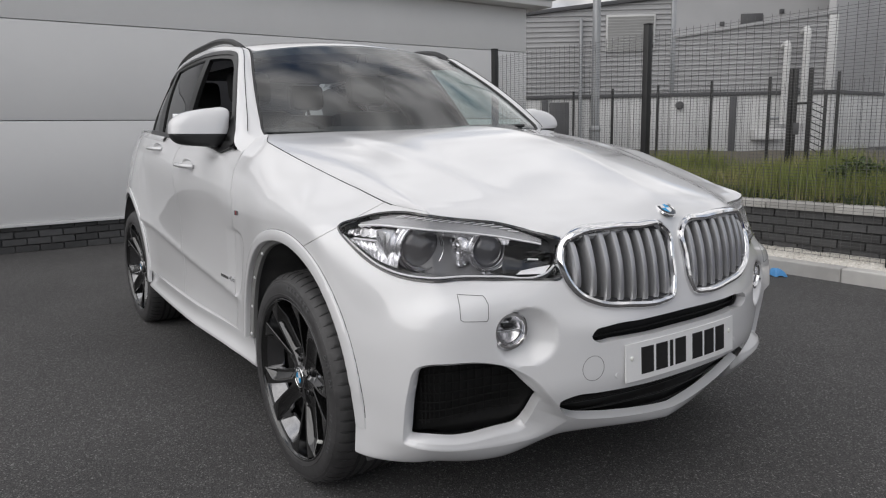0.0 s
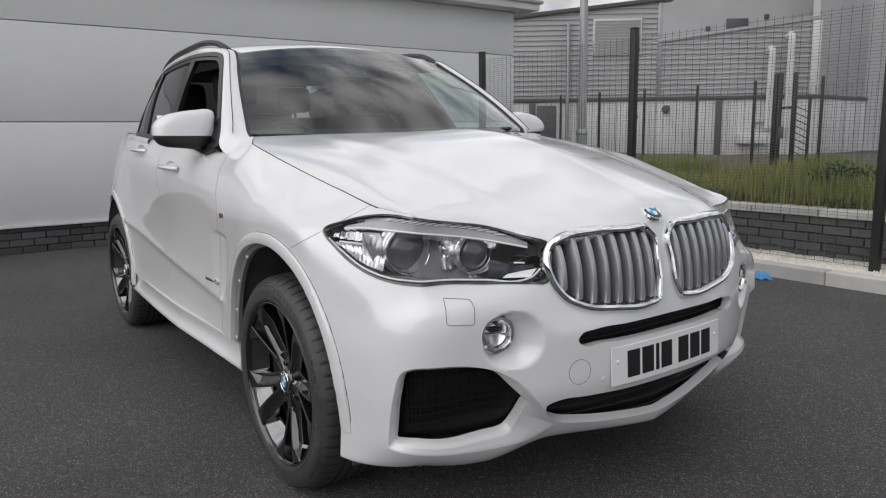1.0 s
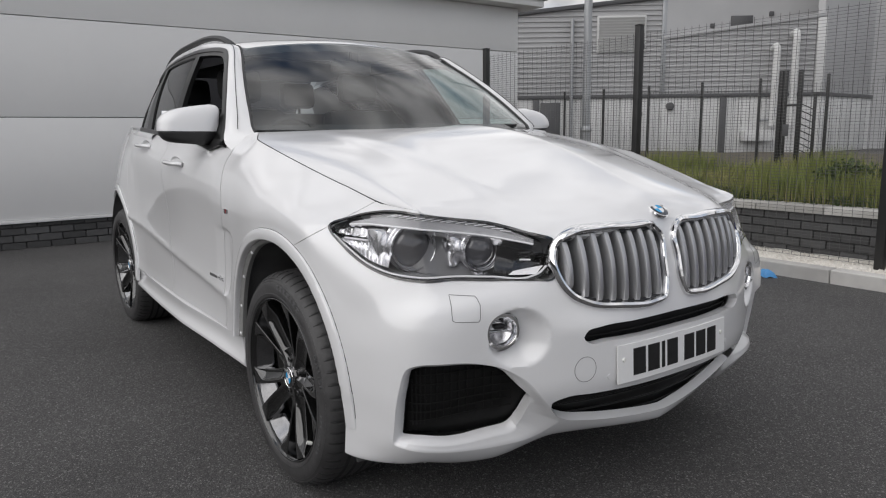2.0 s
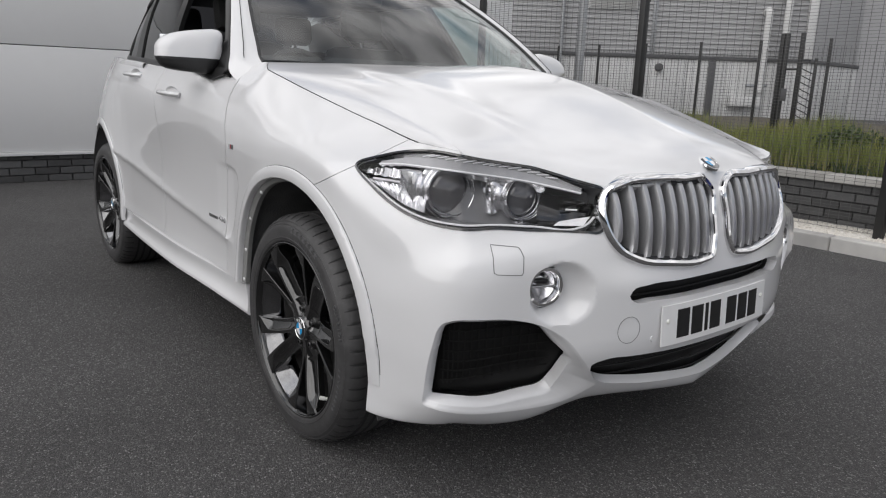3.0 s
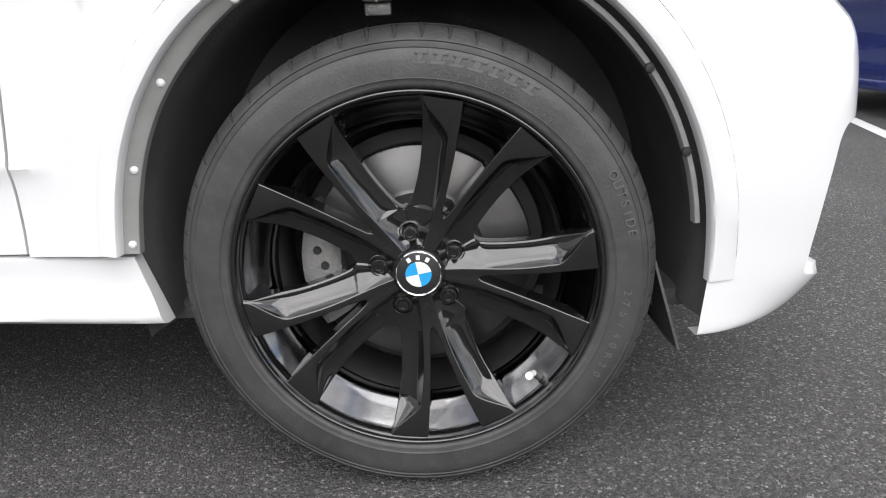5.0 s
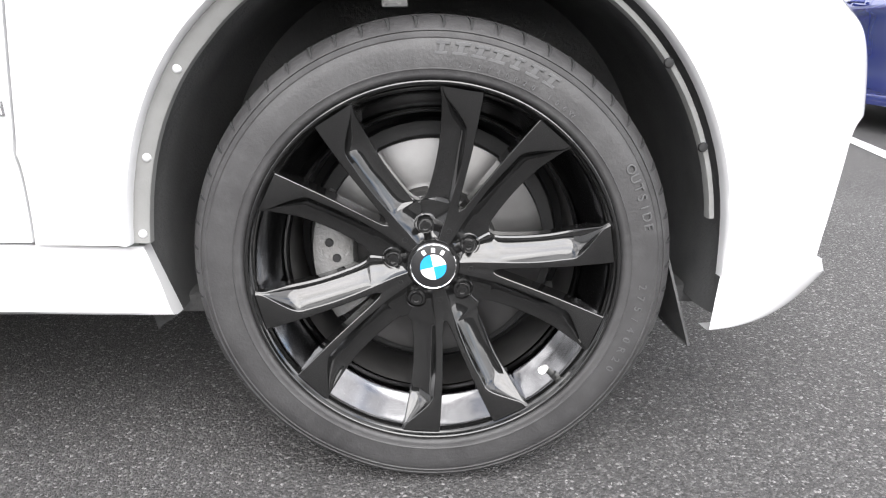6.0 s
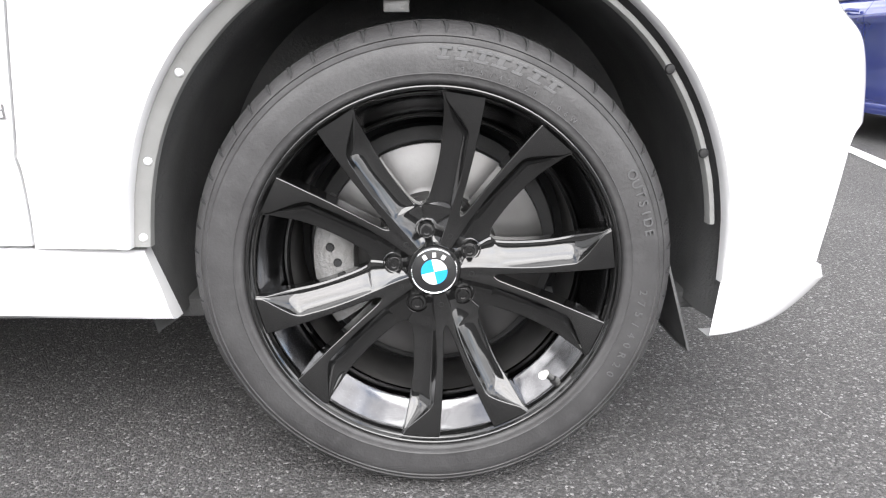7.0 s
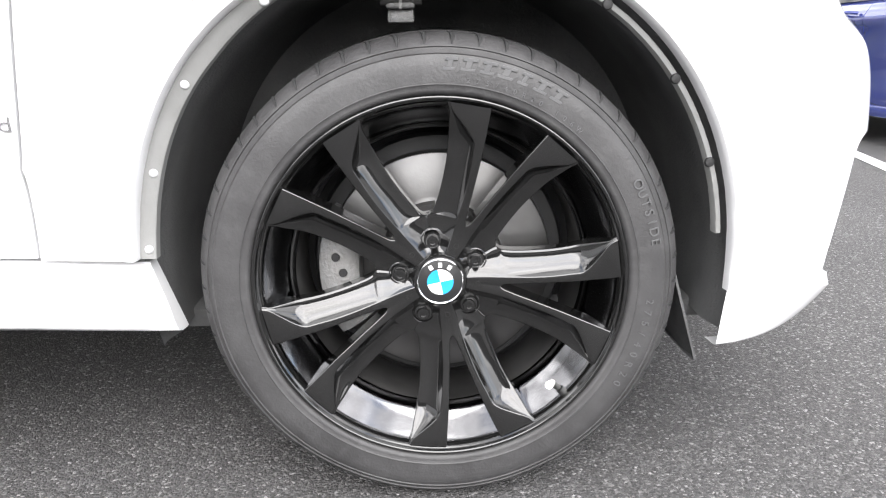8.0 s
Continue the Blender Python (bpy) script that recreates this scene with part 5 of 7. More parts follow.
        part("projector_back", b, SATIN_BLACK, lamp)
        # bright fluted cheek beside the drum and ribbed step below it
        side = boxed(-0.060, -0.006, -0.016, 0.016, -r * 0.80, r * 0.80, 0.006, turn @ Matrix.Translation((-0.016, -r * 1.26, 0)) @ pose(0, 0, 0, 0, 0, 16))
        part("projector_cheek", side, REFLECTOR, lamp)
        b = bmesh.new()
        for k in range(5):
            box(b, -0.016, 0.030, -0.040 + 0.017 * k, -0.026 + 0.017 * k, -0.003, 0.0015, 0.001, turn @ Matrix.Translation((0.006 + 0.004 * k, 0.012, -r * 1.14 - 0.001 * k)) @ pose(0, 0, 0, 0, 12, 0))
        part("projector_shelf", b, REFLECTOR, lamp, smooth=0)
    # bright marker tubes between the projectors
    for dz in (-0.011, 0.011):
        b = revolve([(0.0, -0.045), (0.010, -0.045), (0.0105, 0.02), (0.0085, 0.024), (0.004, 0.016), (0.0, 0.014)], 24, "x")
        b.transform(Matrix.Translation((0.556, -0.676, 0.838 + dz)) @ pose(0, 0, 0, 0, 0, -30))
        part("marker_tube", b, REFLECTOR, lamp)
    # side reflector: fluted tiers above and below a pale blade
    loft([(0.594, 0.880), (0.52, 0.875), (0.43, 0.871), (0.345, 0.868)], [(0.575, 0.893), (0.52, 0.897), (0.44, 0.896), (0.345, 0.890)], (0.016, 0.030, 0.022), 60, REFLECTOR, "outer_reflector", "fluted bright side reflector", 12, 0.007, 7)
    loft([(0.520, 0.850), (0.46, 0.828), (0.40, 0.810), (0.335, 0.797)], [(0.585, 0.874), (0.50, 0.867), (0.42, 0.863), (0.345, 0.860)], (0.016, 0.026, 0.036, 0.030), 72, REFLECTOR, "lower_reflector", "fluted bright side reflector", 12, 0.008, 11)
    chart_bar([(0.552, 0.872), (0.46, 0.869), (0.345, 0.862)], 16, 0.022, 0.0055, LIGHT_PIPE, "side_blade")
    # dark inner panel with its pale wedge
    loft([(-0.075, 0.770), (-0.16, 0.770), (-0.272, 0.768)], [(-0.075, 0.852), (-0.16, 0.842), (-0.272, 0.822)], (0.030, 0.055, 0.050, 0.026), 24, GLOSS_BLACK, "inner_panel")
    loft([(-0.115, 0.772), (-0.17, 0.771), (-0.224, 0.770)], [(-0.135, 0.783), (-0.18, 0.788), (-0.250, 0.793)], (0.012, 0.018, 0.018), 16, LAMP_WHITE, "pale_wedge")
    chart_bar([(-0.16, 0.812), (-0.20, 0.810)], 6, 0.02, 0.004, LAMP_WHITE, "marker_blade")
    left = new("headlight")
    left.parent, left["label"] = car, lamp["label"]
    for o in list(lamp.children):
        m_ = mirrored(o, left)
        m_.visible_shadow = o.visible_shadow
    return lamp


DARK_LENS = material("projector_glass", (0.075, 0.075, 0.08), 0.10, second=(0.055, 0.055, 0.06), scale=30, coat=1.0)
RIB_GREY = material("brow_gutter_grey", (0.42, 0.42, 0.425), 0.35, second=(0.34, 0.34, 0.34), scale=35)
BROW_GREY = material("frosted_brow_grey", (0.46, 0.46, 0.47), 0.30, second=(0.38, 0.38, 0.39), scale=35)
headlamp()


def kidney(side):
    g = new("kidney_grille")
    g.parent = car
    g["label"] = "chrome-framed kidney grille with silver upright slats"

    def place(line, out):
        pts, nor = laid(on_front, line, out)
        return pts * np.array([1, -side, 1]), nor * np.array([1, -side, 1])

    pts, nor = place(shrink(KIDNEY, 0.006), 0.004)
    ring = [(-0.010, -0.03), (-0.011, 0.000), (-0.007, 0.009), (0.000, 0.012), (0.008, 0.008), (0.012, 0.000), (0.011, -0.03)]
    outline_bar(pts, nor, ring, CHROME, "frame", g, True, "thick chrome frame")
    pts, nor = place(shrink(KIDNEY, 0.020), -0.006)
    outline_bar(pts, nor, [(-0.004, -0.03), (-0.004, 0.002), (0.004, 0.002), (0.004, -0.03)], SATIN_BLACK, "inner_frame", g, True)
    b = skin_piece(KIDNEY, False, 0, 0.75, 60, 60, 0.075)
    if side > 0:
        b.transform(Matrix.Diagonal((1, -1, 1, 1)))
    part("radiator_panel", b, LINER, g)
    inner = shrink(KIDNEY, 0.018)
    for y in np.linspace(0.075, 0.425, 8):
        zs = []
        for p, q in zip(inner, np.roll(inner, -1, 0)):
            if (p[0] - y) * (q[0] - y) < 0:
                zs.append(p[1] + (y - p[0]) / (q[0] - p[0]) * (q[1] - p[1]))
        z0, z1 = min(zs) + 0.002, max(zs) - 0.002
        rows = []
        for z in np.linspace(z0, z1, 18):
            a = (z - z0) / (z1 - z0)
            c = on_front(y, z) * np.array([1, side, 1.0])
            swell = 0.012 * math.sin(math.pi * min(1, a * 1.02)) ** 0.5
            rows.append([c + np.array([dx, dy, 0]) for dx, dy in ((-0.060, -0.004), (-0.030, -0.009), (-0.008 + swell * 0.6, -0.0125), (0.000 + swell * 0.8, -0.009), (0.003 + swell * 0.8, 0.0), (0.000 + swell * 0.8, 0.009), (-0.008 + swell * 0.6, 0.0125), (-0.030, 0.009), (-0.060, 0.004))])
        bm = bmesh.new()
        vs = grid(bm, np.array(rows), False, True)
        capped(bm, [vs[0], vs[-1]])
        part("slat", bm, SILVER, g)
    return g


kidney(-1)
kidney(1)

# painted scoop that leads into each side duct
def scoop_ring():
    mid = np.array([0.075, 0.445])

    def reach(poly, d):
        A, B = poly - mid, np.roll(poly, -1, 0) - mid
        E = B - A
        den = d[0] * E[:, 1] - d[1] * E[:, 0]
        den = np.where(np.abs(den) < 1e-12, 1e-12, den)
        k = (A[:, 0] * E[:, 1] - A[:, 1] * E[:, 0]) / den
        s_ = (A[:, 0] * d[1] - A[:, 1] * d[0]) / den
        ok = (k > 0) & (s_ >= -1e-6) & (s_ <= 1 + 1e-6)
        return float(k[ok].max())

    angles = sorted(set([round(math.atan2(p[1] - mid[1], p[0] - mid[0]), 5) for p in SCOOP] + [round(math.atan2(p[1] - mid[1], p[0] - mid[0]), 5) for p in DUCT]))
    rows, edge = [], []
    for a in angles:
        d = np.array([math.cos(a), math.sin(a)])
        o, i_ = mid + d * reach(SCOOP, d), mid + d * min(reach(DUCT, d), reach(SCOOP, d) - 0.002)
        wide = np.linalg.norm(o - i_)
        deep = min(0.028, 0.008 + wide * 0.28)
        row = []
        for s_, e in ((0.0, -0.001), (0.03, 0.0010), (0.35, 0.42), (0.75, 0.85), (1.0, 1.0)):
            q, z = o * (1 - s_) + i_ * s_
            row.append(on_chart(q, z, -deep * e) * RIGHT)
        q, z = i_
        row.append(on_chart(q, z, -deep - 0.035) * RIGHT)
        rows.append(row)
    return gridded(np.array(rows), True, False)


mirrored(part("duct_surround", scoop_ring(), PAINT, car, smooth=75))

# dark panels behind the lower openings, with their mesh bars
for name, poly, use_chart in (("duct_panel", DUCT, True),):
    b = skin_piece(shrink(poly, -0.012), True, 0.2, u_at(0.3), 70, 60, 0.068)
    o = part(name, b, DUCT_BLACK, car, "black mesh in the side duct")
    mirrored(o)
    for q in np.linspace(-0.12, 0.26, 14):
        line = np.array([(q, z) for z in np.linspace(0.36, 0.54, 9)])
        line = line[inside(shrink(DUCT, 0.004), line) > 0]
        if len(line) > 1:
            pts, nor = laid(on_chart, line, -0.060)
            mirrored(part("mesh_bar", tube(pts, 0.0024, 5), DUCT_BLACK, car, smooth=0))
    for z in np.linspace(0.37, 0.535, 7):
        line = np.array([(q, z) for q in np.linspace(-0.16, 0.30, 20)])
        line = line[inside(shrink(DUCT, 0.004), line) > 0]
        if len(line) > 1:
            pts, nor = laid(on_chart, line, -0.058)
            mirrored(part("mesh_bar", tube(pts, 0.0024, 5), DUCT_BLACK, car, smooth=0))
for name, poly in (("upper_slot_panel", SLOT), ("lower_grille_panel", LOWER)):
    big = shrink(poly, -0.010)
    bm = skin(0, 0.72, 80, 120, 0)
    trim(bm, lambda c: inside(big, front_chart(c)))
    for v in bm.verts:
        v.co.x -= 0.05
    part(name, bm, DUCT_BLACK, car, "black grille mesh")
    z0, z1 = poly[:, 1].min(), poly[:, 1].max()
    for z in np.linspace(z0 + 0.01, z1 - 0.01, 4 if name[0] == "l" else 2):
        ys = [y for y in np.linspace(-0.47, 0.47, 60) if inside(big, np.array([[y, z]]))[0] > 0]
        pts = [on_front(abs(y), z, -0.042) * np.array([1, 1 if y > 0 else -1, 1]) for y in ys]
        part("grille_bar", tube(pts, 0.003, 5), DUCT_BLACK, car, smooth=0)

# fog lamps
for side in (-1, 1):
    c = on_front(0.622, 0.618) * np.array([1, side, 1.0])
    turn = Matrix.Translation(Vector(c) + Vector((-0.030, 0.004 * side, 0.002))) @ pose(0, 0, 0, 0, 0, 12 * side) @ Matrix.Diagonal((1.0, 1.16, 1.16, 1))
    fog = new("fog_lamp")
    fog.parent = car
    fog["label"] = "round clear fog lamp in a chrome ring"
    for name, prof, mat in (("ring", [(0.032, -0.02), (0.032, 0.010), (0.036, 0.017), (0.043, 0.016), (0.047, 0.006), (0.047, -0.02)], CHROME),
                            ("reflector", [(0.0, -0.03), (0.018, -0.024), (0.034, 0.0)], REFLECTOR),
                            ("lens", [(0.0001, 0.014), (0.018, 0.013), (0.030, 0.010), (0.035, 0.006)], LAMP_GLASS),
                            ("cup", [(0.0, -0.035), (0.049, -0.03), (0.050, 0.0)], SATIN_BLACK)):
        b = revolve(prof, 48, "x")
        b.transform(turn)
        part(name, b, mat, fog)
    part("lamp_shade", boxed(-0.02, 0.002, -0.014, 0.014, 0.004, 0.014, 0.003, turn), SATIN_BLACK, fog)
    b = bmesh.new()
    box(b, -0.015, 0.004, -0.030, 0.030, -0.003, 0.001, 0.001, turn)
    part("lamp_bar", b, REFLECTOR, fog)

# number plate, with plain bars for its characters
plate = thing("number_plate", (0.838, 0, 0.472), "white number plate with black bars, screwed to the bumper", "number plate")
plate.rotation_euler = (0, radians(-3), 0)
def bent(y):
    """How far the bumper falls back at y from its middle."""
    return max(-0.06, min(0.0, (on_front(max(abs(y), 0.02), 0.47)[0] - on_front(0.02, 0.47)[0]) - 0.030 * (y / 0.62) ** 2))


def bent_slab(y0, y1, z0, z1, x0, x1, n=14):
    P = np.array([[(x + bent(y), y, z) for x, z in ((x0, z0), (x1, z0), (x1, z1), (x0, z1))] for y in np.linspace(y0, y1, n)])
    bm = bmesh.new()
    vs = grid(bm, P, False, True)
    capped(bm, [vs[0], vs[-1]])
    return bm


part("plate", bent_slab(-0.26, 0.26, -0.0555, 0.0555, -0.002, 0.002, 40), PLATE_WHITE, plate)
y = -0.201
for k, (w, gap) in enumerate(((0.05, 0.011), (0.05, 0.011), (0.014, 0.011), (0.05, 0.033), (0.05, 0.011), (0.05, 0.011), (0.05, 0.0))):
    part("character_bar", bent_slab(y, y + w, -0.0395, 0.0395, 0.002, 0.0032, 6), PLATE_BLACK, plate, smooth=0)
    y += w + gap
for y in (-0.237, 0.232):
    b = revolve([(0.0, 0.006), (0.005, 0.0055), (0.007, 0.003), (0.007, 0.0)], 16, "x")
    b.transform(Matrix.Translation((bent(y), y, 0.012)))
    part("screw_cap", b, SCREW, plate)
part("plate_backing", bent_slab(-0.25, 0.25, -0.05, 0.05, -0.03, -0.003, 30), PAINT, plate)

# covers and sensors on the bumper
GROOVE = material("shut_line_grey", (0.16, 0.16, 0.16), 0.6, second=(0.2, 0.2, 0.2), scale=30)
corners = [(0.100, 0.728), (0.006, 0.722), (-0.004, 0.715), (-0.016, 0.70), (-0.018, 0.664), (-0.012, 0.657), (0.070, 0.662), (0.080, 0.667), (0.086, 0.70)]
sq = np.concatenate([np.linspace(a, b, 8, endpoint=False) for a, b in zip(np.array(corners), np.roll(np.array(corners), -1, 0))])
pts, nor = laid(on_chart, sq, 0.0)
mirrored(outline_bar(pts, nor, [(-0.0009, -0.002), (-0.0009, 0.0008), (0.0009, 0.0008), (0.0009, -0.002)], GROOVE, "washer_cover_line", car))
ring = np.array([(0.392 + 0.036 * math.cos(a), 0.495 + 0.036 * math.sin(a)) for a in np.linspace(0, 2 * math.pi, 48, endpoint=False)])
pts, nor = laid(on_front, ring, 0.0)
outline_bar(pts, nor, [(-0.0007, -0.002), (-0.0007, 0.0007), (0.0007, 0.0007), (0.0007, -0.002)], GROOVE, "towing_eye_cover_line", car)
for y, z in ((0.305, 0.462),):
    for side in (-1, 1):
        c = on_front(y, z) * np.array([1, side, 1.0])
        b = revolve([(0.0, 0.0018), (0.0075, 0.0016), (0.0085, 0.0), (0.0085, -0.004)], 20, "x")
        b.transform(Matrix.Translation(c) @ pose(0, 0, 0, 0, 0, 0 if y < 0.5 else 38 * side))
        part("parking_sensor", b, PAINT, car)


# ---- roundel, badges, handles, mirrors ----
def roundel(m, r):
    o = new("bonnet_badge")
    o.parent = car
    o["label"] = "round badge with blue and white quarters in a dark ring"
    for name, prof, mat in (("rim", [(r * 0.93, 0.0), (r * 0.95, 0.0035), (r, 0.003), (r * 1.02, -0.003)], CHROME), ("disc", [(0.0, 0.0022), (r * 0.6, 0.0022), (r * 0.94, 0.0016)], GLOSS_BLACK)):
        b = revolve(prof, 48, "z")
        b.transform(m)
        part(name, b, mat, o)
    for q in range(4):
        bm = bmesh.new()
        c = bm.verts.new((0, 0, 0.003))
        rg = [bm.verts.new((r * 0.56 * math.cos(a), r * 0.56 * math.sin(a), 0.003)) for a in np.linspace(radians(90 * q), radians(90 * q + 90), 12)]
        for x_, y_ in zip(rg, rg[1:]):
            bm.faces.new((c, x_, y_))
        bm.transform(m)
        part("quarter", bm, BADGE_BLUE if q % 2 else BADGE_WHITE, o, smooth=0)
    return o


bvs = np.array([v.co for v in bonnet.data.vertices])
bx = 0.742


def bonnet_top(x):
    return float(max(p[2] for p in bvs if abs(p[1]) < 0.03 and abs(p[0] - x) < 0.012))


tip = math.degrees(math.atan2(bonnet_top(bx - 0.06) - bonnet_top(bx), 0.06))
roundel(Matrix.Translation((bx, 0, bonnet_top(bx) + 0.0015)) @ pose(0, 0, 0, 0, 0.85 * tip, 0), 0.036)


def flank_y(x, z):
    row = FLANK[u_at_cached(x)]
    return float(np.interp(z, row[:, 2], row[:, 1]))


def door_handle(x, z):
    y = flank_y(x, z)
    h = new("door_handle")
    h.parent = car
    h["label"] = "white pull handle on the door"
    pts = [(x + 0.105, -y - 0.004, z - 0.002), (x + 0.085, -y - 0.024, z), (x + 0.04, -y - 0.034, z + 0.002), (x, -y - 0.036, z + 0.003), (x - 0.05, -y - 0.033, z + 0.004), (x - 0.09, -y - 0.022, z + 0.004), (x - 0.108, -y - 0.004, z + 0.003)]
    part("grip", tube(smooth_line(pts, 24), 0.013, 10, flat=0.75), PAINT, h)
    P = np.zeros((14, 20, 3))
    for i, r in enumerate(np.linspace(0, 1, 14)):
        for j, a in enumerate(np.linspace(0, 2 * math.pi, 20, endpoint=False)):
            P[i, j] = (x + 0.085 * r * math.cos(a), -y - 0.0015 + 0.016 * (1 - r**2), z + 0.03 * r * math.sin(a))
    part("recess", gridded(P, False, True), PAINT, h)
    return h


for x, z in ((-1.10, 1.026), (-1.74, 1.094)):
    h = door_handle(x, z)
    left = new("door_handle")
    left.parent, left["label"] = car, h["label"]
    for o in list(h.children):
        mirrored(o, left)

# wing badge and model badge
y = flank_y(-0.47, 0.868)
wb = new("wing_badge")
wb.parent = car
wb["label"] = "small chrome wing badge with coloured bars"
for k, (mat, x0, x1, z0) in enumerate(((CHROME, 0.014, -0.020, 0.009), (LAMP_GREY, 0.0145, 0.008, 0.0075), (PLATE_BLACK, 0.0075, 0.002, 0.0075), (BADGE_RED, 0.0015, -0.005, 0.0075))):
    part("badge_bar", boxed(-0.47 + x1, -0.47 + x0, -y - 0.0035 - 0.0008 * (k > 0), -y + 0.004, 0.868 - z0, 0.868 + z0, 0.0008), mat, wb, smooth=0)
y = flank_y(-0.62, 0.598)
mb = new("model_badge")
mb.parent = car
mb["label"] = "chrome model lettering low on the front door"
part("badge_bar", boxed(-0.745, -0.655, -y - 0.006, -y + 0.002, 0.582, 0.595, 0.001), CHROME, mb)
tx = lettering("40d", 0.034, CHROME)
tx.parent = mb
tx.matrix_basis = Matrix.Translation((-0.612, -y - 0.0055, 0.590)) @ pose(0, 0, 0, 90, 0, 0) @ Matrix.Diagonal((1.25, 0.85, 1, 1))

def door_mirror():
    mir = new("door_mirror")
    mir.parent = car
    mir["label"] = "white-capped door mirror with a black foot"
    c = np.array([-0.80, -0.960, 1.188])
    nz, na = 40, 48

    def ring(v, grow=1.0):
        out = []
        for a in np.linspace(0, 2 * math.pi, na, endpoint=False):
            ca, sa = math.cos(a), math.sin(a)
            e = 0.72
            x = 0.058 * math.copysign(abs(sa) ** e, sa)
            yy = 0.116 * math.copysign(abs(ca) ** e, ca)
            power = 2.6 if v < 0 else 2.3 + 0.9 * 0.5 * (1 + ca)
            k = (1 - abs(v) ** power) ** (1 / power) if abs(v) < 1 else 0.0
            lean = 0.012 * v if v < 0 else 0.034 * v * v
            z = 0.083 * v
            inner = 0.5 * (1 + ca)
            p = np.array([x * (0.35 + 0.65 * k) * grow - 0.012 * v - 0.05 * (yy / 0.116 - 1) * -0.25, yy * (0.25 + 0.75 * k) * grow + lean, z * (0.84 + 0.16 * inner)])
            out.append(c + p)
        return out

    cap = [ring(v) for v in np.linspace(-0.33, 0.995, nz)]
    b = gridded(np.array(cap), False, True)
    b.verts.ensure_lookup_table()
    b.faces.new([b.verts[(nz - 1) * na + k] for k in range(na)])
    part("cap", b, PAINT, mir, "white mirror cap")
    base = [ring(v, 0.985 if v > -0.5 else 0.97) for v in np.linspace(-0.97, -0.325, 14)]
    b = gridded(np.array(base), False, True)
    b.verts.ensure_lookup_table()
    b.faces.new([b.verts[k] for k in range(na)])
    b.faces.new([b.verts[13 * na + k] for k in range(na)])
    part("foot", b, SATIN_BLACK, mir, "black lower shell")
    arm = tube([(-0.83, -0.90, 1.118), (-0.79, -0.875, 1.104), (-0.72, -0.855, 1.100)], 0.024, 10, flat=0.7)
    part("arm", arm, SATIN_BLACK, mir)
    rows = []
    for x in np.linspace(-0.672, -1.02, 30):
        drop = 0.024 * (1 - (x + 0.76) / 0.088 if x > -0.76 else 1 - (-0.76 - x) / 0.26)
        h = cabin_height(x)
        rows.append([cabin_side(x, -drop / h, -0.004)] + [cabin_side(x, (0.022 * k - drop * (1 - k)) / h, 0.005) for k in (0.0, 0.25, 0.5, 0.75, 1.0)])
    part("mirror_base", gridded(np.array(rows)), SATIN_BLACK, mir)
    b = boxed(-0.003, 0.003, -0.09, 0.09, -0.05, 0.05, 0.002, Matrix.Translation((-0.868, -0.955, 1.195)))
    part("mirror_glass", b, CHROME, mir)
    left = new("door_mirror")
    left.parent, left["label"] = car, mir["label"]
    for o in list(mir.children):
        mirrored(o, left)


door_mirror()

# rivets along the arch returns and fixings in the wheel housing
for a in (0.958, 0.884, 0.785, 0.664):
    x, z = arch_line(ARCH_F, 1.38, a)
    b = revolve([(0.0, -0.0042), (0.0035, -0.0038), (0.0056, -0.0024), (0.0066, 0.0), (0.0066, 0.004)], 14, "y")
    b.transform(Matrix.Translation((x, -flank_y(x, max(z, 0.4)) + 0.0145, z)))
    part("arch_rivet", b, PAINT, car)
b = boxed(-0.022, 0.022, -0.015, 0.015, -0.010, 0.010, 0.004, Matrix.Translation((-0.052, -0.80, 0.752)))
box(b, -0.002, 0.002, -0.016, 0.016, -0.011, 0.011, 0.0, Matrix.Translation((-0.052, -0.80, 0.752)))
box(b, -0.020, 0.020, -0.008, 0.012, -0.030, -0.011, 0.003, Matrix.Translation((-0.052, -0.79, 0.752)))
part("strut_bracket", b, CAST, car, "pale metal bracket in the wheel housing")
part("bracket_bolt", tube([(-0.082, -0.81, 0.752), (-0.02, -0.81, 0.752)], 0.006, 8), STEEL, car)
b = gridded(np.array([[(0.352 + 0.050 * s_ + 0.03 * max(0.0, -y - 0.84), y, 0.365 - 0.165 * s_ + 0.10 * max(0.0, -y - 0.86)) for s_ in np.linspace(0, 1, 9)] for y in np.linspace(-0.905, -0.60, 12)]))
flange(b, 0.004)
part("air_deflector", b, LINER, car, "black flap ahead of the wheel")

# ---- cabin ----
part("dashboard", boxed(-0.98, -0.60, -0.70, 0.70, 0.95, 1.135, 0.04), CABIN, car)
part("cowl", boxed(-0.66, -0.48, -0.70, 0.70, 1.04, 1.132, 0.02), SATIN_BLACK, car)
part("cabin_floor", boxed(-3.0, -0.6, -0.72, 0.72, 0.30, 0.40, 0.02), CABIN, car)


def seat(x, y):
    s = new("seat")
    s.parent = car
    s["label"] = "black leather seat with headrest"
    part("cushion", boxed(x - 0.25, x + 0.27, y - 0.26, y + 0.26, 0.55, 0.72, 0.06), LEATHER, s)
    part("backrest", boxed(-0.075, 0.075, -0.25, 0.25, 0, 0.62, 0.06, Matrix.Translation((x - 0.22, y, 0.68)) @ pose(0, 0, 0, 0, -14, 0)), LEATHER, s)
    part("headrest", boxed(-0.05, 0.05, -0.13, 0.13, 0, 0.18, 0.045, Matrix.Translation((x - 0.385, y, 1.32)) @ pose(0, 0, 0, 0, -8, 0)), LEATHER, s)
    part("headrest_post", tube([(x - 0.36, y, 1.25), (x - 0.385, y, 1.36)], 0.012, 8), CHROME, s)


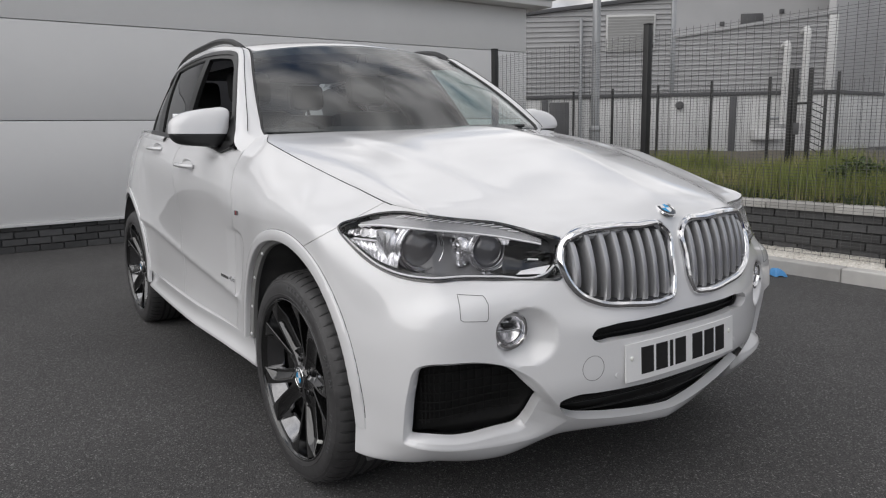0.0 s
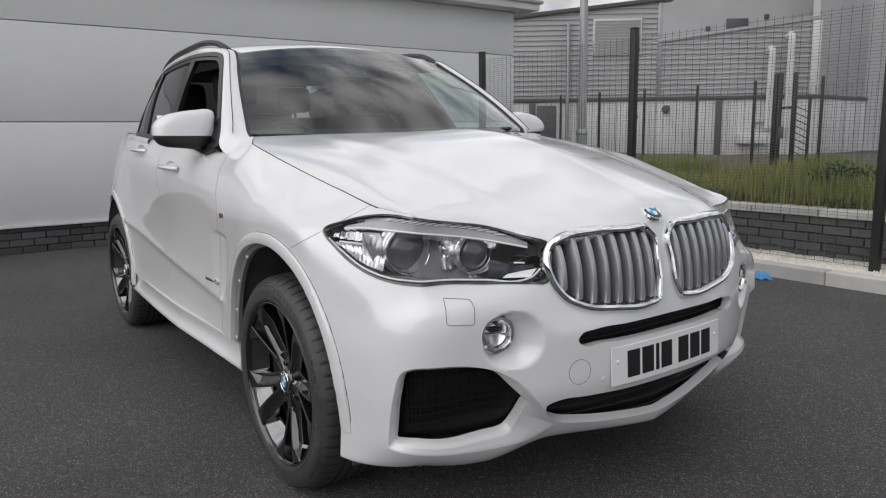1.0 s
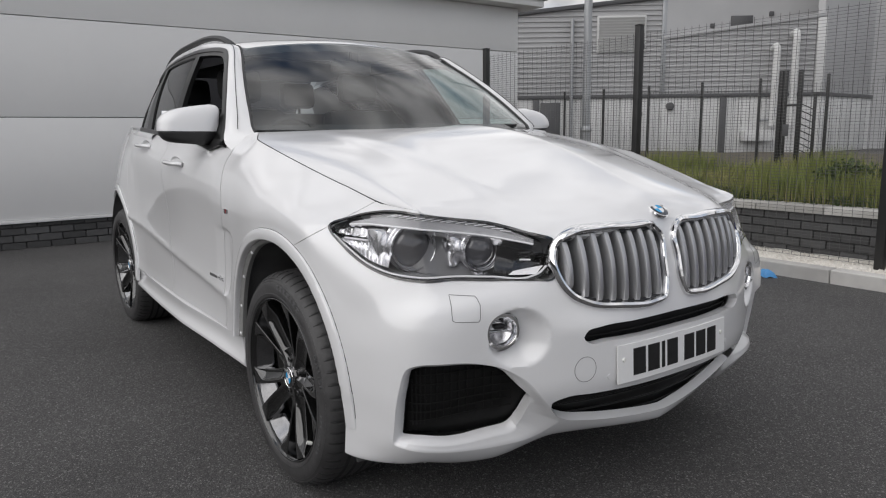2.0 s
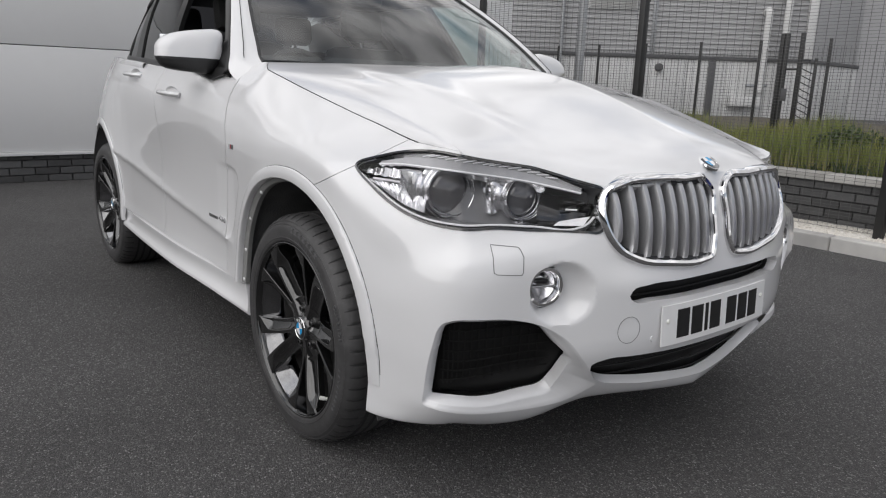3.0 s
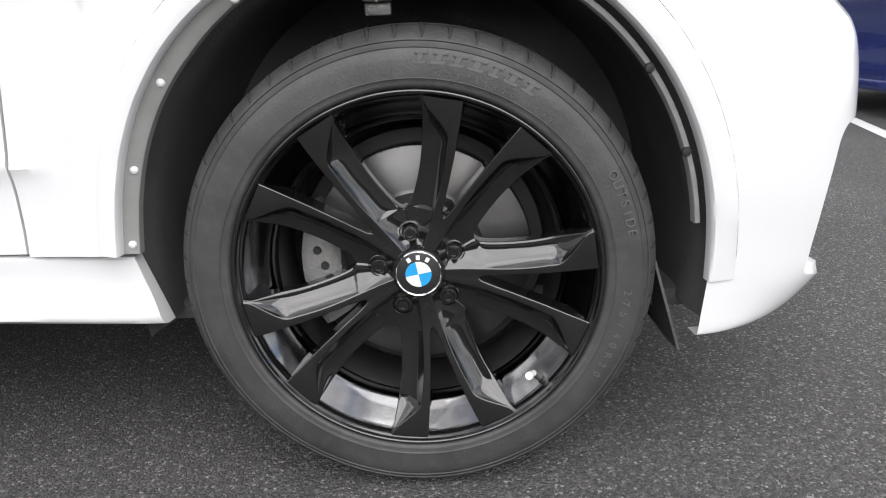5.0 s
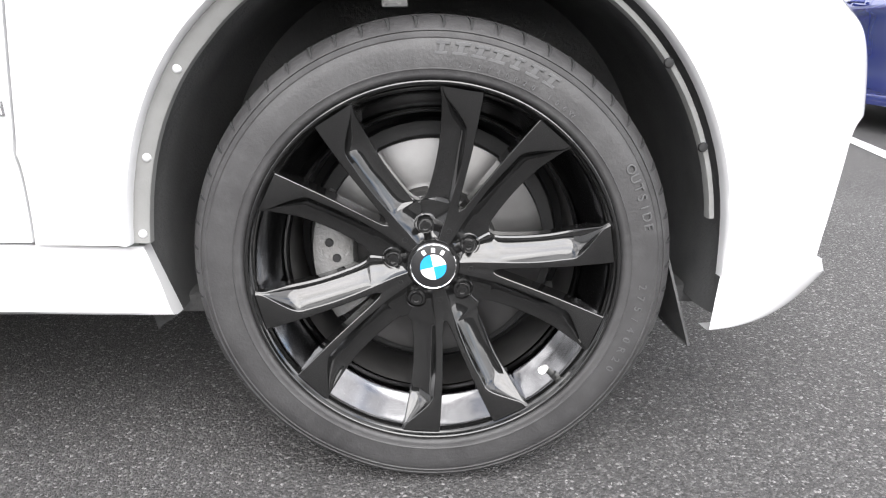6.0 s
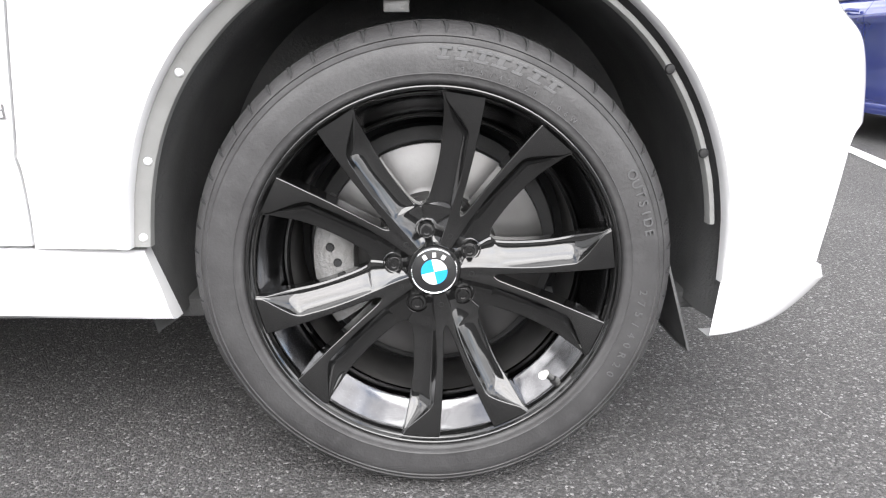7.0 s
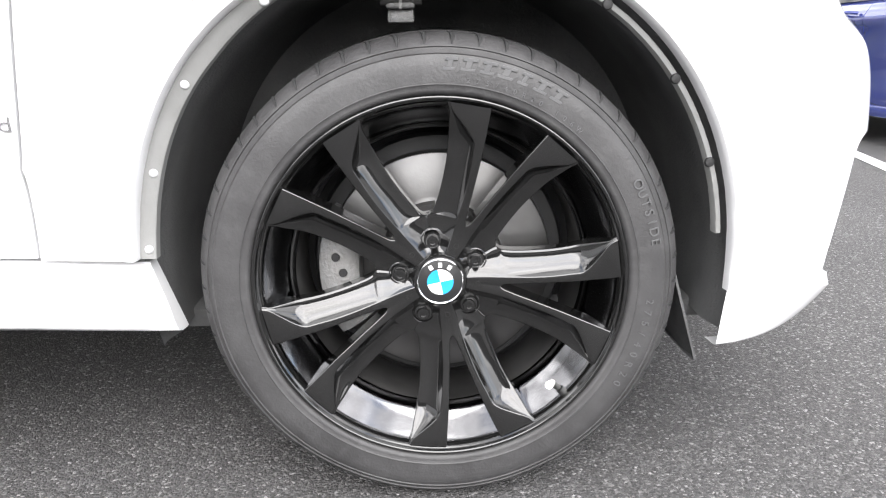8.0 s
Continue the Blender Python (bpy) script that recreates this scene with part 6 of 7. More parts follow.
for y in (-0.37, 0.37):
    seat(-1.35, y)
    seat(-2.20, y)
b = bmesh.new()
tube([(0.185 * math.cos(a), 0.185 * math.sin(a), 0) for a in np.linspace(0, 2 * math.pi, 40)], 0.014, 8, bm=b)
b.transform(Matrix.Translation((-1.02, -0.37, 1.06)) @ pose(0, 0, 0, 0, 62, 0))
part("steering_wheel", b, LEATHER, car, "black steering wheel")
b = boxed(-0.015, 0.015, -0.11, 0.11, -0.032, 0.032, 0.012, Matrix.Translation((-1.10, -0.02, 1.475)) @ pose(0, 0, 0, 0, 10, 8))
part("interior_mirror", b, SATIN_BLACK, car, "black interior mirror")
part("mirror_stalk", tube([(-1.075, -0.01, 1.56), (-1.09, -0.01, 1.50)], 0.012, 8), SATIN_BLACK, car)
part("headliner", boxed(-2.5, -1.25, -0.50, 0.50, 1.500, 1.515, 0.005), CABIN, car)
for side in (-1, 1):
    part("door_card", boxed(-2.1, -0.72, side * 0.80 - 0.03, side * 0.80 + 0.03, 0.45, 1.08, 0.02), CABIN, car)
# wipers
for y0, y1 in ((-0.55, 0.10), (0.05, 0.62)):
    pts = [(-0.52 - 0.06 * abs(y) ** 2 - 0.02, y, 1.178) for y in np.linspace(y0, y1, 8)]
    part("wiper", tube(pts, 0.008, 6), SATIN_BLACK, car, "black wiper arm")


# ---- the body as it stands: its nose runs to a soft point and its far side lies a little nearer ----
def settle(co):
    x, y, z = co.T.copy()
    side = np.where(y < 0, -0.050 * np.clip((y + 0.60) / 0.60, 0, 1), (-0.050 - 0.055 * np.minimum(y, 1.0)) * (1 - 0.62 * np.clip((z - 1.12) / 0.06, 0, 1) * np.clip((-0.45 - x) / 0.15, 0, 1)))
    ahead = np.clip((x - 0.35) / 0.35, 0, 1)
    return np.stack([x + 0.030 * ahead * ahead * np.clip(1 - (y / 0.62) ** 2, 0, 1), y + side, z - 0.045 * np.clip((y - 0.38) / 0.35, 0, 1) * np.clip((z - 0.70) / 0.2, 0, 1) * np.clip((x - 0.10) / 0.35, 0, 1)], 1)


def chain(ob):
    m = ob.matrix_basis.copy()
    while ob.parent:
        ob = ob.parent
        m = ob.matrix_basis @ m
    return m


for ob in list(scene.objects):
    top, wheeled = ob, False
    while top.parent:
        wheeled = wheeled or top.name.startswith("wheel") and top.type == "EMPTY"
        top = top.parent
    if top is car and ob.type == "MESH" and not wheeled:
        m = np.array(chain(ob))
        co = np.zeros(len(ob.data.vertices) * 3)
        ob.data.vertices.foreach_get("co", co)
        w = settle(co.reshape(-1, 3) @ m[:3, :3].T + m[:3, 3])
        ob.data.vertices.foreach_set("co", ((w - m[:3, 3]) @ np.linalg.inv(m[:3, :3]).T).ravel())
        ob.data.update()
for ob in [o for o in car.children if o.type == "EMPTY" and o.name.startswith("wheel")]:
    if ob.location.y > 0:
        ob.location.y -= 0.095
at = settle(np.array([plate.location]))[0]
plate.location = (at[0] - 0.003, at[1], at[2] + 0.022)


# ---- ground and surroundings ----
part("ground", boxed(-300, 300, -300, 300, -0.5, 0.0), ASPHALT, smooth=0)
tagged(bpy.data.objects["ground"], "dark rolled asphalt of a car park", "ground", kind="structure")


def chippings(n, x0, x1, y0, y1, seed):
    """Proud stones of the road surface as one mesh."""
    r = random.Random(seed)
    verts, faces = [], []
    for _ in range(n):
        x, y, a, q = r.uniform(x0, x1), r.uniform(y0, y1), r.uniform(0, 6.283), r.uniform(0.0008, 0.0021)
        i = len(verts)
        k = r.choice((5, 6))
        for j in range(k):
            e = a + 6.283 * j / k
            w = q * r.uniform(0.75, 1.15)
            verts.append((x + w * math.cos(e), y + w * 0.8 * math.sin(e), -0.0005))
        for j in range(k):
            v = verts[i + j]
            verts.append((x + (v[0] - x) * 0.62, y + (v[1] - y) * 0.62, q * r.uniform(0.35, 0.65)))
        faces += [(i + j, i + (j + 1) % k, i + k + (j + 1) % k, i + k + j) for j in range(k)]
        faces.append(tuple(i + k + j for j in range(k)))
    me = bpy.data.meshes.new("chippings")
    me.from_pydata(verts, [], faces)
    me.materials.append(CHIPPING)
    return tagged(new("chippings", me), "proud grey stones of the worn asphalt", "asphalt", kind="stuff")


chippings(34000, -1.0, 1.9, -1.75, -0.55, 5)
KERB_Y, FENCE_Y, WALL_X = 3.53, 3.95, -6.25
rng = random.Random(7)

# pale-clad building behind the car
wall = thing("wall_west", (WALL_X, 0, 0), "pale grey clad wall in wide horizontal panels over a brick plinth", "wall", kind="structure")
PANEL_Z = (0.30, 1.337, 2.332, 2.975)
for z0, z1 in zip(PANEL_Z, PANEL_Z[1:]):
    part("panel", boxed(-0.10, 0.0, -9.0, 5.72, z0 + 0.004, z1 - 0.004, 0.006), CLADDING, wall)
part("core", boxed(-0.30, -0.05, -9.0, 5.70, 0.0, 2.97), SHED_DARK, wall)
part("return_panel", boxed(-9.0, -0.11, 5.62, 5.725, 0.30, 2.97, 0.004), CLADDING, wall)
part("drip_flashing", boxed(-0.12, 0.022, -9.0, 5.73, 0.268, 0.302, 0.004), CLADDING, wall)
part("eave", boxed(-9.0, 0.26, -9.0, 6.02, 2.98, 3.10, 0.02), CLADDING, wall)
part("gutter_lip", boxed(-9.0, 0.30, -9.0, 6.06, 3.08, 3.13, 0.012), SHED, wall)
part("plinth_core", boxed(-0.20, -0.052, -9.0, 5.70, 0.0, 0.268), MORTAR, wall)

# unseen wall added behind the walk, to darken reflections in wheels and flank
south = thing("wall_south", (0, -17.0, 0), "unseen plain dark wall added to darken reflections in the car", "wall", kind="structure")
part("core", boxed(-30, 30, -0.3, 0.0, 0.0, 2.9, 0.01), BRICK_GREY, south)
part("cap", boxed(-30, 30, -0.34, 0.04, 2.9, 2.98, 0.01), COPING, south)

# kerb, gravel strip, retaining wall, planted bed
gravel = part("gravel_strip", gridded(np.array([[(x, y, 0.070 + 0.012 * noise.noise((x * 5, y * 5, 1)) + 0.03 * (y - 3.66)) for y in np.linspace(3.64, 4.24, 14)] for x in np.linspace(-6.2, 2.4, 150)])), GRAVEL)
tagged(gravel, "pale gravel strip behind the kerb", "gravel", kind="structure")
bm = bmesh.new()
for _ in range(2600):
    x, y, r = rng.uniform(-2.6, 1.6), rng.uniform(3.68, 4.20), rng.uniform(0.005, 0.014)
    m = Matrix.Translation((x, y, 0.074 + 0.03 * (y - 3.66))) @ Euler((rng.random() * 6, rng.random() * 6, rng.random() * 6)).to_matrix().to_4x4() @ Matrix.Diagonal((r, r * rng.uniform(0.6, 1), r * rng.uniform(0.5, 0.9), 1))
    vs = [bm.verts.new(m @ Vector(c)) for c in ((1, 0, 0), (-1, 0, 0), (0, 1, 0), (0, -1, 0), (0, 0, 1), (0, 0, -1))]
    for a, b, c in ((0, 2, 4), (2, 1, 4), (1, 3, 4), (3, 0, 4), (2, 0, 5), (1, 2, 5), (3, 1, 5), (0, 3, 5)):
        bm.faces.new((vs[a], vs[b], vs[c]))
tagged(part("gravel_stones", bm, GRAVEL, smooth=0), "loose pale gravel stones", "gravel", kind="stuff")

retaining = thing("retaining_wall", (0, 4.24, 0), "low dark brick retaining wall under a stone coping", "wall", kind="structure")
part("core", boxed(-6.2, 2.4, 0.02, 0.20, -0.1, 0.425), MORTAR, retaining)

bed = part("planted_bed", gridded(np.array([[(x, y, 0.44 + 0.06 * (y - 4.4) + 0.04 * noise.noise((x * 1.3, y * 1.3, 3))) for y in np.linspace(4.42, 9.5, 26)] for x in np.linspace(-8.5, 2.4, 60)])), SOIL)
tagged(bed, "rough soil of the planted bed", "soil", kind="structure")
part("yard", boxed(-60, 60, 9.4, 90, 0.0, 0.52), ASPHALT, smooth=0)
tagged(bpy.data.objects["yard"], "grey yard before the far shed", "ground", kind="structure")


def blades(n, x0, x1, y0, y1, h0, h1, width, seed, clump=0.0, lean=0.35, z_at=None):
    """Many bent grass blades as one mesh."""
    r = random.Random(seed)
    verts, faces = [], []
    for _ in range(n):
        x, y = r.uniform(x0, x1), r.uniform(y0, y1)
        k = 0.62 + 0.55 * noise.noise((x * 1.7, y * 1.7, seed))
        h = r.uniform(h0, h1) * max(0.25, k)
        a = r.uniform(0, 6.283)
        b = r.uniform(0, lean) * h
        z = 0.43 + 0.06 * (y - 4.4)
        w = width * r.uniform(0.6, 1.3)
        c, s = math.cos(a), math.sin(a)
        dx, dy = math.cos(a + 1.57) * b, math.sin(a + 1.57) * b
        i = len(verts)
        verts += [(x - c * w, y - s * w, z), (x + c * w, y + s * w, z), (x + dx * 0.4 - c * w * 0.8, y + dy * 0.4 - s * w * 0.8, z + h * 0.6), (x + dx * 0.4 + c * w * 0.8, y + dy * 0.4 + s * w * 0.8, z + h * 0.6), (x + dx, y + dy, z + h)]
        faces += [(i, i + 1, i + 3, i + 2), (i + 2, i + 3, i + 4)]
    me = bpy.data.meshes.new("grass")
    me.from_pydata(verts, [], faces)
    return me


def stuff(name, me, mat, label, category):
    me.materials.append(mat)
    return tagged(new(name, me), label, category, kind="stuff")


stuff("long_grass", blades(26000, -5.2, 2.3, 4.44, 6.3, 0.22, 0.52, 0.0045, 5), GRASS, "long green grass and weeds in the bed", "grass")
stuff("dry_grass", blades(9000, -5.2, 2.3, 4.42, 6.0, 0.12, 0.40, 0.004, 9, lean=0.7), GRASS_DRY, "pale dry grass among the green", "grass")
stuff("weeds", blades(5000, -5.2, 2.3, 4.42, 4.75, 0.05, 0.22, 0.010, 13, lean=0.9), SHRUB, "low dark weeds along the coping", "weeds")


def leaf_shrub(at, rx, rz, n, seed):
    r = random.Random(seed)
    verts, faces = [], []
    for _ in range(n):
        a, e, q = r.uniform(0, 6.283), math.asin(r.uniform(-0.1, 1)), r.uniform(0.5, 1) ** 0.5
        q *= 0.8 + 0.35 * noise.noise((math.cos(a) * 2, math.sin(a) * 2, e * 3 + seed))
        p = Vector((rx * q * math.cos(a) * math.cos(e), rx * 0.8 * q * math.sin(a) * math.cos(e), rz * q * math.sin(e)))
        m = Matrix.Translation(p) @ Euler((r.random() * 6, r.random() * 6, r.random() * 6)).to_matrix().to_4x4()
        s = r.uniform(0.014, 0.03)
        i = len(verts)
        verts += [tuple(m @ Vector(c)) for c in ((-s, 0, 0), (0, -s * 0.5, 0), (s, 0, 0.004), (0, s * 0.5, 0))]
        faces.append((i, i + 1, i + 2, i + 3))
    me = bpy.data.meshes.new("leaves")
    me.from_pydata(verts, [], faces)
    me.materials.append(SHRUB)
    o = thing("shrub", at, "low dark green shrub in the bed", "shrub", "shrubs in the bed")
    ob = new("foliage", me)
    ob.parent = o
    part("stem", tube([(0, 0, -0.1), (0.02, 0.01, 0.1), (0.01, 0.02, rz * 0.7)], 0.012, 6), SOIL, o)


leaf_shrub((-1.05, 5.3, 0.52), 0.5, 0.36, 2600, 3)
leaf_shrub((-0.25, 5.1, 0.50), 0.45, 0.30, 2200, 4)
leaf_shrub((0.55, 5.0, 0.50), 0.4, 0.28, 1800, 6)


# tall black mesh fence in front of the retaining wall
def bar_set(bars):
    """Square bars as one mesh: (from, to, half thickness)."""
    verts, faces = [], []
    for a, b, r in bars:
        a, b = Vector(a), Vector(b)
        t = (b - a).normalized()
        u = t.cross(Vector((0, 1, 0))).normalized()
        w = t.cross(u)
        i = len(verts)
        for p in (a, b):
            verts += [tuple(p + u * r + w * r), tuple(p - u * r + w * r), tuple(p - u * r - w * r), tuple(p + u * r - w * r)]
        faces += [(i + k, i + (k + 1) % 4, i + 4 + (k + 1) % 4, i + 4 + k) for k in range(4)]
    me = bpy.data.meshes.new("bars")
    me.from_pydata(verts, [], faces)
    return me


POSTS = (-4.87, -2.53, -0.20, 2.13)
fence = thing("mesh_fence", (0, FENCE_Y, 0), "tall black welded mesh fence on square posts", "fence", kind="")
for x in POSTS:
    post = part("post", boxed(x - 0.032, x + 0.032, -0.032, 0.032, 0.0, 2.145, 0.005), FENCE_BLACK, fence)
    part("post_cap", boxed(x - 0.035, x + 0.035, -0.035, 0.035, 2.145, 2.157, 0.004), FENCE_BLACK, post)
for x0, x1 in zip(POSTS, POSTS[1:]):
    bars = [((x, 0.036, 0.10), (x, 0.036, 2.08), 0.0014) for x in np.arange(x0 + 0.03, x1, 0.0762)]
    bars += [((x0, 0.040, z), (x1, 0.040, z), 0.0012) for z in np.arange(0.10, 2.08, 0.0254)]
    me = bar_set(bars)
    me.materials.append(WIRE_GREY)
    o = new("mesh_panel", me)
    o.parent = fence
    o["kind"] = "stuff"
    for z in (0.6, 1.3, 1.95):
        part("panel_clamp", boxed(x1 - 0.03, x1 + 0.03, 0.030, 0.050, z - 0.02, z + 0.02, 0.004), FENCE_BLACK, fence)

# lower fence at the back of the bed
low = thing("bar_fence", (0, 6.5, 0), "thin black bar fence with a gate behind the grass", "fence")
for x in (-6.0, -5.2, -4.38, -3.53, -2.73, -1.92, -1.07, -0.2, 0.65, 1.5):
    part("post", boxed(x - 0.014, x + 0.014, -0.014, 0.014, 0.35, 1.745, 0.003), FENCE_BLACK, low)
for z in (0.62,):
    part("rail", boxed(-6.2, 1.6, -0.008, 0.008, z - 0.008, z + 0.008, 0.002), FENCE_BLACK, low)
me = bar_set([((x, 0.0, 0.45), (x, 0.0, 1.66), 0.0015) for x in np.arange(-6.2, 1.6, 0.05)])
me.materials.append(WIRE_GREY)
o = new("mesh_panel", me)
o.parent, o["kind"] = low, "stuff"
gate = thing("gate", (-2.34, 6.48, 0.45), "narrow black steel gate with a lock plate", "gate")
for x in (-0.115, -0.06, 0.115):
    part("gate_post", boxed(x - 0.022, x + 0.022, -0.02, 0.02, 0, 1.36, 0.004), FENCE_BLACK, gate)
for z in (0.1, 0.96):
    part("gate_rail", boxed(-0.115, 0.115, -0.012, 0.012, z - 0.012, z + 0.012, 0.003), FENCE_BLACK, gate)
part("lock_plate", boxed(-0.05, 0.02, -0.03, -0.02, 0.60, 0.74, 0.005), SHED_DARK, gate)

part("gate_post", boxed(0.282, 0.312, -0.015, 0.015, 0, 1.08, 0.004), FENCE_BLACK, gate)
for z in np.arange(0.08, 0.98, 0.075):
    part("lattice_bar", tube([(0.13, 0.0, z + 0.07), (0.285, 0.0, z)], 0.006, 6), FENCE_BLACK, gate)

# lamp post
lp = thing("lamp_post", (-6.05, 7.05, 0.45), "grey galvanised lamp post", "lamp post")
part("shaft", tube([(0, 0, 0.7), (0, 0, 3.0), (0, 0, 6.0)], 0.07, 20, radii=[0.068, 0.064, 0.055]), GALVANISED, lp)
part("base_sleeve", tube([(0, 0, 0), (0, 0, 0.70)], 0.088, 20), GALVANISED, lp)
part("collar", revolve([(0.088, 0.66), (0.096, 0.68), (0.096, 0.72), (0.068, 0.76)], 24, "z"), GALVANISED, lp)

# far industrial shed
FAR = Matrix.Translation((-11.82, 10.81, 0)) @ pose(0, 0, 0, 0, 0, math.degrees(math.atan2(7.30, 5.74)))
shed = thing("industrial_shed", (0, 0, 0), "grey industrial shed with ribbed cladding over pale wall panels", "building")
shed.matrix_world = FAR


def ribbed(x0, x1, z0, z1a, z1b, pitch=0.125):
    """Horizontal ribbed cladding, its upper edge sloping from z1a to z1b."""
    rows = []
    top = max(z1a, z1b)
    z = z0
    prof = []
    while z < top:
        prof += [(0.0, z), (0.0, z + pitch * 0.55), (-0.032, z + pitch * 0.68), (-0.032, z + pitch * 0.9)]
        z += pitch
    P = np.array([[(x, y, min(zz, z1a + (z1b - z1a) * (x - x0) / (x1 - x0))) for y, zz in prof] for x in np.linspace(x0, x1, 24)])
    return gridded(P)


part("cladding", ribbed(-6.0, 3.62, 2.02, 3.45, 4.40), SHED, shed, smooth=20)
part("cladding", ribbed(3.66, 7.62, 2.00, 3.40, 3.92), SHED, shed, smooth=20)
part("rear_wall", boxed(3.66, 14.0, 2.2, 2.5, 0.3, 6.2), SHED, shed)
part("core", boxed(-6.0, 7.60, 0.05, 2.4, 0.3, 3.38), SHED, shed)
part("verge", boxed(-5.2, 5.2, -0.10, 0.25, -0.05, 0.05, 0.01, Matrix.Translation((-1.2, 0, 3.95)) @ pose(0, 0, 0, 0, -5.6, 0)), SHED_DARK, shed)
part("corner_trim", boxed(3.58, 3.70, -0.05, 0.02, 2.0, 4.4, 0.01), GALVANISED, shed)
part("parapet", boxed(-3.7, 0.35, -0.06, 0.3, -0.05, 0.04, 0.01, Matrix.Translation((7.3, 0, 3.90)) @ pose(0, 0, 0, 0, -7.4, 0)), SHED, shed)
part("drip_rail", boxed(-6.0, 7.62, -0.06, 0.0, 1.94, 2.03, 0.01), SHED_DARK, shed)
for i, x in enumerate(np.arange(-6.4, 7.2, 1.0)):
    part("wall_panel", boxed(x + 0.006, x + 0.994, -0.01, 0.05, 0.40, 1.94, 0.006), SHED_PALE, shed)
for x in (0.35, 5.12):
    part("pillar", boxed(x, x + 0.16, -0.07, 0.0, 0.4, 1.92, 0.01), SHED_DARK, shed)
part("door", boxed(0.55, 1.05, -0.05, 0.0, 0.4, 1.85, 0.01), SHED_DARK, shed)
END = Matrix.Translation((7.63, -0.02, 0)) @ pose(0, 0, 0, 0, 0, 42)
part("end_wall", boxed(0.0, 9.0, 0.02, 0.2, 1.98, 6.0, 0.01, END), SHED, shed)
for x in np.arange(0.0, 9.0, 1.0):
    part("wall_panel", boxed(x + 0.006, x + 0.994, -0.01, 0.18, 0.40, 1.94, 0.006, END), SHED_PALE, shed)
part("drip_rail", boxed(0.0, 9.0, -0.05, 0.0, 1.94, 2.03, 0.01, END), SHED_DARK, shed)
part("corner_trim", boxed(7.44, 7.66, -0.09, -0.034, 2.03, 3.86, 0.01), SHED_PALE, shed)
louvre = part("louvre", boxed(1.95, 3.18, -0.07, -0.02, 3.08, 3.98, 0.01), SHED_PALE, shed, "pale metal louvre")
for z in np.arange(3.13, 3.95, 0.07):
    part("blade", boxed(-0.57, 0.57, -0.004, 0.004, -0.035, 0.035, 0.0, Matrix.Translation((2.565, -0.09, z)) @ pose(0, 0, 0, 35, 0, 0)), SHED_PALE, louvre, smooth=0)
part("downpipe", tube([(1.32, -0.12, 0.5), (1.32, -0.12, 3.9)], 0.045, 10), GALVANISED, shed)
for x, z in ((6.39, 3.13), (6.85, 3.47)):
    pts = smooth_line([(x, -0.02, z - 0.02), (x, -0.20, z + 0.03), (x - 0.02, -0.30, z - 0.06), (x - 0.03, -0.32, z - 0.3), (x - 0.04, -0.32, 1.2)], 26)
    part("flue_pipe", tube(pts, 0.085, 14), SHED_PALE, shed, "pale swan-necked flue pipe")
part("vent_opening", boxed(6.07, 6.67, 2.16, 2.21, 3.92, 4.26, 0.01), SHED_DARK, shed)
for x, z in ((5.5, 3.94), (7.12, 4.24)):
    part("small_vent", boxed(x, x + 0.12, 2.15, 2.21, z, z + 0.12, 0.01), SHED_DARK, shed)
part("bulkhead_lamp", revolve([(0.0, -0.16), (0.08, -0.15), (0.10, -0.10), (0.10, 0.0)], 20, "y"), SHED_DARK, shed).location = (3.85, 0, 1.72)
part("meter_box", boxed(5.66, 6.42, -0.35, -0.02, 0.82, 1.08, 0.02), SHED_PALE, shed)
part("valve_pipe", tube([(6.02, -0.25, 1.34), (6.55, -0.25, 1.36)], 0.04, 8), GALVANISED, shed)

# brick piers seen beyond the fence
for x in (-0.28, 0.72):
    pier = thing("brick_pier", (x + 0.4, 6.05, 0.4), "dark red brick pier with a black cap", "pier", "piers by the fence")
    part("pier_body", boxed(-0.36, 0.36, -0.22, 0.22, 0, 0.60, 0.01), BRICK_RED, pier)
    part("pier_cap", boxed(-0.40, 0.40, -0.26, 0.26, 0.60, 0.645, 0.012), SHED_DARK, pier)
part("boundary_wall", boxed(-1.0, 40, 9.0, 9.2, 0.3, 2.6), SHED_PALE, smooth=0)
tagged(bpy.data.objects["boundary_wall"], "pale wall closing the yard", "wall", kind="structure")

# painted bay line
P = np.array([[(2.60 + 0.26 * (y - 1.9) + o, y, 0.004 + 0.0005 * noise.noise((y * 9, o * 40, 2))) for o in (-0.05, 0.0, 0.05)] for y in np.linspace(-0.6, 3.3, 60)])
line_ob = part("bay_line", gridded(P), LINE_PAINT)
tagged(line_ob, "worn white painted parking bay line", "road marking", kind="structure")

# scrap of blue plastic by the kerb
scrap = thing("plastic_scrap", (-0.79, 3.40, 0.0), "crumpled scrap of bright blue plastic lying by the kerb", "litter")
P = np.array([[(0.075 * math.cos(a) * s * (1 + 0.3 * math.sin(3 * a)), 0.05 * math.sin(a) * s, 0.006 + 0.055 * (1 - s**3) + 0.008 * math.sin(5 * a + 4 * s) * s) for a in np.linspace(0, 2 * math.pi, 18, endpoint=False)] for s in np.linspace(0.02, 1, 6)])
part("sheet", gridded(np.maximum(P, [-9, -9, 0.002]), False, True), BLUE_RUBBISH, scrap, smooth=0)


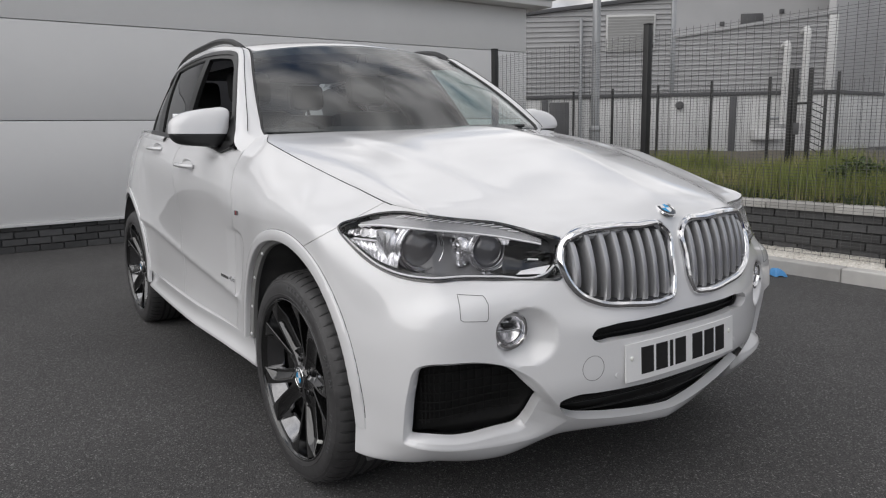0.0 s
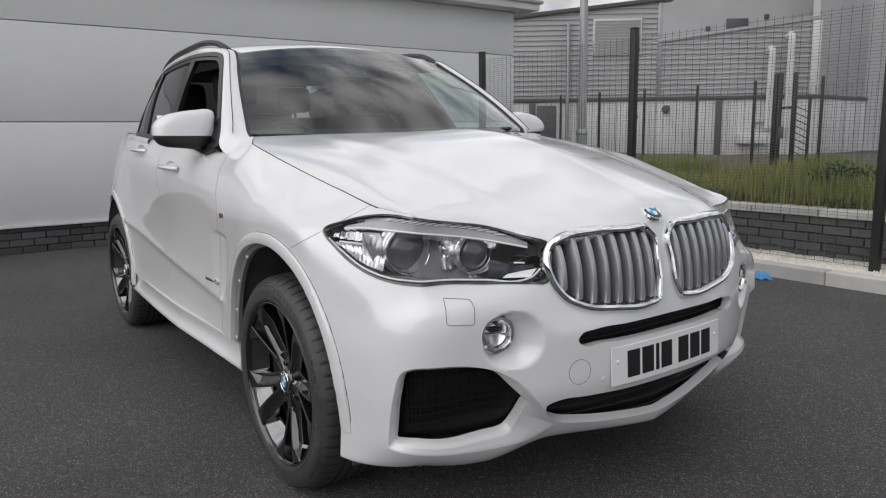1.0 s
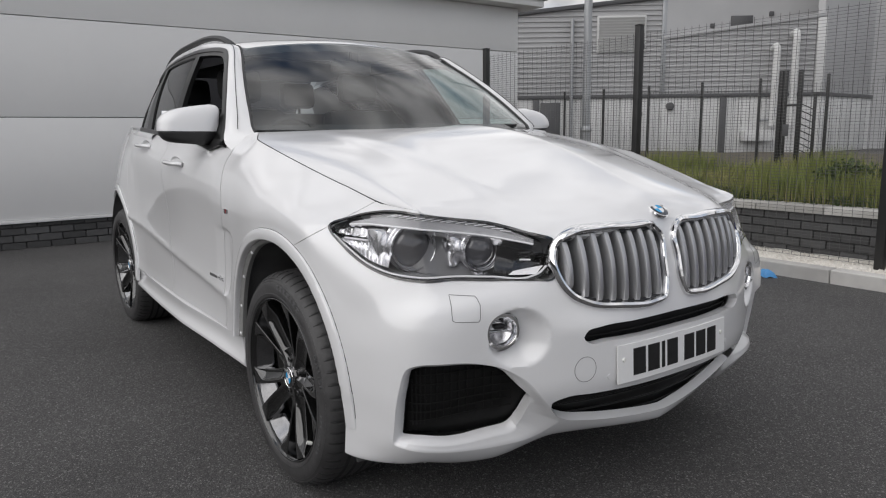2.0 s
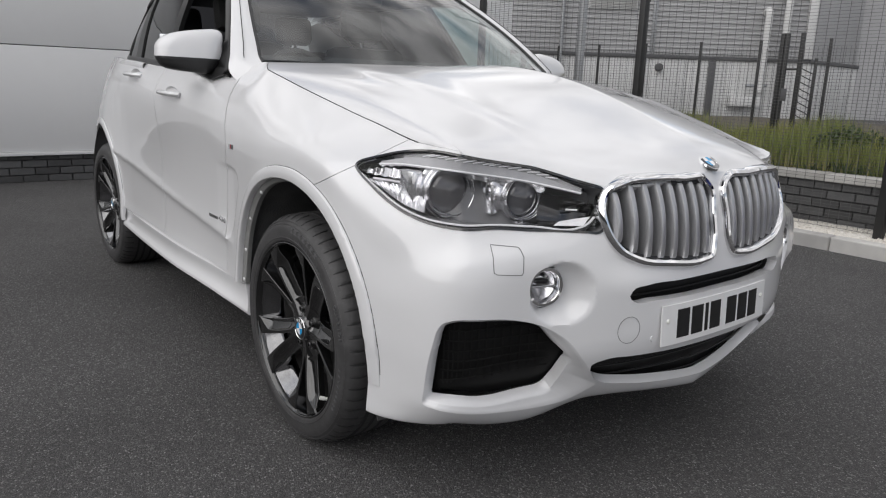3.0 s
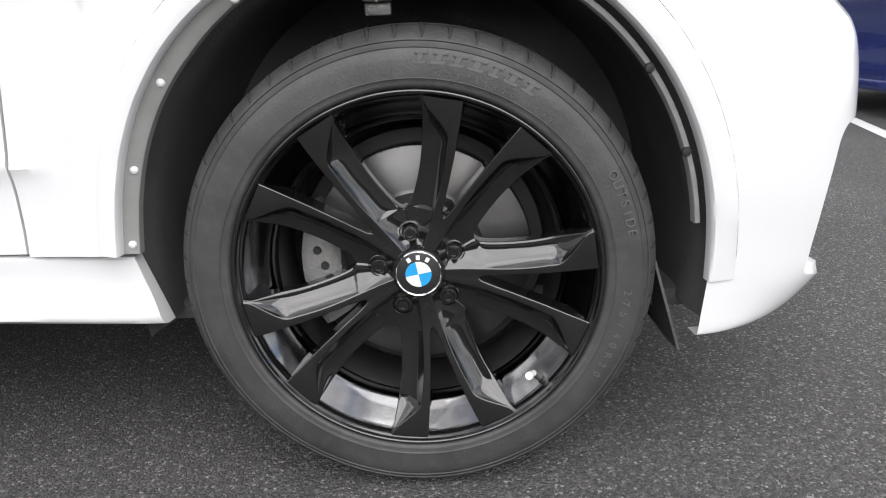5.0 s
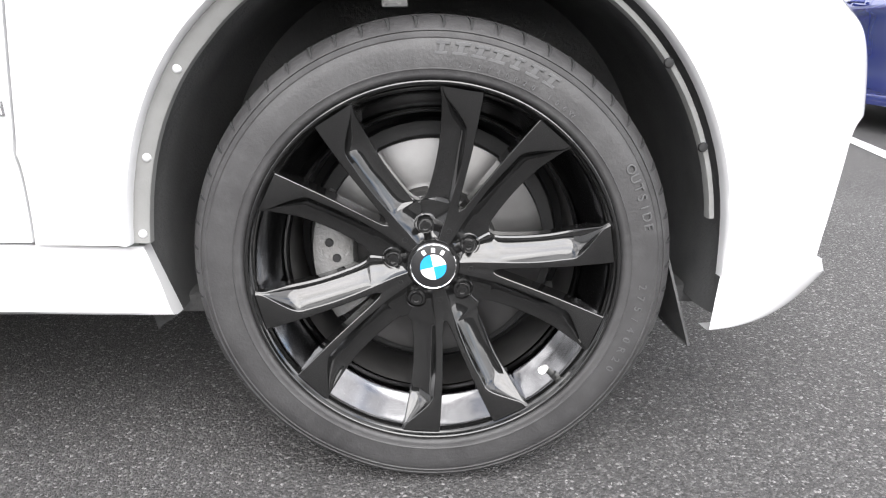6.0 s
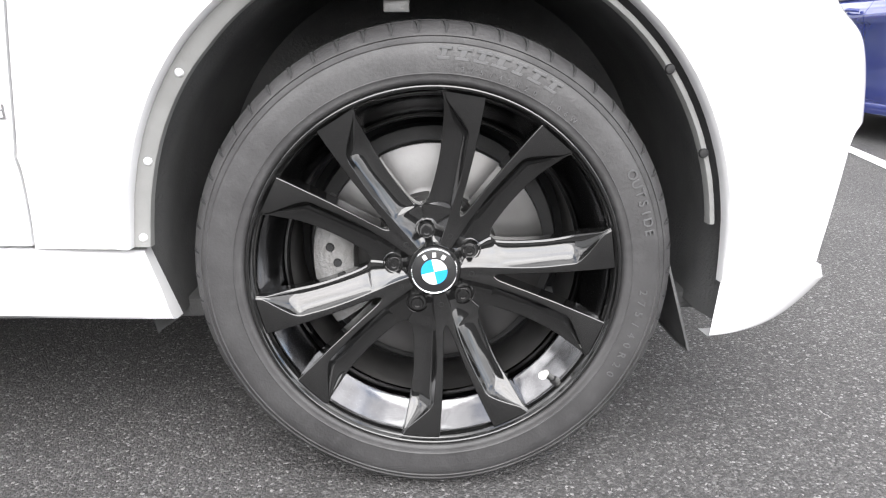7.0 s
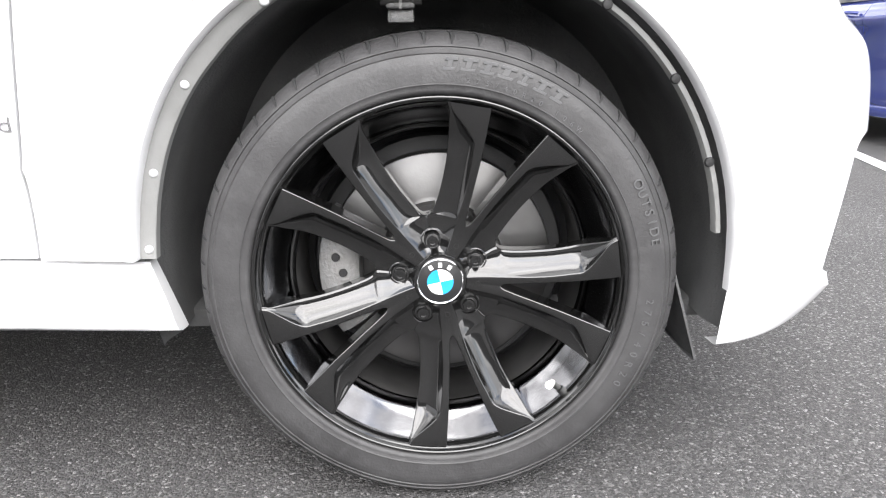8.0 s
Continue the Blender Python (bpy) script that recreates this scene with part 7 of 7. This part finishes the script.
# ---- the blue car in the next bay ----
def blue_car():
    c = thing("blue_car", (0, 0, 0), "dark blue saloon car parked in the next bay", "car")
    c.matrix_world = Matrix.Translation((4.02, 3.35, 0)) @ pose(0, 0, 0, 0, 0, 90)
    L = [(2.25, 0.55, 0.45, 0.78), (2.12, 0.78, 0.30, 0.82), (1.6, 0.88, 0.25, 0.93), (0.9, 0.90, 0.24, 0.985), (0.0, 0.90, 0.24, 0.99), (-0.9, 0.90, 0.24, 1.00), (-1.6, 0.88, 0.26, 1.02), (-2.05, 0.80, 0.32, 1.02), (-2.2, 0.6, 0.45, 0.98)]
    xs = np.linspace(2.25, -2.2, 90)
    K = curve([-l[0] for l in L], [l[1:] for l in L], -xs, True)
    rows = []
    for x, (w, z0, z1) in zip(xs, K):
        h = z1 - z0
        prof = [(0.80, 0.0), (0.965, 0.03), (0.985, 0.12), (0.955, 0.22), (0.965, 0.40), (0.975, 0.60), (0.98, 0.74), (1.0, 0.80), (0.985, 0.86), (0.93, 0.96), (0.86, 1.0)]
        rows.append([(x, w * a, z0 + h * b) for a, b in prof])
    P = np.array(rows)
    Q = P.copy()
    Q[..., 1] *= -1
    for side, G in ((1, P), (-1, Q)):
        def cut(x0, x1, name):
            bm = gridded(G)
            trim(bm, lambda k: k[:, 0] - x0 - 0.003)
            trim(bm, lambda k: x1 - 0.003 - k[:, 0])
            for ax in (1.38, -1.38):
                trim(bm, lambda k: np.hypot(k[:, 0] - ax, k[:, 2] - 0.31) - 0.36)
            flange(bm, 0.012)
            return part(name, bm, BLUE_PAINT, c)
        cut(0.95, 2.3, "wing")
        front = cut(-0.10, 0.95, "door")
        back = cut(-1.12, -0.10, "door")
        cut(-2.3, -1.12, "rear_wing")
        for d, x in ((front, 0.06), (back, -0.92)):
            part("handle", tube(smooth_line([(x - 0.09, side * 0.895, 0.895), (x - 0.06, side * 0.925, 0.90), (x + 0.06, side * 0.925, 0.90), (x + 0.09, side * 0.895, 0.895)], 14), 0.012, 8), BLUE_PAINT, d)
        part("sill", boxed(-1.0, 1.0, side * 0.85 - 0.04, side * 0.85 + 0.04, 0.19, 0.27, 0.02), BLUE_PAINT, c)
    top = np.array([[(x, y * (0.78 if abs(x) < 1.6 else 0.7), z + 0.05 * (1 - y * y)) for y in np.linspace(-1, 1, 21)] for x, z in zip(np.linspace(2.2, -2.15, 60), np.interp(np.linspace(2.2, -2.15, 60), [-2.15, -1.6, -1.1, -0.3, 0.2, 1.0, 2.2], [0.99, 1.06, 1.36, 1.42, 1.40, 1.00, 0.80]))])
    part("roof", gridded(top), BLUE_PAINT, c)
    for side in (-1, 1):
        w = np.array([[(x, side * (0.80 - 0.13 * s), 0.985 + s * max(0.02, z - 1.02)) for s in np.linspace(0, 1, 6)] for x, z in zip(np.linspace(0.95, -1.5, 30), np.interp(np.linspace(0.95, -1.5, 30), [-1.5, -1.1, -0.3, 0.2, 0.95], [1.08, 1.36, 1.42, 1.40, 1.03]))])
        part("side_window", gridded(w), DARK_GLASS, c)
    for x in (1.38, -1.38):
        for side in (-1, 1):
            wh = new("wheel")
            wh.parent = c
            b = revolve([(0.20, -0.10), (0.29, -0.10), (0.312, -0.08), (0.315, 0.08), (0.29, 0.10), (0.20, 0.10)], 40, "y")
            b.transform(Matrix.Translation((x, side * 0.76, 0.315)))
            part("tyre", b, RUBBER, wh)
            b = revolve([(0.0, 0.06 * side), (0.06, 0.07 * side), (0.19, 0.05 * side), (0.205, 0.09 * side), (0.205, -0.09 * side)], 30, "y")
            b.transform(Matrix.Translation((x, side * 0.76, 0.315)))
            part("rim", b, SILVER, wh)
    part("underbody", boxed(-2.0, 2.0, -0.72, 0.72, 0.18, 0.5, 0.02), LINER, c)


blue_car()

# ---- writing on the tyre ----
def ring_text(text, radius, start, step, size, y):
    """Letters round the sidewall; start in degrees from the top, clockwise as seen from outside."""
    for k, ch in enumerate(text):
        if ch == " ":
            continue
        a = radians(90 - (start + k * step))
        o = lettering(ch, size, RUBBER_RAISED)
        o.parent = front_tyre
        o.matrix_basis = pose(0, 0, 0, 0, 0, 0) @ Matrix.Translation((radius * math.cos(a), y, radius * math.sin(a))) @ pose(0, 0, 0, 90, 0, 0) @ pose(0, 0, 0, 0, 0, -(start + k * step))


ring_text("OUTSIDE", 0.312, 62, 2.7, 0.019, -0.1368)
ring_text("275/40R20", 0.304, 95, 3.2, 0.016, -0.1370)
ring_text("275/40R20 106W", 0.2925, 8, 2.5, 0.0095, -0.1374)
# maker's mark as plain slanted bars
lean = Matrix.Identity(4)
lean[0][2] = 0.25
for k, w in enumerate((0.017, 0.020, 0.020, 0.022, 0.015, 0.020, 0.018)):
    a = radians(90 - (3 + k * 4.7))
    m = Matrix.Translation((0.3125 * math.cos(a), -0.1368, 0.3125 * math.sin(a))) @ pose(0, 0, 0, 0, 3 + k * 4.7, 0) @ lean
    b = boxed(-w / 2, w / 2, -0.0006, 0.002, 0.0045, 0.0085, 0.0004, m)
    box(b, -w / 2, w / 2, -0.0006, 0.002, -0.0085, -0.0045, 0.0004, m)
    box(b, -w / 4, w / 6, -0.0006, 0.002, -0.0045, 0.0045, 0.0004, m)
    part("mark_bar", b, RUBBER_RAISED, front_tyre, smooth=0)

# ---- many small pieces ----


def part_mesh(bm):
    me = bpy.data.meshes.new("brick")
    bm.to_mesh(me)
    bm.free()
    return me


BRICKS = []
for k in range(5):
    b = bmesh.new()
    bmesh.ops.create_cube(b, size=1)
    for v in b.verts:
        v.co = Vector((v.co.x * 0.212, (v.co.y - 0.5) * 0.06, v.co.z * 0.064))
        if v.co.y > -0.03:
            v.co += Vector((rng.uniform(-0.002, 0.002), rng.uniform(-0.002, 0.0015), rng.uniform(-0.002, 0.002)))
    bmesh.ops.bevel(b, geom=[e for e in b.edges if all(v.co.y > -0.03 for v in e.verts)], offset=0.003, segments=1, affect="EDGES")
    me = part_mesh(b)
    me.materials.append(BRICK_GREY)
    BRICKS.append(me)


def brick(parent, loc, turn):
    o = new("brick", BRICKS[rng.randrange(5)])
    o.parent = parent
    o.matrix_basis = Matrix.Translation(loc) @ turn
    return o


# plinth under the cladding: three and a half courses, the bricks face the car
for row in range(4):
    z = 0.0 + 0.034 + row * 0.0745
    if z > 0.26:
        continue
    for k in range(27):
        y = -5.2 + 0.2245 * k + (0.112 if row % 2 else 0)
        brick(wall, (-0.016 + rng.uniform(-0.002, 0.002), y, z), pose(0, 0, 0, 0, 0, -90))
# retaining wall
for row in range(6):
    z = 0.02 + row * 0.0745
    for k in range(22):
        x = -3.1 + 0.2245 * k + (0.112 if row % 2 else 0)
        brick(retaining, (x, 0.0 + rng.uniform(-0.002, 0.002), z), pose(0, 0, 0, 0, 0, 180))
me = bpy.data.meshes.new("coping")
b = boxed(-0.298, 0.298, -0.04, 0.24, 0.0, 0.06, 0.006)
b.to_mesh(me)
b.free()
me.materials.append(COPING)
for k in range(14):
    o = new("coping_stone", me)
    o.parent = retaining
    o.location = (-5.9 + 0.604 * k, rng.uniform(-0.003, 0.003), 0.428 + rng.uniform(-0.002, 0.002))
kerb = thing("kerb", (0, KERB_Y, 0), "pale concrete kerb units along the car park", "kerb", kind="structure")
me = bpy.data.meshes.new("kerb_unit")
b = boxed(-0.455, 0.455, 0.0, 0.125, -0.15, 0.105, 0.012)
b.to_mesh(me)
b.free()
me.materials.append(STONE)
for k in range(9):
    o = new("kerb_unit", me)
    o.parent = kerb
    o.location = (-5.4 + 0.915 * k, rng.uniform(-0.002, 0.002), rng.uniform(-0.002, 0.002))
# pale box on the nearer brick pier
tx_box = thing("white_box", (0.02, 6.0, 1.045), "small white box lying on a brick pier", "box")
part("shell", boxed(-0.09, 0.09, -0.06, 0.06, 0.0, 0.035, 0.006), SHED_PALE, tx_box)
